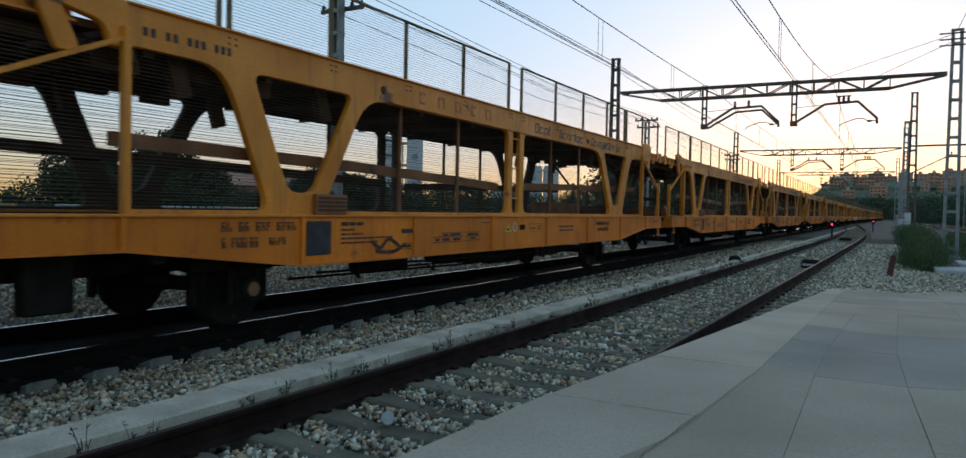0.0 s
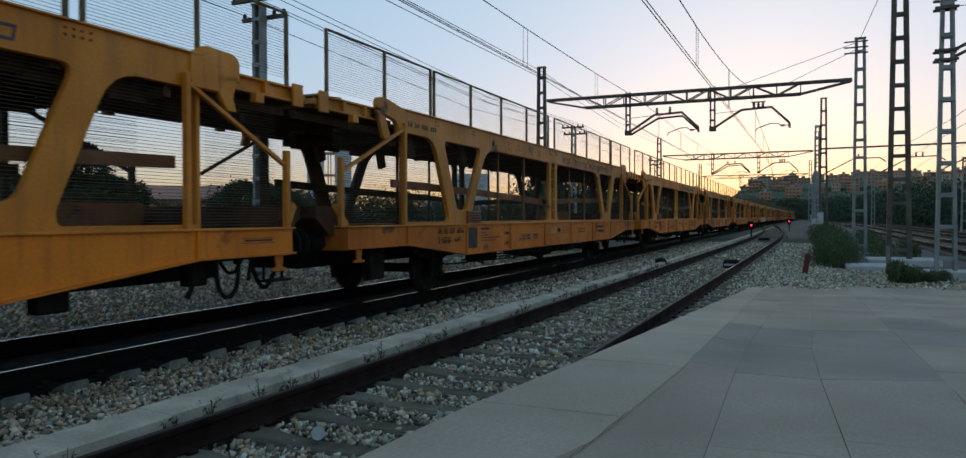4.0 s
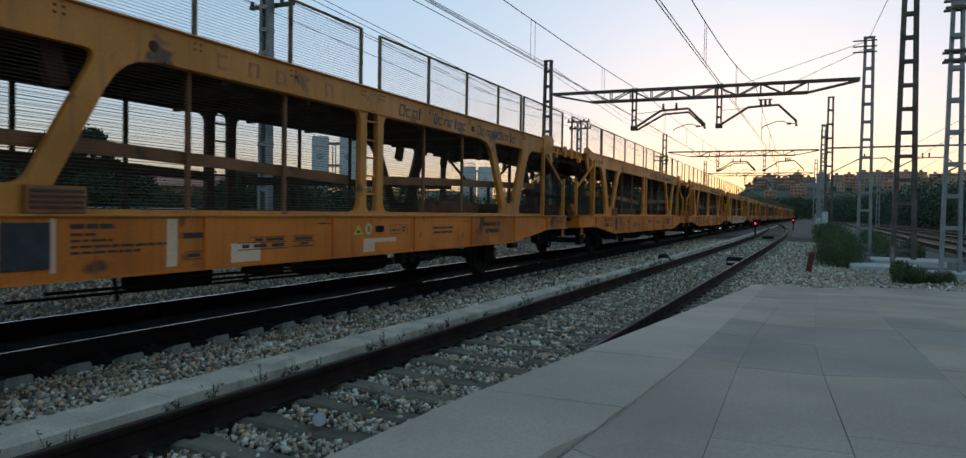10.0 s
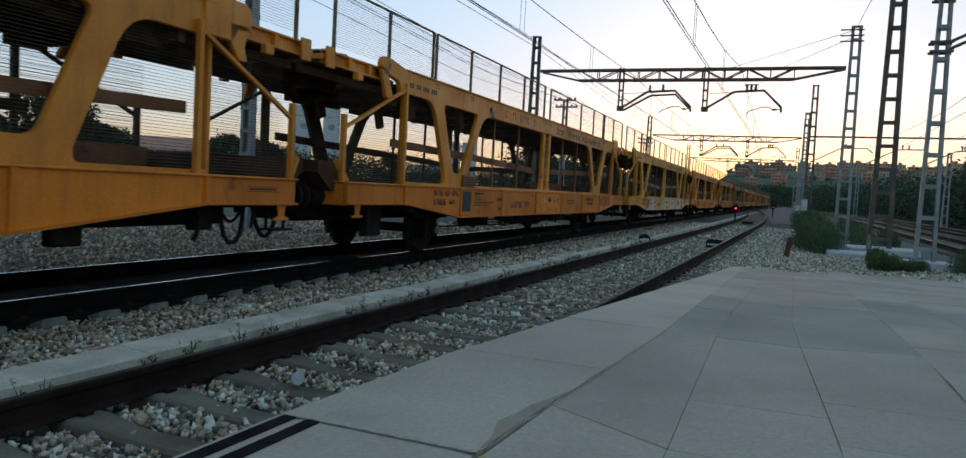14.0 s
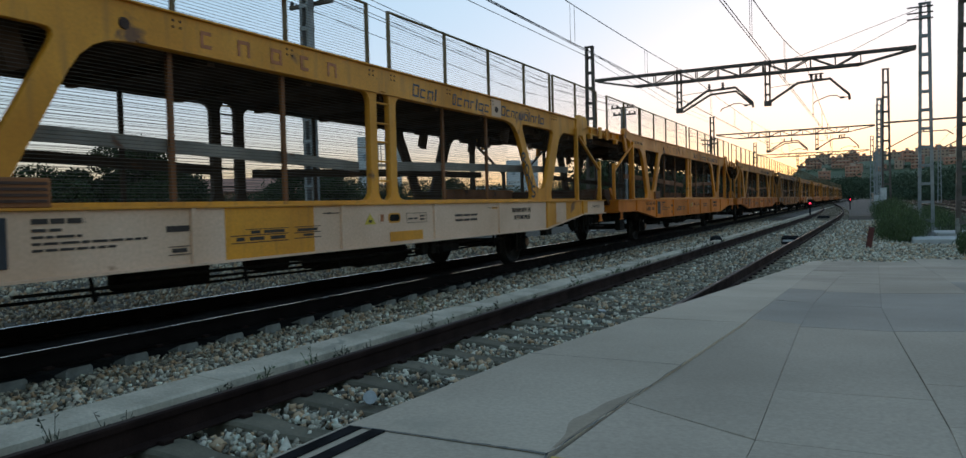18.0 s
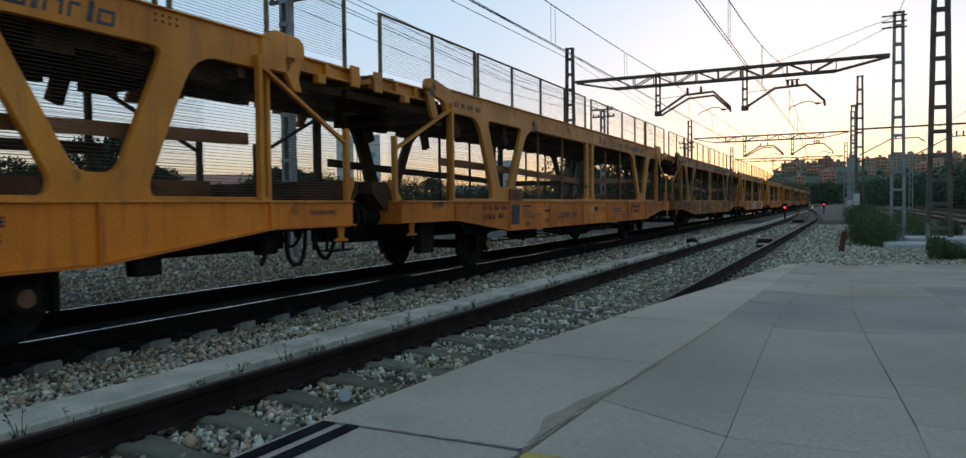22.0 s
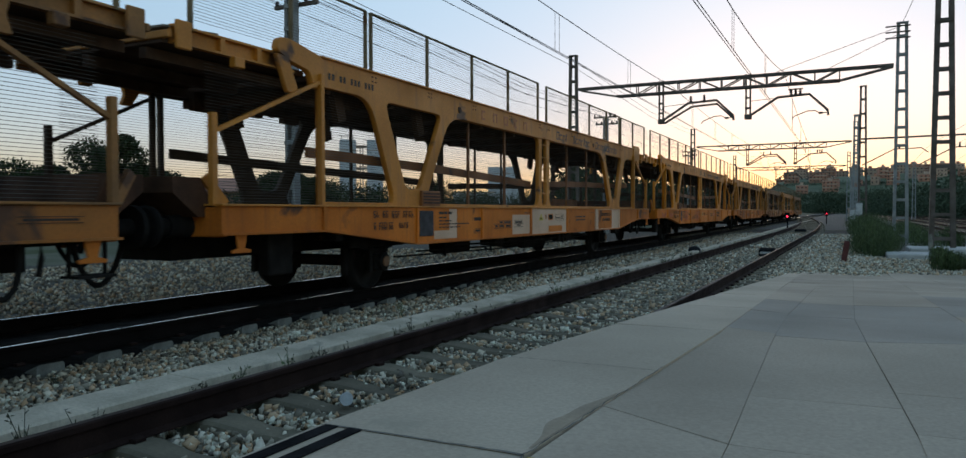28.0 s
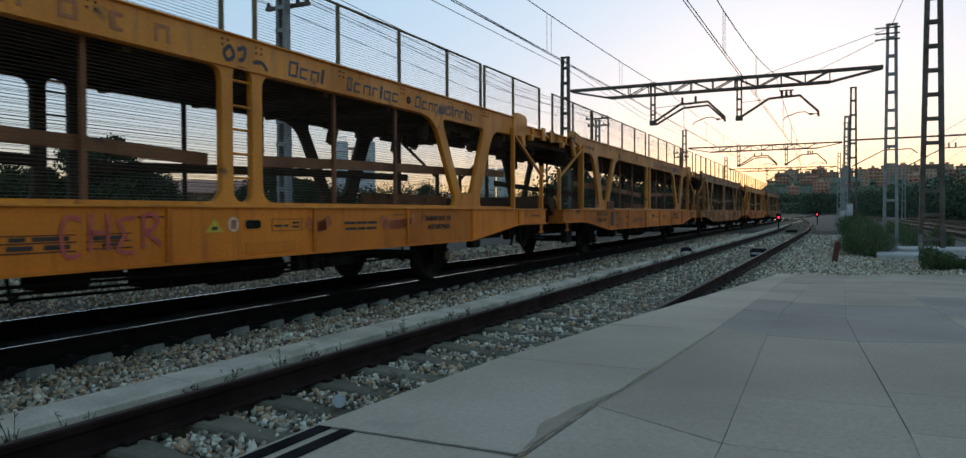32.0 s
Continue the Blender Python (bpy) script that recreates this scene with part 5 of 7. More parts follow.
def portal(y, xl, xr, zb, zt, drops, right_mast=True, label="steel lattice portal beam over the tracks"):
    """A truss across the tracks with drop posts and bent registration arms."""
    p = thing("portal_beam", label, "catenary portal", "portals over the tracks", m=pose(0, y, 0))
    for d in (-0.18, 0.18):
        bm = bmesh.new()
        beam(bm, (xl + 0.2, d, zt), (xr - 0.2, d, zt), 0.09, 0.10)
        part("top_chord", bm, GALV_RUST, p)
        bm = bmesh.new()
        a, b = xl + 2.2, xr - 2.3
        beam(bm, (xl + 0.2, d, zt - 0.06), (a, d, zb), 0.06)
        beam(bm, (a, d, zb), (b, d, zb), 0.10)
        beam(bm, (b, d, zb), (xr - 0.2, d, zt - 0.06), 0.06)
        part("bottom_chord", bm, GALV_RUST, p)
        n = max(6, 2 * int((b - a) / 1.7))
        for i in range(n):
            u, v = a + (b - a) * i / n, a + (b - a) * (i + 1) / n
            bm = beam(bmesh.new(), (u, d, zb if i % 2 else zt), (v, d, zt if i % 2 else zb), 0.05)
            part("diagonal", bm, GALV_RUST, p)
            part("vertical", beam(bmesh.new(), (v, d, zb), (v, d, zt), 0.045), GALV_RUST, p)
    for q, x in enumerate(drops):
        post = part("drop_post", boxes([(x - 0.13, -0.05, zb - 1.45, x - 0.06, 0.05, zt + 0.12), (x + 0.06, -0.05, zb - 1.45, x + 0.13, 0.05, zt + 0.12)]), GALV_RUST, p)
        for z in (zb - 1.42, zb - 0.98, zb - 0.50, zb - 0.05):
            part("post_batten", boxes([(x - 0.14, -0.06, z - 0.05, x + 0.14, -0.045, z + 0.05)]), GALV_RUST, post)
        z = zb - 1.38
        part("bent_arm", tube(bmesh.new(), [(x, 0, z), (x + 1.30, 0, z + 0.82), (x + 2.62, 0, z + 0.88), (x + 3.38, 0, z + 0.12), (x + 3.40, 0, z - 0.12)], 0.062), GALV_RUST, p, "bent tubular registration arm")
        if q == 0:
            part("bent_arm", tube(bmesh.new(), [(x + 0.08, 0.3, z - 0.06), (x + 1.42, 0.3, z + 0.68), (x + 2.60, 0.3, z + 0.74), (x + 3.30, 0.3, z + 0.06)], 0.055), GALV_RUST, p, "bent tubular registration arm")
        # short drooping arm and clip at the outer end
        part("steady_arm", tube(bmesh.new(), [(x + 3.42, 0, z + 0.02), (x + 3.05, 0, z + 0.0), (x + 2.86, 0, z + 0.12), (x + 2.55, 0, z + 0.12), (x + 2.0, 0, z - 0.08), (x + 1.92, 0, z - 0.20)], 0.024), GALV_RUST, p)
        part("arm_clip", boxes([(x + 3.0, -0.05, z - 0.04, x + 3.18, 0.05, z + 0.05)], 0.01), GALV_RUST, p)
        part("arm_clamp", boxes([(x - 0.16, -0.09, z - 0.12, x + 0.16, 0.09, z + 0.12)], 0.02), GALV_RUST, p)
        part("tie_rod", tube(bmesh.new(), [(x + 0.1, 0, z + 0.72), (x + 1.25, 0, z + 0.80)], 0.014), GALV_RUST, p)
        tops = (1.42, 2.05) if q == 0 else (1.86, 2.05, 2.24)
        for dx in tops:
            h = z + 0.86 + (0.02 if dx > 1.9 else 0.0)
            bm = lathe(bmesh.new(), [(h, 0.03), (h + 0.05, 0.085), (h + 0.10, 0.035), (h + 0.15, 0.085), (h + 0.20, 0.035), (h + 0.25, 0.07), (h + 0.30, 0.02)], "z", (x + dx, 0, 0), 10)
            part("insulator", bm, INSUL, p)
        if q:
            part("insulator_frame", boxes([(x + 1.74, -0.04, z + 1.12, x + 2.36, 0.04, z + 1.17)], 0.01), GALV_RUST, p)
    return p


def wire(name, pts, r, label, mat=None):
    ob = part(name, tube(bmesh.new(), pts, r, 5), mat or CABLE)
    return tagged(ob, label, "wire")


Y1, Y2, Y3 = 37.0, 75.0, 113.0
mast(-10.15, Y1, -0.3, 9.15, 0.62, 0.40, GALV_RUST, "weathered lattice mast behind the train")
mast(4.72, Y1, -0.3, 9.18, 0.62, 0.40, GALV)
p = thing("mast_bracket", "dark steel bracket with insulators at the mast head", "bracket", m=pose(4.72, Y1, 0))
for z in (8.55, 8.80, 9.05):
    part("bracket_arm", boxes([(-0.42, -0.19, z - 0.03, 0.30, -0.14, z + 0.03)], 0.006), GALV_RUST, p)
    part("bead_insulator", lathe(bmesh.new(), [(-0.66, 0.012), (-0.62, 0.035), (-0.46, 0.035), (-0.42, 0.012)], "x", (0, -0.16, z), 8), INSUL, p)
portal(Y1, -10.0, 4.6, 6.92, 7.42, (-5.6, -1.55))
mast(-11.2, Y2, -0.3, 9.15, 0.6, 0.4, GALV_RUST, "weathered lattice mast behind the train")
mast(3.1, Y2, -0.3, 9.1, 0.6, 0.4, GALV)
portal(Y2, -11.0, 3.0, 6.95, 7.42, (-6.1, -1.9))
mast(2.4, Y3, -0.3, 9.1, 0.6, 0.4, GALV)
mast(-12.4, Y3, -0.3, 9.1, 0.6, 0.4, GALV_RUST, "weathered lattice mast behind the train")
portal(Y3, -12.2, 2.3, 6.95, 7.35, (-6.8, -2.8))
mast(5.46, 28.3, -0.12, 12.2, 0.76, 0.35, GALV_RUST, "tall rust-tinged lattice mast on a concrete slab", leg=0.15)
mast(6.0, 22.5, -0.10, 10.2, 0.50, 0.18, GALV, "tall grey lattice mast with a cantilever arm", leg=0.085, pitch=0.82)
for x, y, t in ((3.42, 53.0, 8.95), (3.1, 62.0, 8.2), (3.2, 96.0, 8.5), (2.9, 132.0, 8.6), (3.6, 160.0, 8.6), (15.4, 80.0, 6.7), (25.0, 64.0, 8.4), (11.2, 130.0, 8.5)):
    mast(x, y, -0.3, t, 0.58, 0.36, GALV if y != 53.0 else GALV_RUST, pitch=0.9)

# rigid line across the main tracks, with its hangers
p = thing("main_line_portal", "thin steel portal line across the main tracks with bent hangers", "catenary portal", "portals over the tracks", m=pose(0, Y2, 0))
part("cross_beam", tube(bmesh.new(), [(3.2, 0, 7.55), (34.0, 0, 7.75)], 0.09), GALV_RUST, p)
for x in (4.2, 8.7, 13.2, 17.6):
    part("hanger_tube", tube(bmesh.new(), [(x - 0.6, 0, 5.2), (x + 1.9, 0, 6.55), (x + 4.0, 0, 6.6), (x + 4.5, 0, 6.2)], 0.055), GALV_RUST, p)
    for dx in (2.3, 2.8):
        part("insulator", lathe(bmesh.new(), [(6.6, 0.03), (6.7, 0.09), (6.8, 0.04), (6.9, 0.09), (7.0, 0.03)], "z", (x + dx, 0, 0), 8), INSUL, p)

# cantilever and stays on the tall mast
p = thing("cantilever_arm", "steel cantilever arms clamped to the tall mast", "cantilever", m=pose(6.0, 22.5, 0))
for z in (5.60, 5.42):
    part("arm_tube", tube(bmesh.new(), [(0.16, -0.16, z), (3.4, -0.16, z + 1.62)], 0.045), GALV_RUST, p)
for z in (6.93, 6.69):
    tie = part("tie_wire", tube(bmesh.new(), [(0.16, -0.16, z), (4.2, -0.16, z + 0.1)], 0.010, 5), GALV_RUST, p)
    for dx in (0.7, 1.0):
        part("tie_insulator", lathe(bmesh.new(), [(-0.12, 0.012), (-0.10, 0.03), (0.10, 0.03), (0.12, 0.012)], "x", (0.16 + dx, -0.16, z + 0.02), 8), INSUL, p)
for z in (5.36, 5.60, 6.69, 6.93):
    part("clamp", boxes([(-0.30, -0.19, z - 0.035, 0.24, -0.14, z + 0.035)], 0.008), GALV_RUST, p)
    part("clamp", boxes([(-0.30, 0.14, z - 0.035, 0.24, 0.19, z + 0.035)], 0.008), GALV_RUST, p)


def catenary(fn, c_a, c_b, z_m, dip, supports):
    """A pair of contact wires, the messenger with its sag, and the droppers between them."""
    first = True
    for a, b in zip(supports, supports[1:]):
        n = 14
        ys = [a + (b - a) * i / n for i in range(n + 1)]

        def low(y, first=first, a=a, b=b):
            return c_a + (c_b - c_a) * max(0.0, (y - a) / (b - a)) if first else c_b

        def sag(y, a=a, b=b):
            return z_m - dip * 4 * ((y - a) / (b - a)) * (1 - (y - a) / (b - a))

        wire("messenger_wire", [(fn(y), y, sag(y)) for y in ys], 0.014, "thin overhead messenger wire")
        for d in (-0.035, 0.035):
            wire("contact_wire", [(fn(y) + d, y, low(y)) for y in ys], 0.011, "thin overhead contact wire")
        for i in range(2, n - 1, 3):
            y = ys[i]
            for d in (-0.18, 0.18):
                wire("dropper", [(fn(y), y + d, sag(y + d)), (fn(y), y + d, low(y + d))], 0.007, "thin dropper wire of the overhead line")
        first = False


catenary(lambda y: siding_x(y), 5.36, 5.33, 7.50, 1.10, [-1.0, Y1, Y2, Y3])
catenary(lambda y: train_x(y), 5.78, 5.80, 7.20, 0.28, [-1.0, Y1, Y2, Y3, 151.0])
for off in (9.2, 13.2, 17.6):
    wire("contact_wire", [(off, 10.0, 5.5), (off - 0.3, Y2, 5.5), (off - 0.6, 150.0, 5.5)], 0.012, "thin overhead contact wire")
    wire("messenger_wire", [(off, 10.0, 6.6), (off - 0.15, 42.0, 6.1), (off - 0.3, Y2, 6.9), (off - 0.45, 112.0, 6.2), (off - 0.6, 150.0, 6.9)], 0.013, "thin overhead messenger wire")
for z, dx in ((9.05, 0.0), (8.75, 0.25)):
    wire("stay_wire", [(4.6, Y1, z), (-0.4 + dx * 9, Y1, 7.5)], 0.012, "thin stay wire of the portal")
wire("feeder_wire", [(4.72, Y1, 9.2), (5.2, 29.0, 9.6), (5.9, 18.0, 11.0), (6.6, 5.0, 12.5)], 0.012, "thin overhead feeder wire")
for dx, z in ((0.68, 7.42), (0.35, 7.42), (-0.35, 7.42), (0.68, 7.02), (-0.68, 7.02)):
    wire("feeder_wire", [(-10.6 + dx, -12.0, z + 0.2), (-11.03 + dx, 16.3, z), (-11.3 + dx, 32.0, z - 0.5), (-11.65 + dx, 47.6, z), (-11.9 + dx, 62.0, z - 0.4), (-12.28 + dx, 78.9, z)], 0.011, "thin feeder wire on the pole line")
for z in (8.95, 8.6):
    wire("feeder_wire", [(-10.1, Y1, z), (-9.9, 20.0, z - 0.15), (-9.6, 2.0, z + 0.1), (-9.4, -12.0, z + 0.4)], 0.014, "thin feeder wire to the portal mast")
    wire("feeder_wire", [(-10.1, Y1, z), (-10.7, 56.0, z - 0.4), (-11.2, Y2, z)], 0.012, "thin feeder wire to the portal mast")


def pole_with_arms(x, y, top):
    p = mast(x, y, -0.4, top, 0.36, 0.30, GALV, "lattice pole with an insulator cross arm behind the train", pitch=0.62, leg=0.085)
    for dy, z in ((-0.2, top + 0.12), (0.2, top - 0.28)):
        part("cross_arm", boxes([(-0.75, dy - 0.05, z - 0.05, 0.75, dy + 0.05, z + 0.05)]), GALV_RUST, p)
        for dx in (-0.68, -0.35, 0.35, 0.68):
            part("pin_insulator", lathe(bmesh.new(), [(z + 0.04, 0.02), (z + 0.07, 0.06), (z + 0.16, 0.05), (z + 0.19, 0.02)], "z", (dx, dy, 0), 8), INSUL, p)
    return p


for y in (16.3, 47.6, 78.9):
    pole_with_arms(-10.7 - 0.02 * y, y, 7.15)

# ---- small things along the track ----
p = thing("balise_box", "low black box with a pale band between the rails", "track box", m=pose(0.60, 23.8, -0.17))
part("body", boxes([(-0.24, -0.2, -0.05, 0.24, 0.2, 0.17)], 0.03), BLACK_BOX, p)
part("lid", boxes([(-0.22, -0.17, 0.175, 0.22, 0.17, 0.21)], 0.015), BLACK_BOX, p)
part("pale_band", boxes([(-0.20, -0.215, 0.04, 0.20, -0.202, 0.10)], 0.004), WHITE_BOX, p)
p = thing("balise_box", "low dark box between the rails far off", "track box", m=pose(-0.1, 52.0, -0.15))
part("body", boxes([(-0.35, -0.3, -0.03, 0.35, 0.3, 0.10)], 0.03), BLACK_BOX, p)
part("lid", boxes([(-0.31, -0.26, 0.105, 0.31, 0.26, 0.13)], 0.015), BLACK_BOX, p)
p = thing("red_stake", "short dull red marker stake leaning in the gravel", "marker", m=pose(2.64, 22.3, -0.30, 4, 9, 0))
part("stake", boxes([(-0.07, -0.03, 0, 0.07, 0.03, 0.60)], 0.012), RED_PLASTIC, p)
part("stake_cap", boxes([(-0.075, -0.035, 0.602, 0.075, 0.035, 0.64)], 0.01), RED_PLASTIC, p)
p = thing("cable_cap", "black plastic cable cap beside the kerb", "cable cap", m=pose(-1.8, 25.2, -0.22))
part("dome", lathe(bmesh.new(), [(0, 0.20), (0.10, 0.20), (0.18, 0.14), (0.21, 0.05)], "z", (0, 0, 0), 14), BLACK_BOX, p)
part("base", boxes([(-0.32, -0.22, -0.05, 0.32, 0.22, 0.02)], 0.02), BLACK_BOX, p)


def dwarf_signal(x, y, z, h):
    p = thing("dwarf_signal", "low black dwarf signal showing a red light", "railway signal", "red dwarf signals", m=pose(x, y, z))
    part("post", boxes([(-0.05, -0.05, -0.1, 0.05, 0.05, h - 0.2)]), BLACK_BOX, p)
    head = part("head", boxes([(-0.16, -0.10, h - 0.28, 0.16, 0.12, h + 0.28)], 0.03), BLACK_BOX, p)
    part("lens", lathe(bmesh.new(), [(-0.13, 0.02), (-0.125, 0.050), (-0.10, 0.058)], "y", (0, 0, h), 16), RED_GLOW, head, "glowing red lens")
    bm = bmesh.new()
    for i in range(7):
        a = math.pi * i / 6
        beam(bm, (0.12 * math.cos(a), -0.10, h + 0.12 * math.sin(a)), (0.12 * math.cos(a), -0.24, h + 0.12 * math.sin(a)), 0.06, 0.01)
    part("hood", bm, BLACK_BOX, head)
    return p


dwarf_signal(-1.25, 57.0, -0.3, 1.05)
dwarf_signal(0.4, 88.0, -0.3, 1.15)
p = thing("relay_box", "small grey relay box on a post beside the bushes", "relay box", m=pose(3.24, 52.5, -0.3))
part("post", boxes([(-0.05, -0.05, 0, 0.05, 0.05, 1.2)]), GALV, p)
part("cabinet", boxes([(-0.2, -0.12, 1.15, 0.2, 0.12, 1.95)], 0.02), GALV, p)
part("cabinet_door", boxes([(-0.17, -0.135, 1.2, 0.17, -0.122, 1.9)], 0.005), WHITE_BOX, p)
p = thing("relay_box", "white relay cabinet at the foot of a far mast", "relay box", m=pose(3.0, 62.0, -0.3))
part("cabinet", boxes([(-0.3, -0.5, 0, 0.3, -0.2, 1.5)], 0.02), WHITE_BOX, p)
part("cabinet_door", boxes([(-0.26, -0.515, 0.1, 0.26, -0.502, 1.4)], 0.005), WHITE_BOX, p)

for x0, y0, x1, y1, z, lab in ((3.75, 24.2, 5.6, 25.9, -0.09, "white concrete foundation slab in the gravel"), (4.5, 27.4, 6.6, 29.4, -0.06, "white concrete foundation slab under the tall mast"), (5.40, 21.95, 6.60, 23.05, -0.06, "pale concrete foundation slab")):
    ob = part("foundation_slab", boxes([(x0, y0, -0.4, x1, y1, z)], 0.03), FOOTING)
    tagged(ob, lab, "concrete slab", "foundation slabs")
p = thing("concrete_marker", "small pale concrete marker post by the slab", "marker post", m=pose(5.05, 27.2, -0.1))
part("shaft", boxes([(-0.06, -0.05, 0, 0.06, 0.05, 0.36)], 0.02), SLEEPER_END, p)
part("head", boxes([(-0.045, -0.04, 0.36, 0.045, 0.04, 0.50)], 0.02), SLEEPER_END, p)
p = thing("plastic_cup", "pale plastic cup lying on the ballast", "cup", m=pose(-0.30, 4.27, -0.165, 75, 0, 50))
part("cup_wall", lathe(bmesh.new(), [(0.0, 0.030), (0.10, 0.044), (0.10, 0.041), (0.006, 0.027)], "z", (0, 0, 0), 18), WHITE_BOX, p, smooth=True)
part("rim", lathe(bmesh.new(), [(0.098, 0.041), (0.098, 0.047), (0.104, 0.047), (0.104, 0.041)], "z", (0, 0, 0), 18), WHITE_BOX, p, smooth=True)
for i, (x, y, a) in enumerate(((-0.35, 2.35, 20), (0.15, 3.1, 70), (0.55, 6.2, 10), (-0.2, 9.0, 50))):
    ob = part("paper_scrap", boxes([(-0.05, -0.03, 0, 0.05, 0.03, 0.012)], 0.004), WHITE_BOX)
    tagged(ob, "small pale scrap of litter on the ballast", "litter", "scraps of litter")
    ob.matrix_world = pose(x, y, -0.20, 14, 9, a)


# ---- plants ----
def leaves(rng, centres, radii, count, size, flat=0.8, upright=False):
    """Many small four-cornered leaves scattered near the shells of blobs."""
    k = rng.integers(0, len(centres), count)
    d = rng.normal(size=(count, 3))
    d /= np.linalg.norm(d, axis=1, keepdims=True)
    r = rng.uniform(0.30, 1.05, (count, 1)) ** 0.6 + np.abs(rng.normal(0, 0.13, (count, 1)))
    c = np.asarray(centres)[k] + d * r * np.asarray(radii)[k]
    u = rng.normal(size=(count, 3))
    u /= np.linalg.norm(u, axis=1, keepdims=True)
    if upright:
        u = u * 0.45 + np.array((0.0, 0.0, 1.0))
    v = np.cross(u, rng.normal(size=(count, 3)))
    v /= np.linalg.norm(v, axis=1, keepdims=True) + 1e-9
    s = rng.uniform(0.5, 1.3, (count, 1)) * size
    return np.stack([c - u * s, c + v * s * flat * 0.6, c + u * s, c - v * s * flat * 0.6], 1).reshape(-1, 3)


def fast_mesh(name, verts, corners, mat):
    """A mesh from arrays; corners is (faces, 3 or 4)."""
    me = bpy.data.meshes.new(name)
    verts, corners = np.asarray(verts, np.float32), np.asarray(corners, np.int32)
    n, k = corners.shape
    me.vertices.add(len(verts))
    me.vertices.foreach_set("co", verts.ravel())
    me.loops.add(n * k)
    me.loops.foreach_set("vertex_index", corners.ravel())
    me.polygons.add(n)
    me.polygons.foreach_set("loop_start", np.arange(0, n * k, k, dtype=np.int32))
    me.update(calc_edges=True)
    me.validate()
    me.materials.append(mat)
    return me


def leafy(name, rng, centres, radii, count, size, mat, parent=None):
    v = leaves(rng, centres, radii, count, size, 0.4 if mat is LEAF_LIGHT else 0.8, mat is LEAF_LIGHT)
    ob = new(name, fast_mesh(name, v, np.arange(len(v)).reshape(-1, 4), mat))
    if parent:
        ob.parent = parent
    return ob


def tree(x, y, z, height, spread, seed, count=5000, size=0.16, mat=None, label="dark leafy tree behind the railway yard"):
    rng = np.random.default_rng(seed)
    t = thing("tree", label, "tree", "trees", m=pose(x, y, z))
    bm = bmesh.new()
    lathe(bm, [(0, height * 0.035), (height * 0.2, height * 0.026), (height * 0.45, height * 0.018)], "z", (0, 0, 0), 9)
    cs, rs = [], []
    for i in range(15):
        a, h = rng.uniform(0, 6.28), rng.uniform(0.25, 0.92)
        w = spread * (1.05 - abs(h - 0.5) * 1.1) * rng.uniform(0.3, 0.85)
        c = (math.cos(a) * w, math.sin(a) * w, h * height)
        tube(bm, [(0, 0, height * 0.22 + 0.2 * h * height), (c[0] * 0.5, c[1] * 0.5, c[2] * 0.75), c], height * 0.008, 5)
        cs.append(c)
        r = spread * rng.uniform(0.22, 0.46)
        rs.append((r, r, r * rng.uniform(0.6, 0.95)))
    part("trunk", bm, BARK, t)
    leafy("crown", rng, cs, rs, count, size, mat or LEAF, t)
    return t


def hedge(name, a, b, height, depth, seed, count, size, mat, label, z=-0.3, kind="stuff"):
    rng = np.random.default_rng(seed)
    a, b = np.array(a, float), np.array(b, float)
    n = max(6, int(np.linalg.norm(b - a) / (depth * 0.5)))
    cs, rs = [], []
    for i in range(n * 2):
        f = rng.uniform(0, 1)
        h = height * rng.uniform(0.45, 1.0)
        p = a + (b - a) * f
        cs.append((p[0] + rng.uniform(-1, 1) * depth * 0.4, p[1] + rng.uniform(-1, 1) * depth * 0.4, z + h * 0.5))
        rs.append((depth * rng.uniform(0.5, 0.9), depth * rng.uniform(0.5, 0.9), h * 0.55))
    ob = leafy(name, rng, cs, rs, count, size, mat)
    return tagged(ob, label, "bushes", kind=kind)


def bush(x, y, z, w, h, seed, count, size, mat, label):
    rng = np.random.default_rng(seed)
    b = thing("bush", label, "bush", "lineside bushes", m=pose(x, y, z))
    cs = [(rng.uniform(-w, w) * 0.6, rng.uniform(-w, w) * 0.6, rng.uniform(0.15, 0.7) * h) for _ in range(9)]
    rs = [(w * 0.42, w * 0.42, h * 0.36)] * 9
    bm = bmesh.new()
    for c in cs:
        tube(bm, [(0, 0, -0.05), (c[0] * 0.5, c[1] * 0.5, c[2] * 0.6), c], 0.012, 4)
    part("stems", bm, BARK, b)
    leafy("foliage", rng, cs, rs, count, size, mat, b)
    return b


tree(-39.2, 31.9, -0.3, 6.9, 3.1, 11, 26000, 0.12, label="tall bushy tree in the yard behind the train")
tree(-40.3, 28.2, -0.3, 4.2, 3.0, 12, 20000, 0.12)
tree(-40.5, 36.0, -0.3, 4.5, 2.8, 13, 20000, 0.12)
tree(-40.2, 48.9, -0.3, 5.0, 2.8, 19, 18000, 0.13)
tree(-40.6, 54.2, -0.3, 4.9, 2.8, 20, 18000, 0.13)
tree(-58.0, 78.0, -0.4, 5.4, 3.0, 14, 3200, 0.16)
tree(-50.0, 92.0, -0.4, 5.6, 2.8, 15, 3000, 0.16)
tree(-26.0, 84.0, -0.4, 7.4, 3.0, 19, 8000, 0.17, label="dark round tree standing behind the train")
tree(-32.0, 110.0, -0.4, 6.5, 3.2, 20, 3000, 0.2)
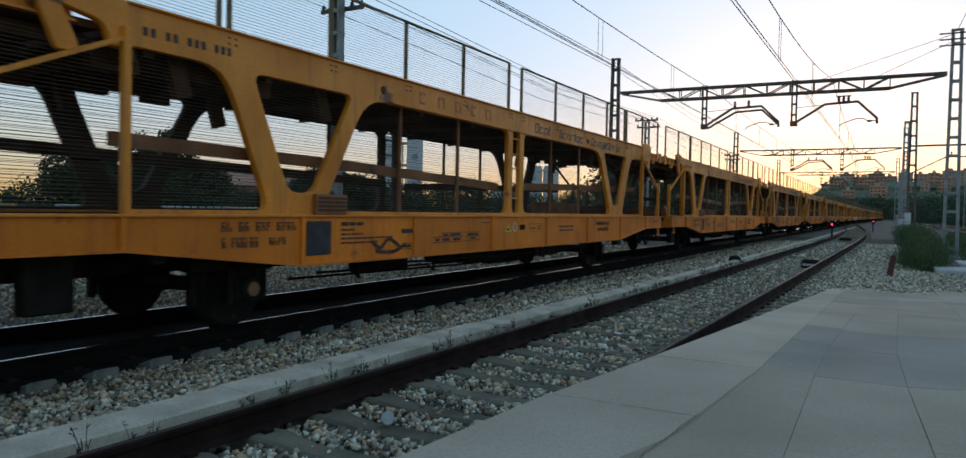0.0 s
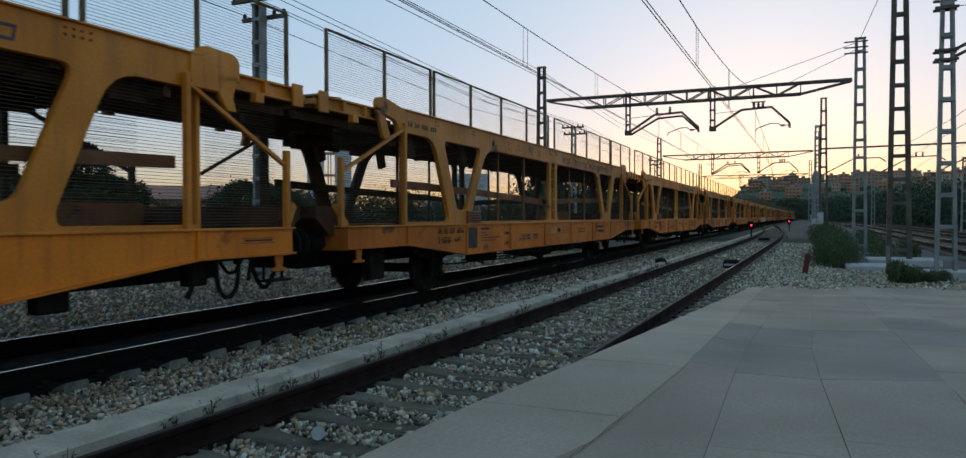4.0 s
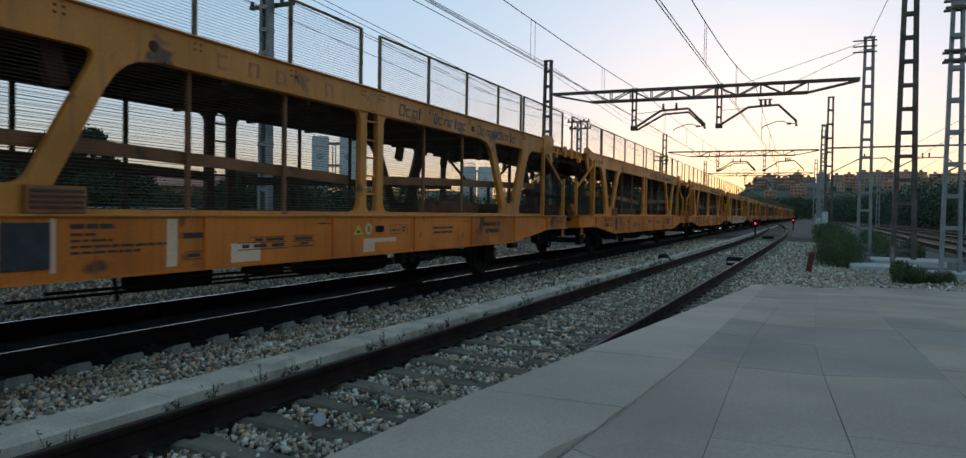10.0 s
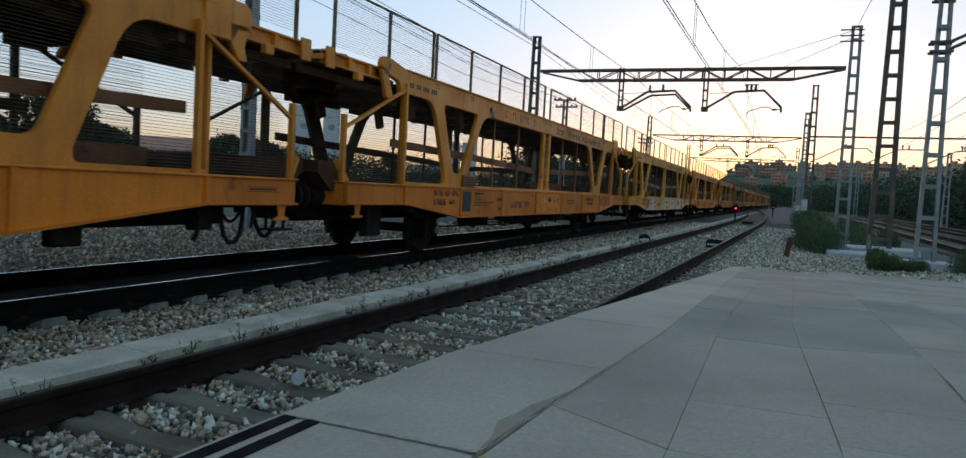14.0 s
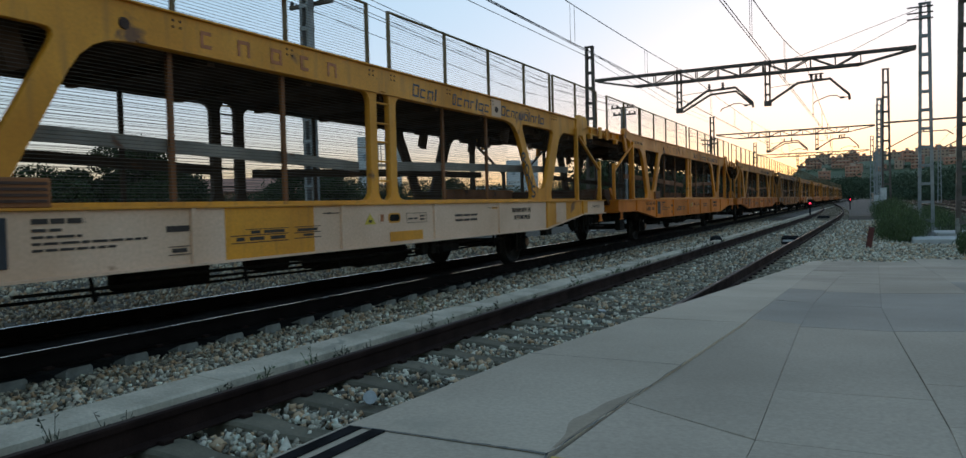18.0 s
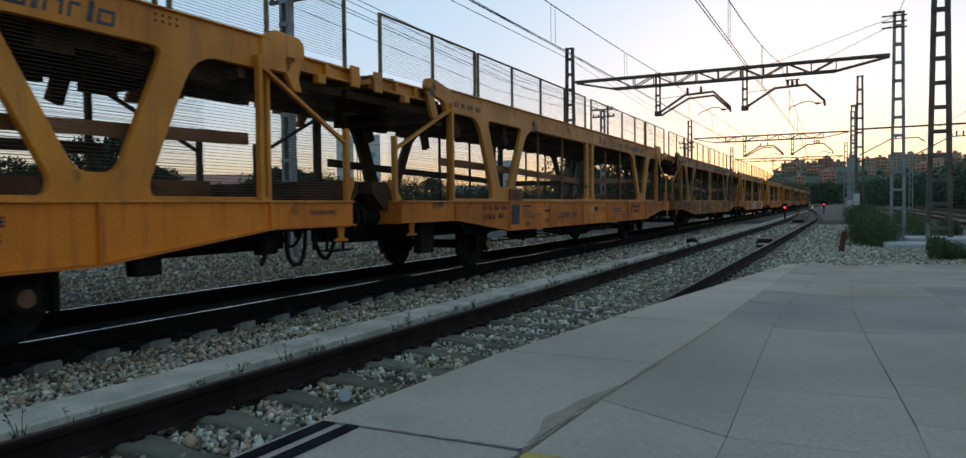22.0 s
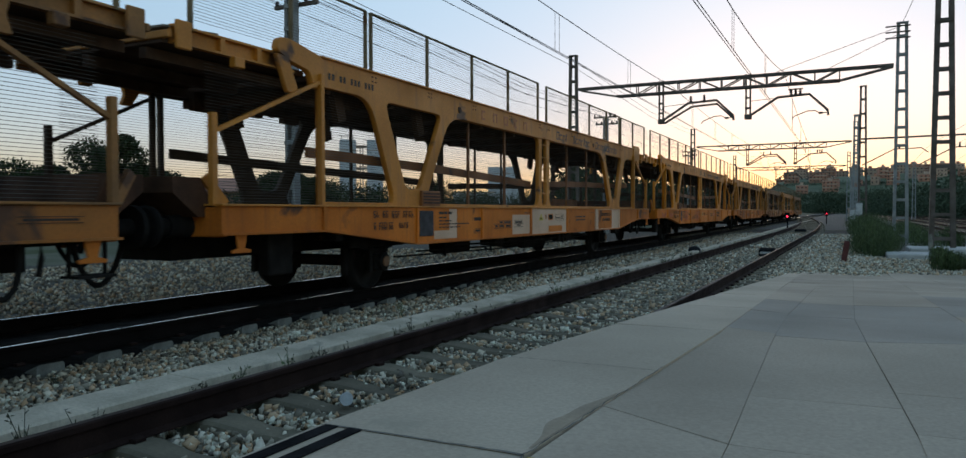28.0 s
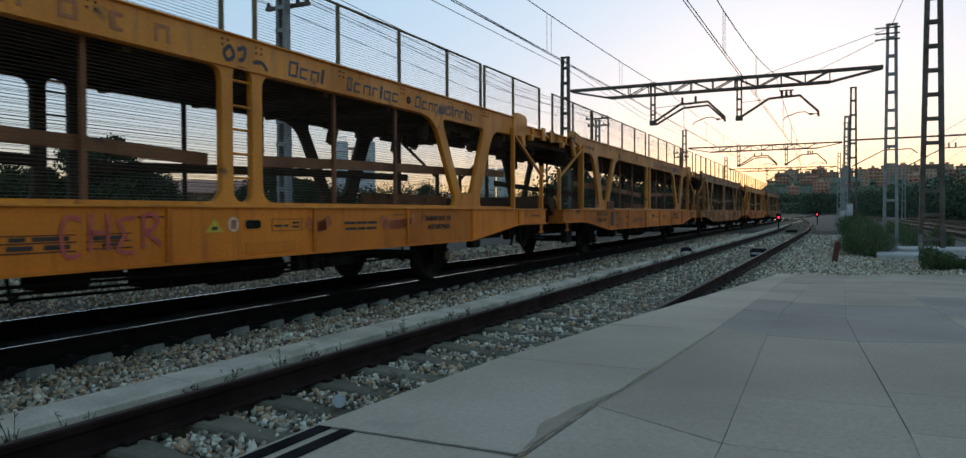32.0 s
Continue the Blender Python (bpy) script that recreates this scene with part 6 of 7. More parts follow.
hedge("yard_shrubs", (-44, 14), (-52, 64), 3.4, 3.2, 21, 70000, 0.13, LEAF, "dark shrubs along the far side of the yard")
hedge("yard_shrubs_far", (-54, 62), (-44, 132), 5.6, 4.2, 22, 60000, 0.17, LEAF, "dark shrubs along the far side of the yard")
hedge("lineside_thicket", (-23.5, 76), (-17, 190), 7.0, 3.4, 44, 46000, 0.28, LEAF, "dark thicket behind the far wagons")
hedge("yard_shrubs_end", (-46, 130), (-20, 240), 8.5, 5.5, 23, 26000, 0.34, LEAF, "dark shrubs along the far side of the yard")
hedge("track_bushes", (3.45, 25.0), (3.85, 36), 0.98, 0.70, 24, 40000, 0.036, LEAF_LIGHT, "green lineside bushes beside the gravel", -0.27)
hedge("track_bushes_far", (3.75, 36), (3.3, 62), 1.25, 0.9, 25, 30000, 0.048, LEAF_LIGHT, "green lineside bushes beside the gravel", -0.27)
hedge("main_line_weeds", (5.3, 30), (6.6, 70), 0.7, 0.8, 26, 9000, 0.06, LEAF_LIGHT, "low green weeds beside the main line", -0.3)
bush(4.82, 20.1, -0.29, 0.38, 0.56, 31, 6000, 0.034, LEAF_LIGHT, "low green bush at the end of the platform")
bush(5.3, 20.4, -0.29, 0.28, 0.38, 32, 2500, 0.03, LEAF_LIGHT, "low green bush at the end of the platform")
bush(6.95, 21.2, -0.27, 0.62, 0.72, 33, 8000, 0.027, LEAF_LIGHT, "green bush at the foot of the tall mast")
bush(5.6, 20.8, -0.27, 0.34, 0.36, 34, 3000, 0.024, LEAF_LIGHT, "low green bush in the gravel")
bush(7.6, 24.5, -0.27, 0.60, 0.70, 35, 2200, 0.05, LEAF_LIGHT, "green bush beside the main line")
bush(6.3, 33.0, -0.27, 0.60, 0.80, 36, 2200, 0.05, LEAF_LIGHT, "green bush beside the main line")
tree(24.5, 100.0, -0.3, 12.2, 6.0, 16, 14000, 0.22, label="broad dark tree beyond the main lines")
tree(27.5, 60.0, -0.3, 7.0, 4.6, 17, 11000, 0.18, label="broad dark tree beyond the main lines")
tree(31.0, 84.0, -0.3, 8.0, 5.0, 18, 10000, 0.2, label="broad dark tree beyond the main lines")
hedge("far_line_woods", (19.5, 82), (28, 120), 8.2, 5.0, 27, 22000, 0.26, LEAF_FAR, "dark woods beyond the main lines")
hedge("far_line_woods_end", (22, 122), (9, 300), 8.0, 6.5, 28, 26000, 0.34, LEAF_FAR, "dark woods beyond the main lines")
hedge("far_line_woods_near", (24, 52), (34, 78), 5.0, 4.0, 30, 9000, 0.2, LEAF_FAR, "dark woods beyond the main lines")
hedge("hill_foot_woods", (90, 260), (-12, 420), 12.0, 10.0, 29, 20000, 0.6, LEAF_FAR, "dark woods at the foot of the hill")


def weed(x, y, z, h, seed, mat):
    rng = np.random.default_rng(seed)
    bm = bmesh.new()
    for _ in range(int(rng.integers(4, 9))):
        a, l = rng.uniform(0, 6.28), h * rng.uniform(0.5, 1.0)
        d = l * rng.uniform(0.1, 0.5)
        p = [(0, 0, 0), (math.cos(a) * d * 0.4, math.sin(a) * d * 0.4, l * 0.6), (math.cos(a) * d, math.sin(a) * d, l)]
        tube(bm, p, 0.0022, 3)
        for _ in range(7):
            f = rng.uniform(0.3, 1.0)
            q = Vector(p[2]) * f
            e = Vector(rng.normal(size=3)) * 0.010
            g = Vector(rng.normal(size=3)) * 0.006
            bm.faces.new([bm.verts.new(v) for v in (q, q + e + g, q + e * 1.8, q + e - g)])
    ob = part("weed", bm, mat)
    ob.matrix_world = pose(x, y, z)
    return tagged(ob, "thin dry weed growing beside the concrete kerb", "weed", "weeds along the kerb")


rng = np.random.default_rng(5)
for i in range(80):
    y = 1.6 + 24 * rng.uniform(0, 1) ** 1.4
    side = rng.uniform()
    x = -1.29 - 0.0094 * y + rng.uniform(-0.02, 0.16) if side < 0.8 else rng.uniform(-3.0, -1.85)
    big = rng.uniform() < 0.2
    weed(x, y, -0.25, rng.uniform(0.14, 0.26) * (1.4 if big else 1.0), 100 + i, WEED if rng.uniform() < 0.65 else LEAF_LIGHT)


# ---- buildings far off ----
def far_block(x, y, z, w, d, h, rot, mat, floors, bays, label):
    b = thing("apartment_block", label, "building", "apartment blocks on the hill", m=pose(x, y, z, 0, 0, rot))
    part("wall", boxes([(-w / 2, -d / 2, -14, w / 2, d / 2, h)]), mat, b)
    part("roof", boxes([(-w / 2 - 0.5, -d / 2 - 0.5, h, w / 2 + 0.5, d / 2 + 0.5, h + 0.6), (-w * 0.16, -2.5, h + 0.6, w * 0.10, 2.5, h + 3.2)]), PALE_FAR if mat is BRICK_FAR else BRICK_FAR, b)
    rows = []
    for i in range(floors):
        for j in range(bays):
            cx, cz = -w / 2 + w * (j + 0.5) / bays, h * (i + 0.5) / floors
            rows.append((cx - w / bays * 0.22, -d / 2 - 0.1, cz - 0.6, cx + w / bays * 0.14, -d / 2 + 0.1, cz + 0.65))
    ob = part("window_band", boxes(rows), GLASS_FAR, b)
    ob["kind"] = "stuff"
    ob = part("balcony_band", boxes([(-w / 2 + (0.3 if i % 2 else w * 0.3), -d / 2 - 1.1, h * i / floors - 0.2, w / 2 - (w * 0.3 if i % 2 else 0.3), -d / 2 - 0.02, h * i / floors + 0.8) for i in range(1, floors)]), PALE_FAR, b)
    ob["kind"] = "stuff"
    return b


def hill_z(x, y):
    f = max(0.0, min(1.0, (y - 600) / 420))
    rise = max(0.0, min(1.0, (x + 135) / 75))
    rise = rise * rise * (3 - 2 * rise)
    return -1.0 + (44.0 + 0.030 * x) * f * f * (3 - 2 * f) * rise


def hill():
    vs, fs, nx, ny = [], [], 70, 24
    for j in range(ny):
        for i in range(nx):
            x, y = -180 + 900 * i / (nx - 1), 560 + 560 * j / (ny - 1)
            vs.append((x, y, hill_z(x, y) + 1.6 * noise.noise((x * 0.02, y * 0.02, 0))))
    for j in range(ny - 1):
        for i in range(nx - 1):
            a = j * nx + i
            fs.append((a, a + 1, a + nx + 1, a + nx))
    ob = mesh_object("hillside", vs, fs, HILL)
    return tagged(ob, "dark wooded hillside below the apartment blocks", "hill", kind="structure")


hill()
rng = np.random.default_rng(3)
for row, (yy, gap) in enumerate(((1010, 0.0), (955, 5.0), (900, 10.0), (850, 14.0), (800, 22.0))):
    x = -84.0 + 9 * row
    i = 0
    while x < 420:
        w = rng.uniform(9, 20)
        h = rng.uniform(5.0, 11.0) + (3.5 if i % 7 == 4 else 0)
        y = yy + rng.uniform(-14, 14)
        if row == 0 or rng.uniform() < 0.6:
            brick = rng.uniform() < 0.62
            far_block(x + w / 2, y, hill_z(x + w / 2, y), w - rng.uniform(0.5, 3.0), 12, h, rng.uniform(-9, 9), BRICK_FAR if brick else PALE_FAR, max(2, int(h // 2.9)), int(w // 3.6),
                      "reddish brick apartment block on the hilltop" if brick else "pale plaster apartment block on the hilltop")
        x += w + gap * rng.uniform(0, 1.5)
        i += 1
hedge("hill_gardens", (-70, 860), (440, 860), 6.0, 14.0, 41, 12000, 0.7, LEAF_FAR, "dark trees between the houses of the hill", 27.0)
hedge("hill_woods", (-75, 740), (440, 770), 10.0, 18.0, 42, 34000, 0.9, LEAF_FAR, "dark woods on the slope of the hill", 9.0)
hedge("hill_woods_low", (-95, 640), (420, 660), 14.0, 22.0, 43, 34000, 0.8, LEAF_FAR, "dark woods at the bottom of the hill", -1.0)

p = thing("lineside_hut", "small pale low hut far down the line", "building", m=pose(4.0, 300.0, -0.5))
part("wall", boxes([(-2.5, -3, 0, 3.5, 3, 2.3)]), PALE_FAR, p)
part("roof", boxes([(-2.9, -3.4, 2.3, 3.9, 3.4, 2.6)]), PALE_FAR, p)
for i in range(2):
    part("window", boxes([(-1.8 + 2.6 * i, -3.08, 0.9, -0.6 + 2.6 * i, -2.9, 1.8)]), GLASS_FAR, p)

p = thing("brick_warehouse", "long low brick warehouse with a red tiled roof", "building", m=pose(-75.0, 72.0, -0.5, 0, 0, 42))
part("wall", boxes([(-16, -5, 0, 16, 5, 4.4)]), BRICK_FAR, p)
bm = bmesh.new()
vs = [bm.verts.new(v) for v in ((-16.6, -5.6, 4.3), (16.6, -5.6, 4.3), (16.6, 5.6, 4.3), (-16.6, 5.6, 4.3), (-16.6, 0, 6.2), (16.6, 0, 6.2))]
for q in ((0, 1, 5, 4), (2, 3, 4, 5), (0, 4, 3), (1, 2, 5), (0, 3, 2, 1)):
    bm.faces.new([vs[k] for k in q])
part("roof", bm, BRICK_FAR, p, "dull red tiled roof")
for i in range(6):
    part("window", boxes([(-14 + 5 * i, -5.08, 1.4, -12 + 5 * i, -4.9, 3.2)]), GLASS_FAR, p)


def silo_pair(x, y, rot, gap, w, h, label):
    p = thing("twin_silo", label, "silo", "white silos", m=pose(x, y, -0.5, 0, 0, rot))
    for s in (-1, 1):
        tower = part("silo_tower", boxes([(s * gap - w / 2, -w / 2, 0, s * gap + w / 2, w / 2, h)], 0.25), SILO, p)
        part("tower_emblem", lathe(bmesh.new(), [(-w / 2 - 0.06, 0.1), (-w / 2 - 0.05, 0.95), (-w / 2 + 0.05, 0.95)], "y", (s * gap, 0, h * 0.74), 18), EMBLEM, tower, "blue-grey round emblem as a plain shape")
        for z in (0.3, 0.55, 0.86):
            part("tower_band", boxes([(s * gap - w / 2 - 0.05, -w / 2 - 0.05, h * z, s * gap + w / 2 + 0.05, w / 2 + 0.05, h * z + 0.25)]), PALE_FAR, tower)
        for dx in (-0.35, 0.0, 0.35):
            part("roof_rail_post", boxes([(s * gap + dx * w - 0.06, -w / 2, h, s * gap + dx * w + 0.06, -w / 2 + 0.12, h + 1.2)]), GALV, tower)
        part("roof_rail", boxes([(s * gap - w / 2, -w / 2, h + 1.1, s * gap + w / 2, -w / 2 + 0.12, h + 1.25)]), GALV, tower)
    for z in (0.35, 0.62, 0.9):
        part("cross_bridge", boxes([(-gap, -0.8, h * z, gap, 0.8, h * z + 0.7)]), PALE_FAR, p)
    for dx in (-0.4, 0.4):
        part("bridge_leg", boxes([(dx - 0.15, -0.7, 0, dx + 0.15, -0.4, h * 0.9)]), GALV, p)
    return p


silo_pair(-125.5, 180.0, 34, 3.9, 4.7, 22.5, "pair of tall white silos joined by a walkway behind the yard")
silo_pair(-130.0, 289.0, 25, 3.6, 6.2, 20.5, "pair of white silos standing close together far behind")
p = thing("white_shed", "low white shed below the silos", "building", m=pose(-97.0, 196.0, -0.5, 0, 0, 30))
part("wall", boxes([(-6, -3, 0, 6, 3, 7.0)]), SILO, p)
part("roof", boxes([(-6.3, -3.3, 7.0, 6.3, 3.3, 7.5)]), PALE_FAR, p)
for i in range(4):
    part("window", boxes([(-4.8 + 2.6 * i, -3.06, 3.0, -3.4 + 2.6 * i, -2.95, 5.0)]), GLASS_FAR, p)


def stack(x, y, rot, n, layers, mat, label, length=2.6):
    p = thing("sleeper_stack", label, "stack", "stacks of sleepers in the yard", m=pose(x, y, -0.34, 0, 0, rot))
    for k in range(layers):
        for i in range(n):
            part("stacked_sleeper", boxes([(i * 0.42 - n * 0.21, -length / 2, k * 0.32, i * 0.42 - n * 0.21 + 0.30, length / 2, k * 0.32 + 0.22)], 0.02), mat, p)
        if k < layers - 1:
            part("spacer_batten", boxes([(-n * 0.21, -0.8, k * 0.32 + 0.22, n * 0.21, -0.65, k * 0.32 + 0.32), (-n * 0.21, 0.65, k * 0.32 + 0.22, n * 0.21, 0.8, k * 0.32 + 0.32)]), BARK, p)
    return p


for x, y, r, n, l, mt, lab in ((-31.5, 13.5, 40, 9, 5, FOOTING, "low stack of pale concrete sleepers in the yard"), (-33.0, 17.6, 44, 8, 5, YELLOW_LINE, "low stack of yellowish timbers in the yard"),
                               (-33.0, 24.0, 47, 9, 5, FOOTING, "stack of pale concrete sleepers in the yard"), (-32.6, 29.5, 50, 11, 5, FOOTING, "stack of pale concrete sleepers in the yard"), (-34.5, 36.0, 50, 9, 5, KERB, "stack of grey concrete sleepers in the yard")):
    stack(x, y, r, n, l, mt, lab)

p = thing("parked_car", "small red car parked in the yard", "car", m=pose(-29.5, 34.0, -0.34, 0, 0, 30))
body = rounded([(-2.0, 0.25), (2.0, 0.25), (2.05, 0.65), (1.3, 0.85), (0.7, 1.38), (-1.1, 1.42), (-1.7, 0.95), (-2.05, 0.85)], 0.15)
ob = new("body", plate("body", body, [], 1.55, RED_PLASTIC, Matrix(((1, 0, 0, 0), (0, 0, 1, 0), (0, 1, 0, 0), (0, 0, 0, 1))), 0.05))
ob.parent = p
for s in (-1.25, 1.25):
    for q in (-0.75, 0.6):
        part("wheel", lathe(bmesh.new(), [(q, 0.2), (q, 0.31), (q + 0.16, 0.31), (q + 0.16, 0.2)], "y", (s, 0, 0.31), 16), BLACK_BOX, p)
for a, b in ((-1.35, -0.35), (-0.25, 0.62)):
    part("side_window", boxes([(a, -0.79, 0.92, b, -0.77, 1.28)], 0.004), GLASS_FAR, p)


# ---- loose ballast stones ----
def stones(name, regions, label, mat=STONE, seed=77):
    """Rough little stones strewn over (x0, x1, y0, y1, per square metre, size, z, round) stretches, as one mesh."""
    rng = np.random.default_rng(seed)
    cube = np.array([(x, y, z) for z in (-0.62, 0.62) for y in (-0.62, 0.62) for x in (-0.62, 0.62)], float)
    cubef = np.array([(0, 2, 3), (0, 3, 1), (4, 5, 7), (4, 7, 6), (0, 1, 5), (0, 5, 4), (2, 6, 7), (2, 7, 3), (0, 4, 6), (0, 6, 2), (1, 3, 7), (1, 7, 5)])
    octa = np.array([(1, 0, 0), (-1, 0, 0), (0, 1, 0), (0, -1, 0), (0, 0, 1), (0, 0, -1)], float)
    octf = np.array([(0, 2, 4), (2, 1, 4), (1, 3, 4), (3, 0, 4), (2, 0, 5), (1, 2, 5), (3, 1, 5), (0, 3, 5)])
    vs, fs, n0 = [], [], 0
    for x0, x1, y0, y1, dens, size, z, fine in regions:
        n = int((x1 - x0) * (y1 - y0) * dens)
        x, y = rng.uniform(x0, x1, n), rng.uniform(y0, y1, n)
        drift = -0.0094 * y
        keep = (np.abs(np.abs(x) - GAUGE) > 0.09) & (np.abs(np.abs(x + 4.72 - drift) - GAUGE) > 0.09)
        keep &= ~((x > -1.72 + drift) & (x < -1.30 + drift) & (rng.uniform(size=n) > np.where(y < 9, 0.008, 0.10)))
        ph1 = np.abs(((y + 3.0 + 0.3) % 0.6) - 0.3)
        keep &= ~((np.abs(x) < 1.33) & (ph1 < 0.145) & (rng.uniform(size=n) > 0.06))
        ph2 = np.abs(((y + 6.0 + 0.3) % 0.6) - 0.3)
        keep &= ~((np.abs(x + 4.72 - drift) < 1.42) & (ph2 < 0.14) & (rng.uniform(size=n) > 0.08))
        x, y = x[keep], y[keep]
        n = len(x)
        base, tri = (cube, cubef) if fine else (octa, octf)
        k = len(base)
        s = size * rng.lognormal(0, 0.27, (n, 1, 1)) * rng.uniform(0.65, 1.25, (n, 1, 3))
        p = (base[None] * rng.uniform(0.62, 1.35, (n, k, 1)) + rng.normal(0, 0.16, (n, k, 3))) * s
        a, b = rng.uniform(0, 6.28, n), rng.uniform(0, 6.28, n)
        ca, sa, cb, sb = np.cos(a)[:, None], np.sin(a)[:, None], np.cos(b)[:, None], np.sin(b)[:, None]
        px, py, pz = p[..., 0], p[..., 1] * cb - p[..., 2] * sb, p[..., 1] * sb + p[..., 2] * cb
        px, py = px * ca - py * sa, px * sa + py * ca
        lift = rng.uniform(-0.045, 0.035, n)[:, None] - 0.04 * (x[:, None] < -3.0)
        vs.append(np.stack([px + x[:, None], py + y[:, None], pz + z + lift], -1).reshape(-1, 3))
        fs.append((tri[None] + (np.arange(n) * k)[:, None, None] + n0).reshape(-1, 3))
        n0 += n * k
    ob = new(name, fast_mesh(name, np.concatenate(vs), np.concatenate(fs), mat))
    return tagged(ob, label, "gravel", kind="stuff")


stones("ballast_stones", [(-2.75, 1.5, 0.9, 8.0, 1550, 0.0205, -0.240, True), (-2.75, 2.0, 8.0, 15.0, 820, 0.024, -0.240, True), (-2.8, 3.4, 15.0, 28.0, 430, 0.029, -0.240, False), (-2.9, 3.4, 28.0, 48.0, 130, 0.042, -0.24, False),
                          (1.9, 6.8, 18.5, 25.0, 420, 0.027, -0.25, False)], "loose grey and tan ballast stones between the rails")
stones("dusty_ballast_stones", [(-3.46, -2.65, 2.5, 8.0, 1550, 0.0205, -0.240, True), (-3.48, -2.65, 8.0, 15.0, 820, 0.024, -0.240, True), (-3.5, -2.7, 15.0, 28.0, 430, 0.029, -0.240, False), (-3.9, -2.8, 28.0, 48.0, 130, 0.042, -0.24, False),
                                (-10.5, -6.0, 3.0, 16.0, 260, 0.028, -0.25, False), (-10.5, -6.0, 16.0, 34.0, 60, 0.05, -0.25, False), (-15.5, -10.5, 6.0, 24.0, 90, 0.042, -0.25, False)],
       "ballast stones beside the train, darkened by brake dust", STONE_DUSTY, 78)


# ---- what sets single wagons apart ----
def repaint(w, name, mat, y0, y1):
    """Gives the parts of one wagon that lie between y0 and y1 another paint."""
    for o in w.children:
        if o.name.split(".")[0] == name:
            ys = [v[1] for v in o.bound_box]
            xs = [v[0] for v in o.bound_box]
            c = (min(ys) + max(ys)) / 2 + HALF
            if y0 <= c <= y1 and min(xs) > 0:
                o.material_slots[0].link = 'OBJECT'
                o.material_slots[0].material = mat


def spray(w, strokes, mat, x, width, label="sprayed graffiti scrawl"):
    """A scrawl of flat strokes; each stroke is a list of (along, up)."""
    bm = bmesh.new()
    for st in strokes:
        st = [Vector((0, a - HALF, z)) for a, z in st]
        fine = []
        for i in range(len(st) - 1):
            p0, p1, p2, p3 = st[max(i - 1, 0)], st[i], st[i + 1], st[min(i + 2, len(st) - 1)]
            for k in range(5):
                t = k / 5
                fine.append(0.5 * ((2 * p1) + (p2 - p0) * t + (2 * p0 - 5 * p1 + 4 * p2 - p3) * t * t + (3 * p1 - p0 - 3 * p2 + p3) * t ** 3))
        fine.append(st[-1])
        prev = None
        for i, p in enumerate(fine):
            d = (fine[min(i + 1, len(fine) - 1)] - fine[max(i - 1, 0)])
            n = Vector((0, -d.z, d.y)).normalized() * width / 2
            cur = [bm.verts.new(p + n + Vector((x, 0, 0))), bm.verts.new(p - n + Vector((x, 0, 0)))]
            if prev:
                bm.faces.new((prev[0], prev[1], cur[1], cur[0]))
            prev = cur
    ob = part("graffiti", bm, mat, w, label)
    return ob


PEN = {"K": (((0.05, 1.0), (0.1, 0.5), (0.2, 0.0)), ((0.95, 0.9), (0.2, 0.5), (0.6, 0.35), (1.0, 0.15))), "O": (((0.5, 1.0), (0.1, 0.75), (0.05, 0.3), (0.4, 0.0), (0.85, 0.2), (0.9, 0.7), (0.5, 1.0)),),
       "R": (((0.1, 0.0), (0.15, 0.95)), ((0.0, 0.9), (0.5, 1.0), (0.85, 0.8), (0.55, 0.55), (0.2, 0.5), (0.6, 0.3), (1.0, 0.1))), "S": (((1.0, 0.95), (0.4, 1.0), (0.1, 0.75), (0.5, 0.52), (0.9, 0.3), (0.6, 0.03), (0.0, 0.08)),),
       "N": (((0.05, 0.0), (0.1, 1.0)), ((0.1, 1.0), (0.5, 0.5), (0.85, 0.0)), ((0.85, 0.0), (0.9, 0.5), (0.9, 1.0))), "A": (((0.1, 0.0), (0.3, 0.9), (0.6, 1.0), (0.8, 0.5), (0.9, 0.0)), ((0.0, 0.3), (0.5, 0.5), (0.9, 0.4))),
       "X": (((0.0, 1.0), (0.5, 0.5), (1.0, 0.0)), ((0.95, 1.0), (0.4, 0.5), (0.0, 0.0))), "E": (((0.9, 1.0), (0.15, 0.9), (0.4, 0.52), (0.1, 0.1), (0.9, 0.0)),), "W": (((0.0, 1.0), (0.2, 0.0), (0.5, 0.6), (0.75, 0.0), (1.0, 1.0)),),
       "D": (((0.1, 0.0), (0.15, 1.0), (0.8, 0.8), (0.9, 0.35), (0.1, 0.0)),), "H": (((0.1, 1.0), (0.1, 0.0)), ((0.85, 1.0), (0.85, 0.0)), ((0.1, 0.5), (0.85, 0.5))), "C": (((0.9, 0.95), (0.3, 1.0), (0.1, 0.5), (0.3, 0.0), (0.9, 0.05)),)}


def tag(text, a0, a1, z0, z1, lean=0.0):
    """Hand-drawn letters between a0 and a1 along the wagon."""
    n, out = len(text), []
    step = (a1 - a0) / n
    for i, ch in enumerate(text):
        wob = 0.05 * (z1 - z0) * (1 if i % 2 else -1)
        for st in PEN[ch]:
            out.append([(a0 + step * (i + 0.84 * u) + lean * v, z0 + wob + (z1 - z0) * v) for u, v in st])
    return out


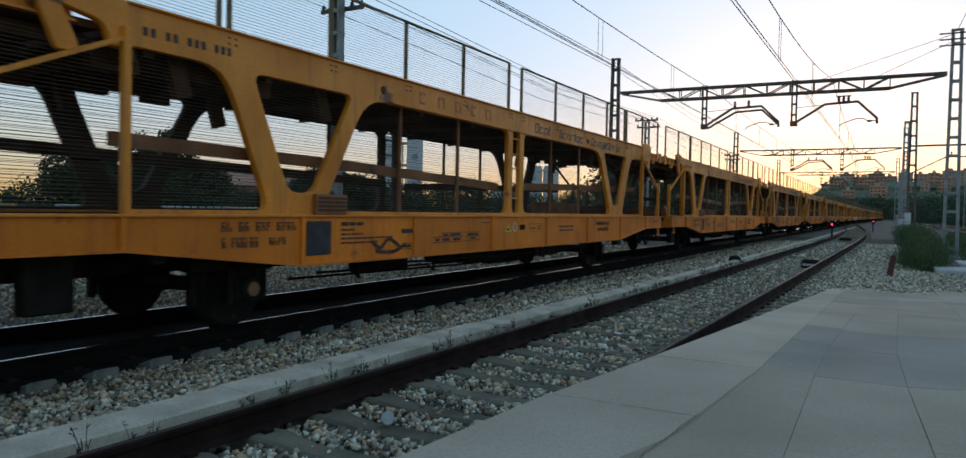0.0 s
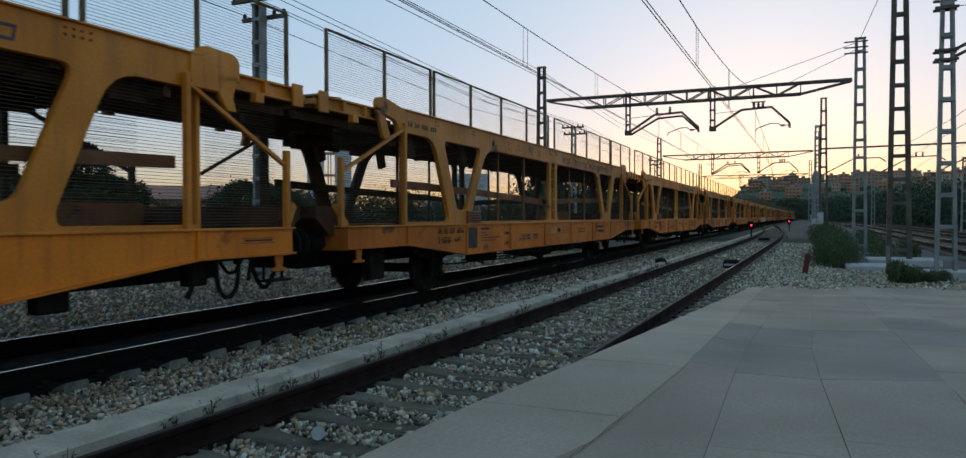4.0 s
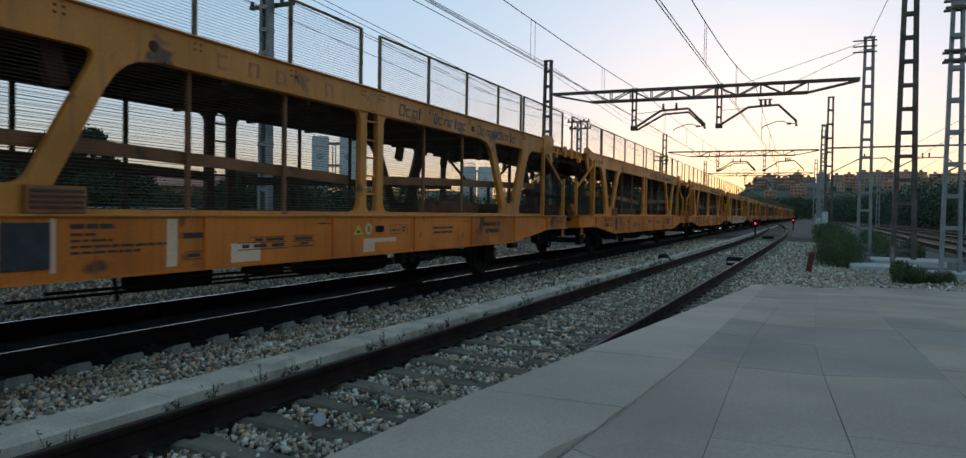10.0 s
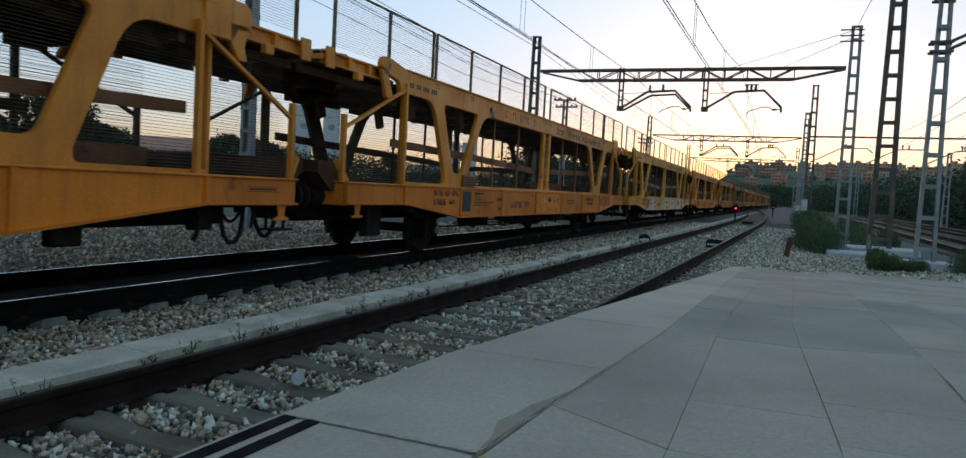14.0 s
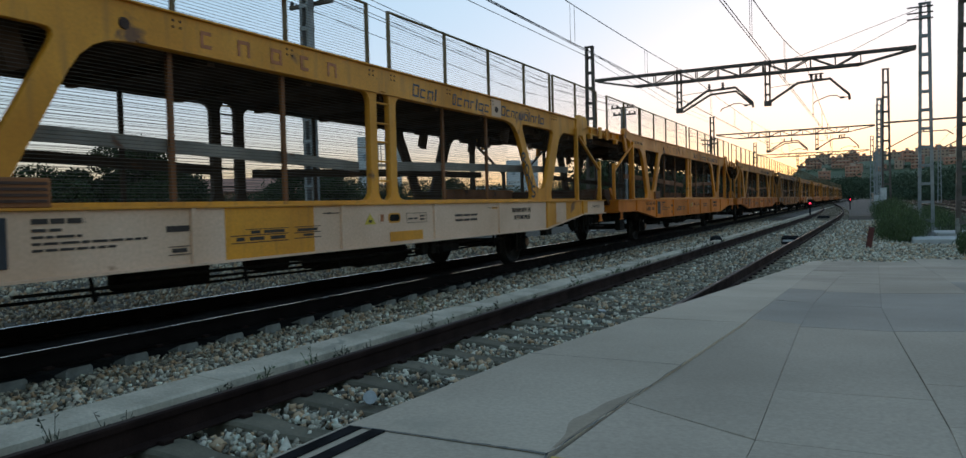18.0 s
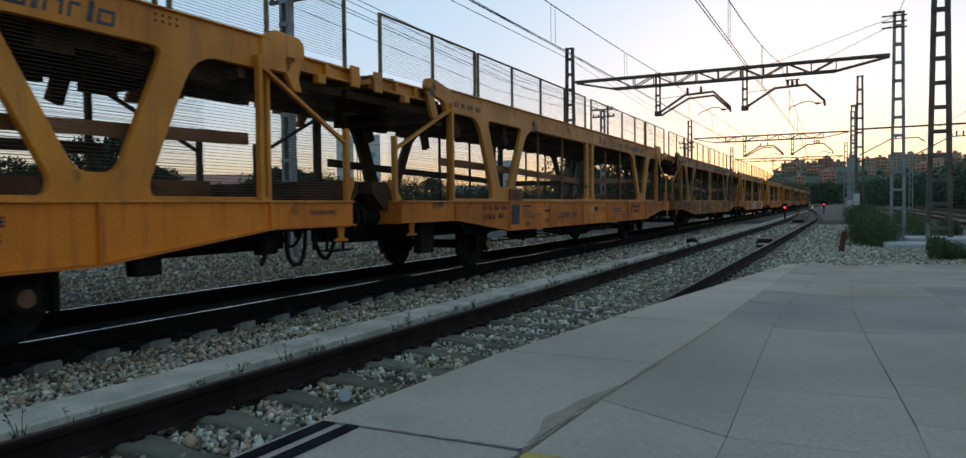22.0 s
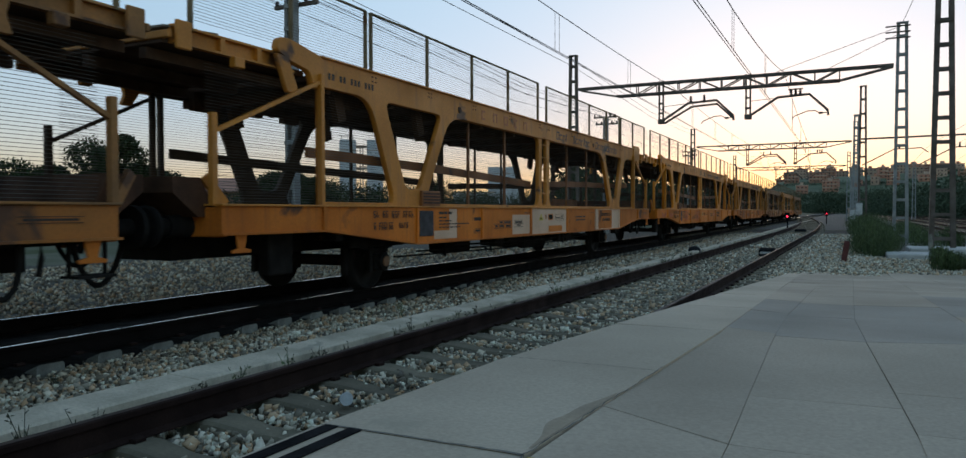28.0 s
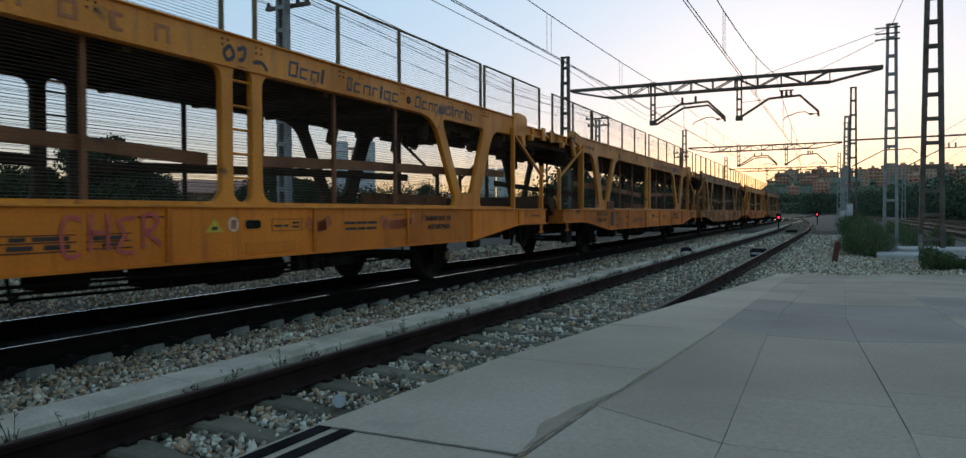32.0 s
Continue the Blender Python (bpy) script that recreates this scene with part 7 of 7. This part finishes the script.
def tag_down(text, top, bottom, size):
    """The same letters one below another, from top to bottom, both (along, up)."""
    out, n = [], len(text)
    for i, ch in enumerate(text):
        f = i / (n - 1)
        a, z = top[0] + (bottom[0] - top[0]) * f, top[1] + (bottom[1] - top[1]) * f
        for st in PEN[ch]:
            out.append([(a + size * (u - 0.5), z + size * (v - 0.5)) for u, v in st])
    return out


def soil(w, beam_paint, sill_paint, words):
    """Gives one wagon another, duller paint."""
    for o in w.children:
        if o.type == 'MESH' and o.data.materials:
            if o.data.materials[0] in (YELLOW, YELLOW_SILL):
                o.material_slots[0].link = 'OBJECT'
                o.material_slots[0].material = beam_paint if o.data.materials[0] == YELLOW else sill_paint
    w["label"] = words


# 10 is dirty; 14 and 16, always far off, take the same dark paint
for k in (10, 14, 16):
    soil(wagons[k], YELLOW_DIRTY, SILL_DIRTY, "yellow two-deck car carrier wagon in darker, duller paint")
soil(wagons[7], YELLOW_LEMON, YELLOW_LEMON, "")
for k in (2, 4, 9, 11, 13, 15):
    soil(wagons[k], YELLOW_DULL, SILL_DULL, "yellow two-deck car carrier wagon with dulled, streaked paint")
for k, words in {3: "yellow two-deck car carrier wagon with a black scrawl on its sill", 6: "yellow car carrier wagon with black sprayed letters on sill and strut", 7: "yellow car carrier wagon with whitewashed sill panels and black sprayed letters",
                 8: "bright yellow two-deck car carrier wagon, clean and empty", 9: "dulled yellow car carrier wagon with a small blue scrawl", 10: "soot-stained yellow car carrier wagon covered in black sprayed letters",
                 11: "dulled yellow car carrier wagon with whitewashed sill patches", 12: "yellow two-deck car carrier wagon with pink sprayed letters on its sill"}.items():
    wagons[k]["label"] = words
SX = 1.512
repaint(wagons[7], "sill_panel", WHITE_SILL, 4.3, 15.6)
repaint(wagons[7], "sill_rib", WHITE_SILL, 6.0, 14.0)
repaint(wagons[7], "sill_panel", WHITE_SILL, 18.4, 19.8)
repaint(wagons[7], "guard_rail", GUARD_GREY, 0.0, 20.0)
repaint(wagons[7], "sill_lower_flange", WHITE_SILL, 0.0, 20.0)
repaint(wagons[7], "door_patch", WHITE_SILL, 14.0, 15.6)
repaint(wagons[11], "sill_panel", WHITE_SILL, 8.9, 11.2)
repaint(wagons[11], "sill_panel", WHITE_SILL, 13.7, 15.6)
repaint(wagons[11], "sill_rib", WHITE_SILL, 13.0, 16.5)


def patch(w, a, b, z0, z1, mat, label, x=1.5005):
    part("paint_patch", boxes([(x, a - HALF, z0, x + 0.003, b - HALF, z1)]), mat, w, label)


BARE, WASH = "orange panel left bare in the whitewash", "whitewashed patch"
patch(wagons[7], 7.05, 8.48, 0.70, 1.255, YELLOW_LEMON, BARE)
patch(wagons[7], 16.55, 17.15, 0.80, 1.24, WHITE_SILL, WASH)
patch(wagons[7], 18.3, 18.62, 0.98, 1.255, YELLOW_LEMON, BARE)
patch(wagons[7], 13.82, 14.22, 2.885, 3.215, WHITE_SILL, WASH, SIDE + 0.0455)
patch(wagons[7], 13.40, 13.62, 1.15, 1.185, YELLOW_LEMON, BARE)
patch(wagons[11], 13.98, 15.28, 0.72, 1.235, SILL_DULL, BARE)
patch(wagons[11], 5.35, 5.62, 0.74, 1.24, WHITE_SILL, WASH)
patch(wagons[11], 4.82, 5.35, 0.74, 0.88, WHITE_SILL, WASH)
patch(wagons[11], 8.05, 8.98, 0.73, 1.13, WHITE_SILL, WASH)
patch(wagons[4], 4.29, 4.335, 0.76, 1.25, WHITE_SILL, WASH)
patch(wagons[4], 4.785, 4.84, 0.76, 1.25, WHITE_SILL, WASH)
patch(wagons[4], 6.08, 6.22, 0.74, 1.24, WHITE_SILL, WASH)
patch(wagons[4], 7.02, 7.52, 0.73, 0.95, WHITE_SILL, WASH)
patch(wagons[4], 9.80, 10.75, 0.73, 0.93, WHITE_SILL, WASH)
FACE = SIDE + 0.048
spray(wagons[3], tag("ANNX", 15.0, 16.75, 0.76, 1.23), SPRAY_BLACK, SX, 0.028, "black sprayed scrawl on the sill")
spray(wagons[7], tag_down("RONS", (15.24, 2.15), (15.70, 1.48), 0.22), SPRAY_BLACK, FACE, 0.05, "black sprayed letters down the strut")
spray(wagons[6], tag("KORS", 16.1, 17.7, 0.90, 1.20), SPRAY_BLACK, SX, 0.045, "black sprayed letters on the sill")
spray(wagons[6], tag_down("RONS", (15.17, 2.14), (15.68, 1.42), 0.21), SPRAY_BLACK, FACE, 0.045, "black sprayed letters down the strut")
spray(wagons[10], tag("KORS", 0.48, 1.52, 0.97, 1.22), SPRAY_BLACK, SX, 0.085, "thick black sprayed letters on the sill")
spray(wagons[10], tag("RONS", 2.06, 3.02, 0.96, 1.21), SPRAY_BLACK, SX, 0.07, "black sprayed letters on the sill")
spray(wagons[10], tag("KREWD", 5.53, 7.25, 0.92, 1.18), SPRAY_BLACK, SX, 0.03, "thin black sprayed letters on the sill")
spray(wagons[10], tag("RONS", 8.22, 9.3, 0.86, 1.08), SPRAY_BLACK, SX, 0.04, "black sprayed letters on the sill")
spray(wagons[10], tag("KORS", 15.36, 17.45, 0.78, 1.21), SPRAY_BLACK, SX, 0.095, "large black sprayed letters on the sill")
spray(wagons[10], [[(17.35, 1.19), (17.55, 1.15), (17.8, 1.19)]], SPRAY_BLACK, SX, 0.05, "black sprayed tail of the letters")
spray(wagons[10], tag_down("KORS", (15.14, 2.36), (15.66, 1.52), 0.25), SPRAY_BLACK, FACE, 0.07, "black sprayed letters down the strut")
spray(wagons[10], tag_down("SNOR", (16.76, 2.28), (16.34, 1.46), 0.25), SPRAY_BLACK, FACE, 0.06, "black sprayed letters down the strut")
spray(wagons[10], tag_down("KOS", (3.66, 2.2), (4.06, 1.55), 0.24), SPRAY_BLACK, FACE, 0.06, "black sprayed letters down the strut")
spray(wagons[10], tag_down("NOR", (5.18, 2.2), (4.88, 1.72), 0.20), SPRAY_BLACK, FACE, 0.05, "black sprayed letters down the strut")
spray(wagons[9], tag("NEK", 16.5, 18.0, 0.86, 1.18), LETTER_BLUE, SX, 0.045, "blue sprayed scrawl on the sill")
spray(wagons[12], tag("CHER", 5.30, 6.10, 0.86, 1.20), SPRAY_RED, SX, 0.038, "pink sprayed letters on the sill")
spray(wagons[12], tag("CHER", 7.85, 8.98, 0.84, 1.18), SPRAY_RED, SX, 0.04, "pink sprayed letters on the sill")
spray(wagons[12], [[(4.42, 0.86), (4.52, 0.87), (4.44, 1.08), (4.56, 1.17), (4.68, 1.08), (4.60, 0.87), (4.70, 0.86)]], SPRAY_RED, SX + 0.008, 0.03, "pink sprayed loop on the chalkboard plate")
for a, b in ((0.9, 1.6), (2.3, 2.9), (11.2, 11.7), (12.9, 13.9)):
    spray(wagons[12], [[(a, 1.1), ((a + b) / 2, 1.02), (b, 1.12)], [(a + 0.1, 1.02), (b - 0.1, 1.05)]], SPRAY_FAINT, SX, 0.14, "faded pink sprayed smear on the sill")
spray(wagons[12], [[(9.98, 3.02), (10.08, 3.1), (10.14, 3.0), (10.04, 2.94), (9.98, 3.02)], [(10.2, 3.08), (10.32, 3.12), (10.3, 3.0), (10.22, 2.96)], [(10.45, 2.98), (10.6, 3.0), (10.7, 2.92)]], SPRAY_BLACK, FACE, 0.05, "black sprayed blots above the ladder")
spray(wagons[0], [[(5.6, 0.95), (5.8, 0.84), (6.0, 0.96), (6.3, 0.82)], [(5.7, 0.8), (6.1, 0.78), (6.4, 0.88)]], RUSTY, SX, 0.05, "rust-brown scrapes on the sill")


# ---- what moves ----
def motions():
    for k, w in wagons.items():
        walk(w, [(t / 2, wagon_pose(k, t / 2)) for t in range(65)])
        for o in w.children:
            if o.name.split(".")[0] == "wheelset":
                y = o.location.y
                walk(o, [(i / 15, pose(0, y, 0.435, math.degrees((train_at(0) - train_at(i / 15)) / 0.435))) for i in range(481)])


motions()
